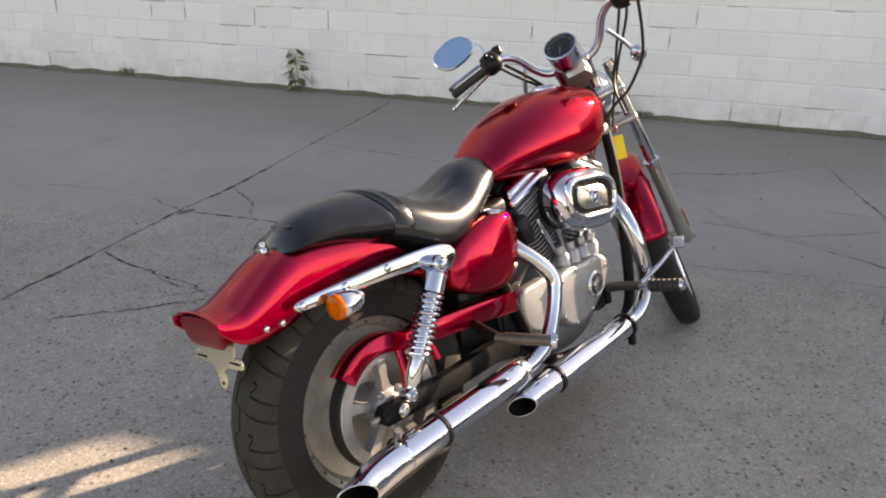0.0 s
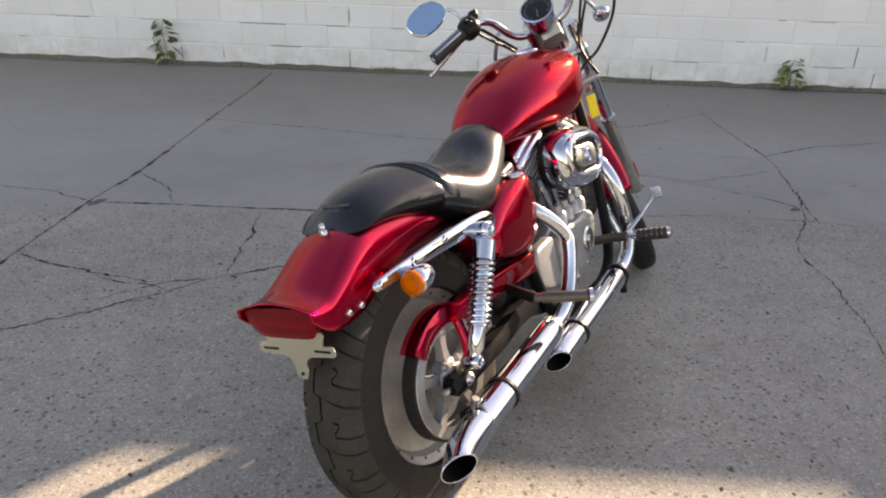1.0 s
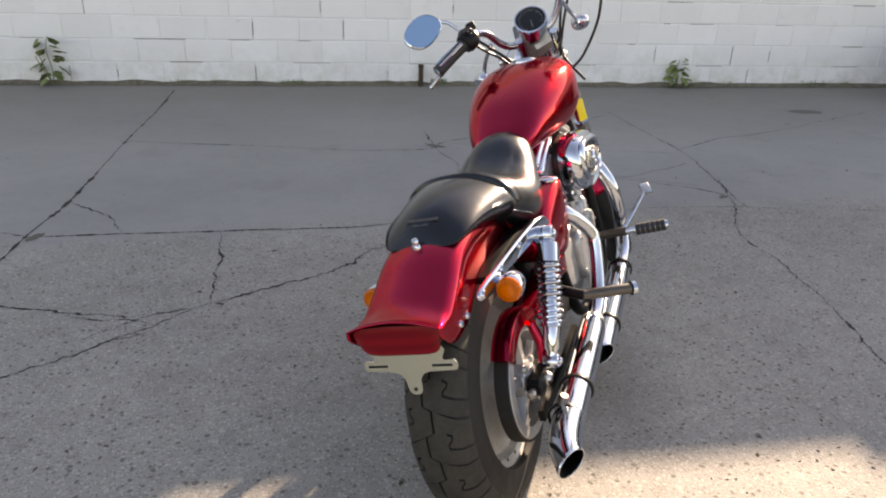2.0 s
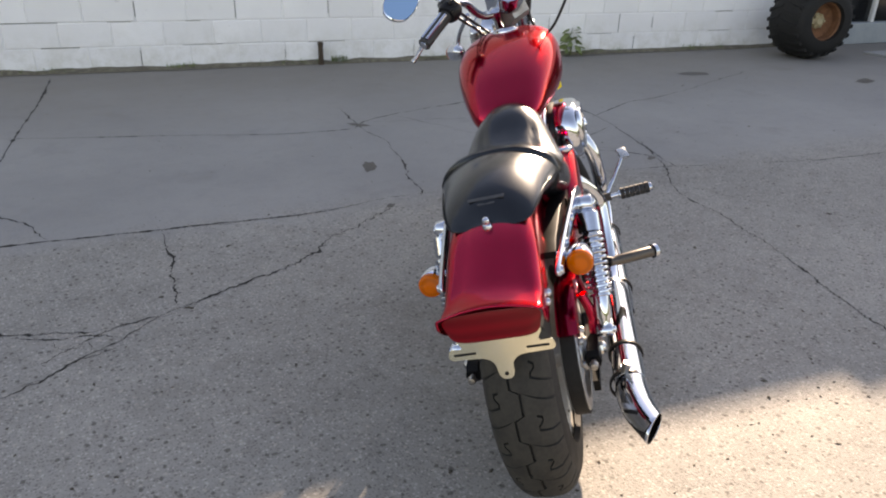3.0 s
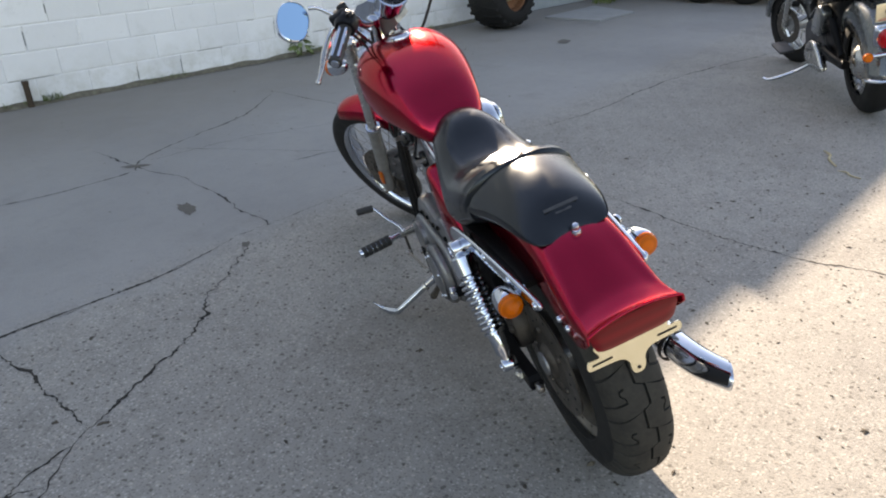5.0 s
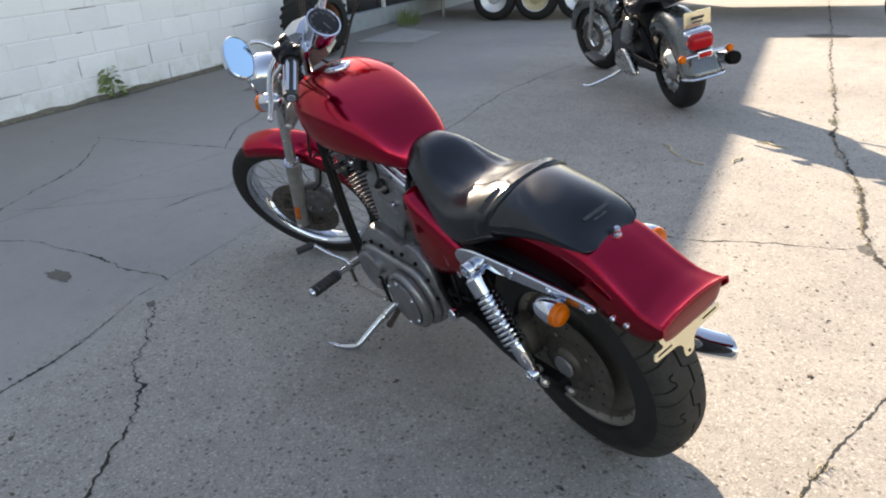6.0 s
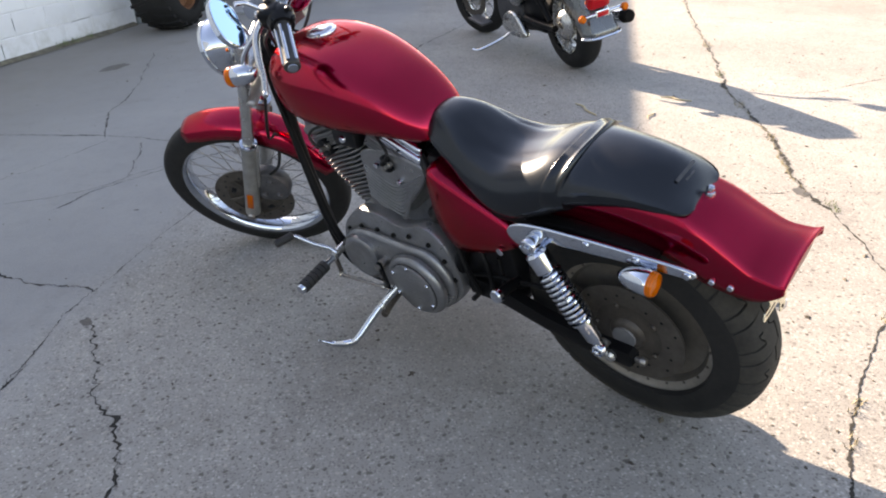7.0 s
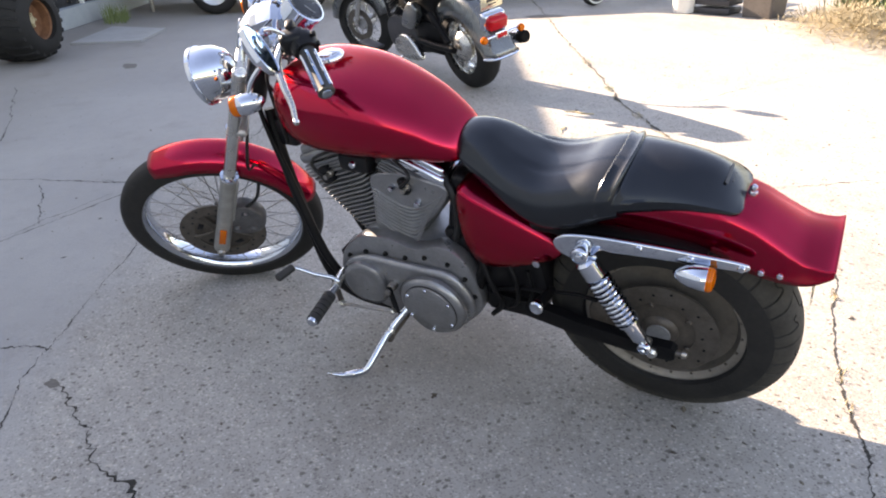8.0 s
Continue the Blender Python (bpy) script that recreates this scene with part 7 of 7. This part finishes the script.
# ---- the silver cruiser farther off ----
def cruiser():
    M = Matrix.Translation((3.72, 0.80, 0.0)) @ pose(0, 0, 0, 0, 0, 19.0) @ pose(0, 0, 0, -11.0, 0, 0)
    ob = thing("cruiser_motorcycle", M, "grey metallic cruiser motorcycle with deep fenders on its side stand", "motorcycle")
    for nm, x, y, R, w, rim, steer in (("rear_wheel", 0.0, 0, 0.325, 0.17, 0.205, 0), ("front_wheel", 1.66, 0.02, 0.325, 0.12, 0.215, 22)):
        wh = new(nm)
        wh.parent, wh.matrix_basis = ob, pose(x, y, 0.33, 0, 0, steer)
        part("tyre", tyre_bm(R, w, rim), RUBBER, wh)
        part("rim", lathe([(rim + 0.008, w * 0.30), (rim + 0.010, w * 0.36), (rim - 0.01, w * 0.30), (rim - 0.03, 0.0), (rim - 0.01, -w * 0.30), (rim + 0.010, -w * 0.36), (rim + 0.008, -w * 0.30)], 60), CHROME_DULL, wh)
        part("hub", lathe([(0, -0.08), (0.05, -0.08), (0.06, -0.05), (0.05, 0), (0.06, 0.05), (0.05, 0.08), (0, 0.08)], 28), ALU, wh)
        for k in range(16):
            a = 2 * math.pi * k / 16
            part("spoke", rod((0.05 * math.cos(a + 0.2), 0.05 * (1 if k % 2 else -1), 0.05 * math.sin(a + 0.2)), ((rim - 0.012) * math.cos(a), 0.01 * (1 if k % 2 else -1), (rim - 0.012) * math.sin(a)), 0.005, 6), CHROME_DULL, wh)
        if steer:
            part("brake_disc", lathe([(0.09, 0.09), (0.145, 0.09), (0.145, 0.096), (0.09, 0.096)], 40, closed=True), DISC, wh)
        else:
            part("drive_hub", lathe([(0, 0.10), (0.06, 0.10), (0.085, 0.085), (0.11, 0.06), (0.11, 0.03)], 36), CHROME_DULL, wh)
    # deep rear fender with a flipped tail
    rings = []
    for k in range(26):
        a = radians(48 + (179 - 48) * k / 25)
        r = 0.392
        p = Vector((r * math.cos(a), 0, 0.335 + r * math.sin(a)))
        flip = max(0.0, (k - 15) / 10) ** 2
        p += Vector((-0.085, 0, -0.025)) * flip
        dr = (Vector((0, 0, 0.335)) - Vector((r * math.cos(a), 0, 0.335 + r * math.sin(a)))).normalized()
        ring = []
        for j in range(17):
            f = -1 + 2 * j / 16
            half = 0.120 + 0.022 * flip
            depth = 0.165 * max(0, (abs(f) - 0.30) / 0.70) ** 1.7 * (1 - 0.42 * flip)
            ring.append(p + dr * depth + Vector((0, half * math.sin(f * 1.45) / math.sin(1.45), 0)))
        rings.append(ring)
    fd2 = part("rear_fender", grid_bm(rings, False, False), SILVER_PAINT, ob, "grey metallic rear fender", angle=70)
    sol2 = fd2.modifiers.new("thickness", "SOLIDIFY")
    sol2.thickness = 0.006
    lip = rings[-1]
    part("fender_lip", tube([tuple(p) for p in lip], 0.010, 28, 8), CHROME, fd2)
    part("tail_lamp", box((0.090, 0.165, 0.105), (-0.392, 0, 0.545), 0.034, pose(0, 0, 0, 0, -18, 0), None, 5), BRIGHT_LENS, ob, "large red tail lamp")
    part("lamp_housing", box((0.07, 0.190, 0.130), (-0.345, 0, 0.555), 0.026, pose(0, 0, 0, 0, -18, 0), None, 4), CHROME, ob)
    part("reflector_frame", box((0.016, 0.105, 0.050), (-0.418, -0.012, 0.458), 0.006), CHROME, ob)
    pl = part("number_plate", box((0.004, 0.185, 0.105), (-0.372, 0, 0.690), 0.003, pose(0, 0, 0, 0, -12, 0)), CREAM, ob, "cream number plate")
    part("plate_bars", box((0.003, 0.09, 0.020), (-0.3755, 0, 0.695), 0.001, pose(0, 0, 0, 0, -12, 0)), DARK_PAINT, pl)
    part("plate_bolts", box((0.003, 0.07, 0.008), (-0.3715, 0, 0.668), 0.001, pose(0, 0, 0, 0, -12, 0)), DARK_PAINT, pl)
    part("signal_bar", rod((-0.412, -0.17, 0.460), (-0.412, 0.15, 0.460), 0.013, 10), CHROME, ob)
    part("rear_reflector", box((0.012, 0.085, 0.034), (-0.424, -0.012, 0.458), 0.004), BRIGHT_LENS, ob)
    for s in (1, -1):
        part("turn_signal", turned((-0.405, s * 0.163 - 0.014, 0.460), (-0.48, s * 0.163 - 0.014, 0.460), [(0.0, 0), (0.020, 0.006), (0.027, 0.02), (0.027, 0.034), (0.020, 0.044), (0, 0.047)], 18), AMBER, ob, "amber turn signal")
        part("shock", turned((0.24, s * 0.15, 0.58), (0.02, s * 0.15, 0.36), [(0, 0), (0.028, 0), (0.028, 0.10), (0.022, 0.11), (0.022, 0.28), (0, 0.28)], 16), FRAME_BLACK, ob)
        part("swing_arm", tube([(0.5, s * 0.13, 0.34), (0.25, s * 0.14, 0.33), (0.0, s * 0.14, 0.33)], 0.026, 10, 10), FRAME_BLACK, ob)
        part("fork_leg", rod((1.66, s * 0.10 + 0.02, 0.33), (1.30, s * 0.10 + 0.0, 0.95), 0.027, 14), CHROME_DULL, ob)
        part("side_cover", slab(smooth_outline([(0.72, 0.44), (0.66, 0.56), (0.54, 0.64), (0.46, 0.60), (0.48, 0.50), (0.58, 0.42)], 24), s * 0.08, s * 0.16, 0.022, None, 4), SILVER_PAINT, ob)
        part("foot_board", box((0.30, 0.11, 0.022), (1.18, s * 0.25, 0.255), 0.010, pose(0, 0, 0, 0, -4, 0)), DARK_PAINT, ob)
        part("grip", rod((1.06, s * 0.30, 1.04), (0.98, s * 0.42, 1.02), 0.018, 12), GRIP, ob)
        part("mirror", turned((1.12, s * 0.36, 1.20), (1.16, s * 0.36, 1.21), [(0, 0), (0.05, 0.002), (0.06, 0.012), (0.03, 0.03), (0, 0.034)], 20), CHROME, ob)
        part("mirror_stem", tube([(1.08, s * 0.27, 1.06), (1.12, s * 0.31, 1.13), (1.13, s * 0.36, 1.20)], 0.006, 8, 8), CHROME, ob)
    part("handlebar", tube([(1.06, -0.30, 1.04), (1.14, -0.18, 1.05), (1.22, -0.06, 1.0), (1.22, 0.06, 1.0), (1.14, 0.18, 1.05), (1.06, 0.30, 1.04)], 0.013, 30, 10), CHROME, ob)
    part("fuel_tank", grid_bm([[Vector((x, w * math.copysign(abs(math.cos(a)) ** 0.8, math.cos(a)), zc + h * math.sin(a))) for a in (2 * math.pi * k / 24 for k in range(24))] for x, w, h, zc in ((0.66, 0.03, 0.03, 0.78), (0.72, 0.10, 0.07, 0.80), (0.86, 0.15, 0.10, 0.82), (1.02, 0.17, 0.115, 0.83), (1.14, 0.13, 0.10, 0.83), (1.20, 0.05, 0.05, 0.84))]), SILVER_PAINT, ob, "grey metallic fuel tank", angle=70)
    part("seat", grid_bm([[Vector((x, w * math.copysign(abs(math.cos(a)) ** 0.7, math.cos(a)), zc + h * math.copysign(abs(math.sin(a)) ** 0.7, math.sin(a)))) for a in (2 * math.pi * k / 24 for k in range(24))] for x, w, h, zc in ((0.70, 0.05, 0.04, 0.76), (0.62, 0.13, 0.055, 0.73), (0.45, 0.18, 0.06, 0.71), (0.28, 0.17, 0.06, 0.74), (0.22, 0.13, 0.055, 0.80), (0.05, 0.12, 0.05, 0.82), (-0.10, 0.09, 0.04, 0.81), (-0.14, 0.04, 0.02, 0.80))]), LEATHER, ob, "black saddle", angle=70)
    part("gearbox", box((0.36, 0.20, 0.26), (0.42, 0, 0.36), 0.03), FRAME_BLACK, ob)
    part("battery_box", box((0.30, 0.16, 0.30), (0.45, 0, 0.56), 0.04), FRAME_BLACK, ob)
    part("crankcase", slab(smooth_outline([(0.62, 0.24), (0.60, 0.40), (0.72, 0.48), (0.95, 0.48), (1.08, 0.40), (1.06, 0.24), (0.84, 0.19)], 30), -0.12, 0.11, 0.02), DARK_PAINT, ob)
    part("engine_cover", slab(smooth_outline([(0.50, 0.19), (0.56, 0.28), (0.66, 0.355), (0.78, 0.36), (0.88, 0.31), (0.92, 0.22), (0.80, 0.165), (0.62, 0.16)], 34), 0.11, 0.165, 0.022, None, 4), CHROME_DULL, ob, "polished primary cover")
    for lean_deg in (26, -26):
        Mc = Matrix.Translation((0.84, 0, 0.36)) @ pose(0, 0, 0, 0, lean_deg, 0)
        for k in range(9):
            tmp = box((0.17, 0.18, 0.008), (0, 0, 0.13 + 0.022 * k), 0.002)
            bmesh.ops.transform(tmp, matrix=Mc, verts=tmp.verts)
            part("cylinder_fin", tmp, CHROME_DULL if k % 4 == 3 else FRAME_BLACK, ob)
        tmp = box((0.15, 0.17, 0.07), (0, 0, 0.36), 0.02)
        bmesh.ops.transform(tmp, matrix=Mc, verts=tmp.verts)
        part("rocker_cover", tmp, CHROME, ob)
    part("frame_tube", tube([(1.22, 0, 0.80), (1.20, 0, 0.5), (1.14, 0, 0.26), (1.0, 0, 0.19), (0.7, 0, 0.19), (0.5, 0, 0.26), (0.45, 0, 0.55)], 0.022, 30, 10), BLACK, ob)
    part("exhaust", tube([(0.95, -0.16, 0.50), (1.05, -0.20, 0.36), (0.98, -0.21, 0.28), (0.7, -0.21, 0.27), (0.2, -0.215, 0.30), (-0.36, -0.22, 0.372)], [0.022, 0.022, 0.024, 0.035, 0.046, 0.05], 36, 18), CHROME, ob, "chrome exhaust")
    part("exhaust_end", turned((-0.34, -0.22, 0.370), (-0.55, -0.222, 0.392), [(0, 0.075), (0.036, 0.078), (0.044, 0.070), (0.050, 0.0)], 22), SOOT, ob)
    rings = []
    for k in range(18):
        a = radians(10 + 155 * k / 17)
        p = Vector((1.66 + 0.375 * math.cos(a), 0.02, 0.335 + 0.375 * math.sin(a)))
        dr = (Vector((1.66, 0.02, 0.335)) - p).normalized()
        rings.append([p + dr * 0.11 * max(0, (abs(f) - 0.4) / 0.6) ** 1.6 + Vector((0, 0.085 * math.sin(f * 1.45), 0)) for f in (-1 + 2 * j / 10 for j in range(11))])
    ff2 = part("front_fender", grid_bm(rings, False, False), SILVER_PAINT, ob, "grey metallic front fender", angle=70, matrix=Matrix.Translation((1.66, 0.02, 0)) @ pose(0, 0, 0, 0, 0, 22) @ Matrix.Translation((-1.66, -0.02, 0)))
    sol3 = ff2.modifiers.new("thickness", "SOLIDIFY")
    sol3.thickness = 0.005
    part("headlamp", turned((1.40, 0.03, 0.90), (1.55, 0.05, 0.90), [(0, 0), (0.06, 0.02), (0.09, 0.08), (0.09, 0.12), (0.05, 0.135), (0, 0.14)], 26), CHROME, ob)
    part("side_stand", tube([(0.78, 0.12, 0.20), (0.84, 0.22, 0.14), (0.92, 0.40, 0.085), (0.98, 0.44, 0.088)], 0.013, 16, 10), CHROME, ob)
    return ob


cruiser()

# unseen low dark band round the yard's open sides, added for reflections in chrome
bm = bmesh.new()
rows = []
for k in range(160):
    a = radians(150 + 190 * k / 159)
    r = 55 + 6 * math.sin(a * 5)
    top = 4.5 + 2.4 * noise.noise(Vector((k * 0.31, 2.0, 0))) + 1.2 * noise.noise(Vector((k * 0.9, 5.0, 0)))
    rows.append([bm.verts.new((r * math.cos(a), r * math.sin(a), -0.1)), bm.verts.new(((r + 1) * math.cos(a), (r + 1) * math.sin(a), top * 0.7)), bm.verts.new(((r + 3) * math.cos(a), (r + 3) * math.sin(a), top))])
for a, b2 in zip(rows, rows[1:]):
    bm.faces.new((a[0], b2[0], b2[1], a[1]))
    bm.faces.new((a[1], b2[1], b2[2], a[2]))
tagged(part("backdrop", bm, surf("backdrop_green", (0.03, 0.045, 0.02), (0.07, 0.085, 0.04), 0.6, (0.9, 1.0)), None), "unseen dark green band beyond the yard, added for reflections", "backdrop", kind="structure")

# dry sticks and straws on the slab between the two motorcycles
STRAW_BIT = surf("dry_straw_bit", (0.55, 0.46, 0.30), (0.42, 0.34, 0.20), 40, (0.8, 0.9))
for x, y, a, L, r in ((2.605, 0.962, 14, 0.27, 0.006), (2.74, 0.365, 50, 0.20, 0.005), (2.36, 0.86, 50, 0.13, 0.004), (2.42, 0.62, 150, 0.15, 0.004)):
    st = part("stick", tube([(-L / 2, 0, 0.004), (-L * 0.1, 0.012, 0.006), (L * 0.2, -0.008, 0.007), (L / 2, 0.010, 0.005)], [r * 0.7, r, r, r * 0.5], 12, 7), STRAW_BIT, None, matrix=pose(x, y, ground_z(x, y), 0, 0, a))
    tagged(st, "thin dry stick lying on the concrete", "stick", "sticks on the yard")

# dry weed tufts rooted in the cracks of the sunlit slab
for k, (x, y, n, tall, sp) in enumerate(((0.43, 0.33, 46, 0.035, 0.055), (0.19, 0.51, 30, 0.028, 0.03), (-0.21, 0.82, 34, 0.030, 0.04), (-0.34, 0.90, 26, 0.026, 0.03), (1.03, 0.25, 40, 0.035, 0.06), (1.92, 0.12, 40, 0.04, 0.06), (2.55, 0.04, 36, 0.04, 0.07), (3.3, -0.12, 44, 0.05, 0.08), (4.3, -0.38, 50, 0.05, 0.10))):
    ob = part("weed_tuft", blades(n, (sp, sp * 0.4), tall * 0.55, 300 + k, 0.003), GREENS if k in (4, 7) else STRAW, None, smooth=False, matrix=pose(x, y, ground_z(x, y), 0, 0, -40 if x < 0.5 else -14))
    tagged(ob, "low dry weeds growing in a concrete crack", "weeds", kind="stuff")

# ---- the blocks of the wall, course by course ----
block_meshes = []
for k in range(4):
    rnd = random.Random(k)
    bm = box((BLOCK - 0.007, 0.03, COURSE - 0.007), (0, 0, 0), 0.004 + 0.001 * k, None, None, 1)
    bmesh.ops.recalc_face_normals(bm, faces=bm.faces)
    me = bpy.data.meshes.new("block")
    bm.to_mesh(me)
    bm.free()
    me.materials.append(WALL_PAINT)
    block_meshes.append(me)
rnd = random.Random(3)
count = 0
upper = bmesh.new()
for c in range(14):
    off = 0.10 + (BLOCK / 2 if c % 2 else 0.0)
    n = int((WALL_LEN - off) / BLOCK)
    for k in range(n):
        x = off + BLOCK * (k + 0.5)
        z = COURSE * (c + 0.5)
        if c < 7 and 2.6 < x < 16.2:
            ob = new("block", block_meshes[rnd.randrange(4)])
            ob.parent = wall
            ob.matrix_basis = pose(x, -0.003 + rnd.uniform(-0.0015, 0.0015), z, rnd.uniform(-0.25, 0.25), rnd.uniform(-0.12, 0.12), rnd.uniform(-0.2, 0.2))
        else:
            tmp = [(x - BLOCK / 2 + 0.0035, z - COURSE / 2 + 0.0035), (x + BLOCK / 2 - 0.0035, z + COURSE / 2 - 0.0035)]
            (x0, z0), (x1, z1) = tmp
            y0, y1 = -0.018, 0.008
            v = [upper.verts.new(p) for p in ((x0, y0, z0), (x1, y0, z0), (x1, y0, z1), (x0, y0, z1), (x0, y1, z0), (x1, y1, z0), (x1, y1, z1), (x0, y1, z1))]
            for q in ((0, 1, 2, 3), (1, 5, 6, 2), (3, 2, 6, 7), (0, 3, 7, 4), (0, 4, 5, 1)):
                upper.faces.new([v[i] for i in q])
# open joints, dark where the mortar has gone
gaps = bmesh.new()
rnd = random.Random(17)
for k in range(70):
    c = rnd.randrange(1, 7)
    x = rnd.uniform(3.0, 15.8)
    L = rnd.uniform(0.05, 0.34)
    box((L, 0.012, rnd.uniform(0.002, 0.0055)), (x, -0.0105, COURSE * c + rnd.uniform(-0.001, 0.001)), 0, None, gaps)
for k in range(34):
    c = rnd.randrange(0, 6)
    i = rnd.randrange(8, 38)
    x = 0.10 + (BLOCK / 2 if c % 2 else 0.0) + BLOCK * i
    h = rnd.uniform(0.06, 0.19)
    box((rnd.uniform(0.002, 0.006), 0.012, h), (x, -0.0105, COURSE * (c + 0.5)), 0, None, gaps)
tagged(part("open_joints", gaps, surf("open_joint_dark", (0.10, 0.10, 0.098), (0.22, 0.22, 0.215), 12, (0.9, 1.0)), wall, smooth=False), kind="stuff")
tagged(part("upper_blocks", upper, WALL_PAINT, wall, smooth=False), kind="stuff")
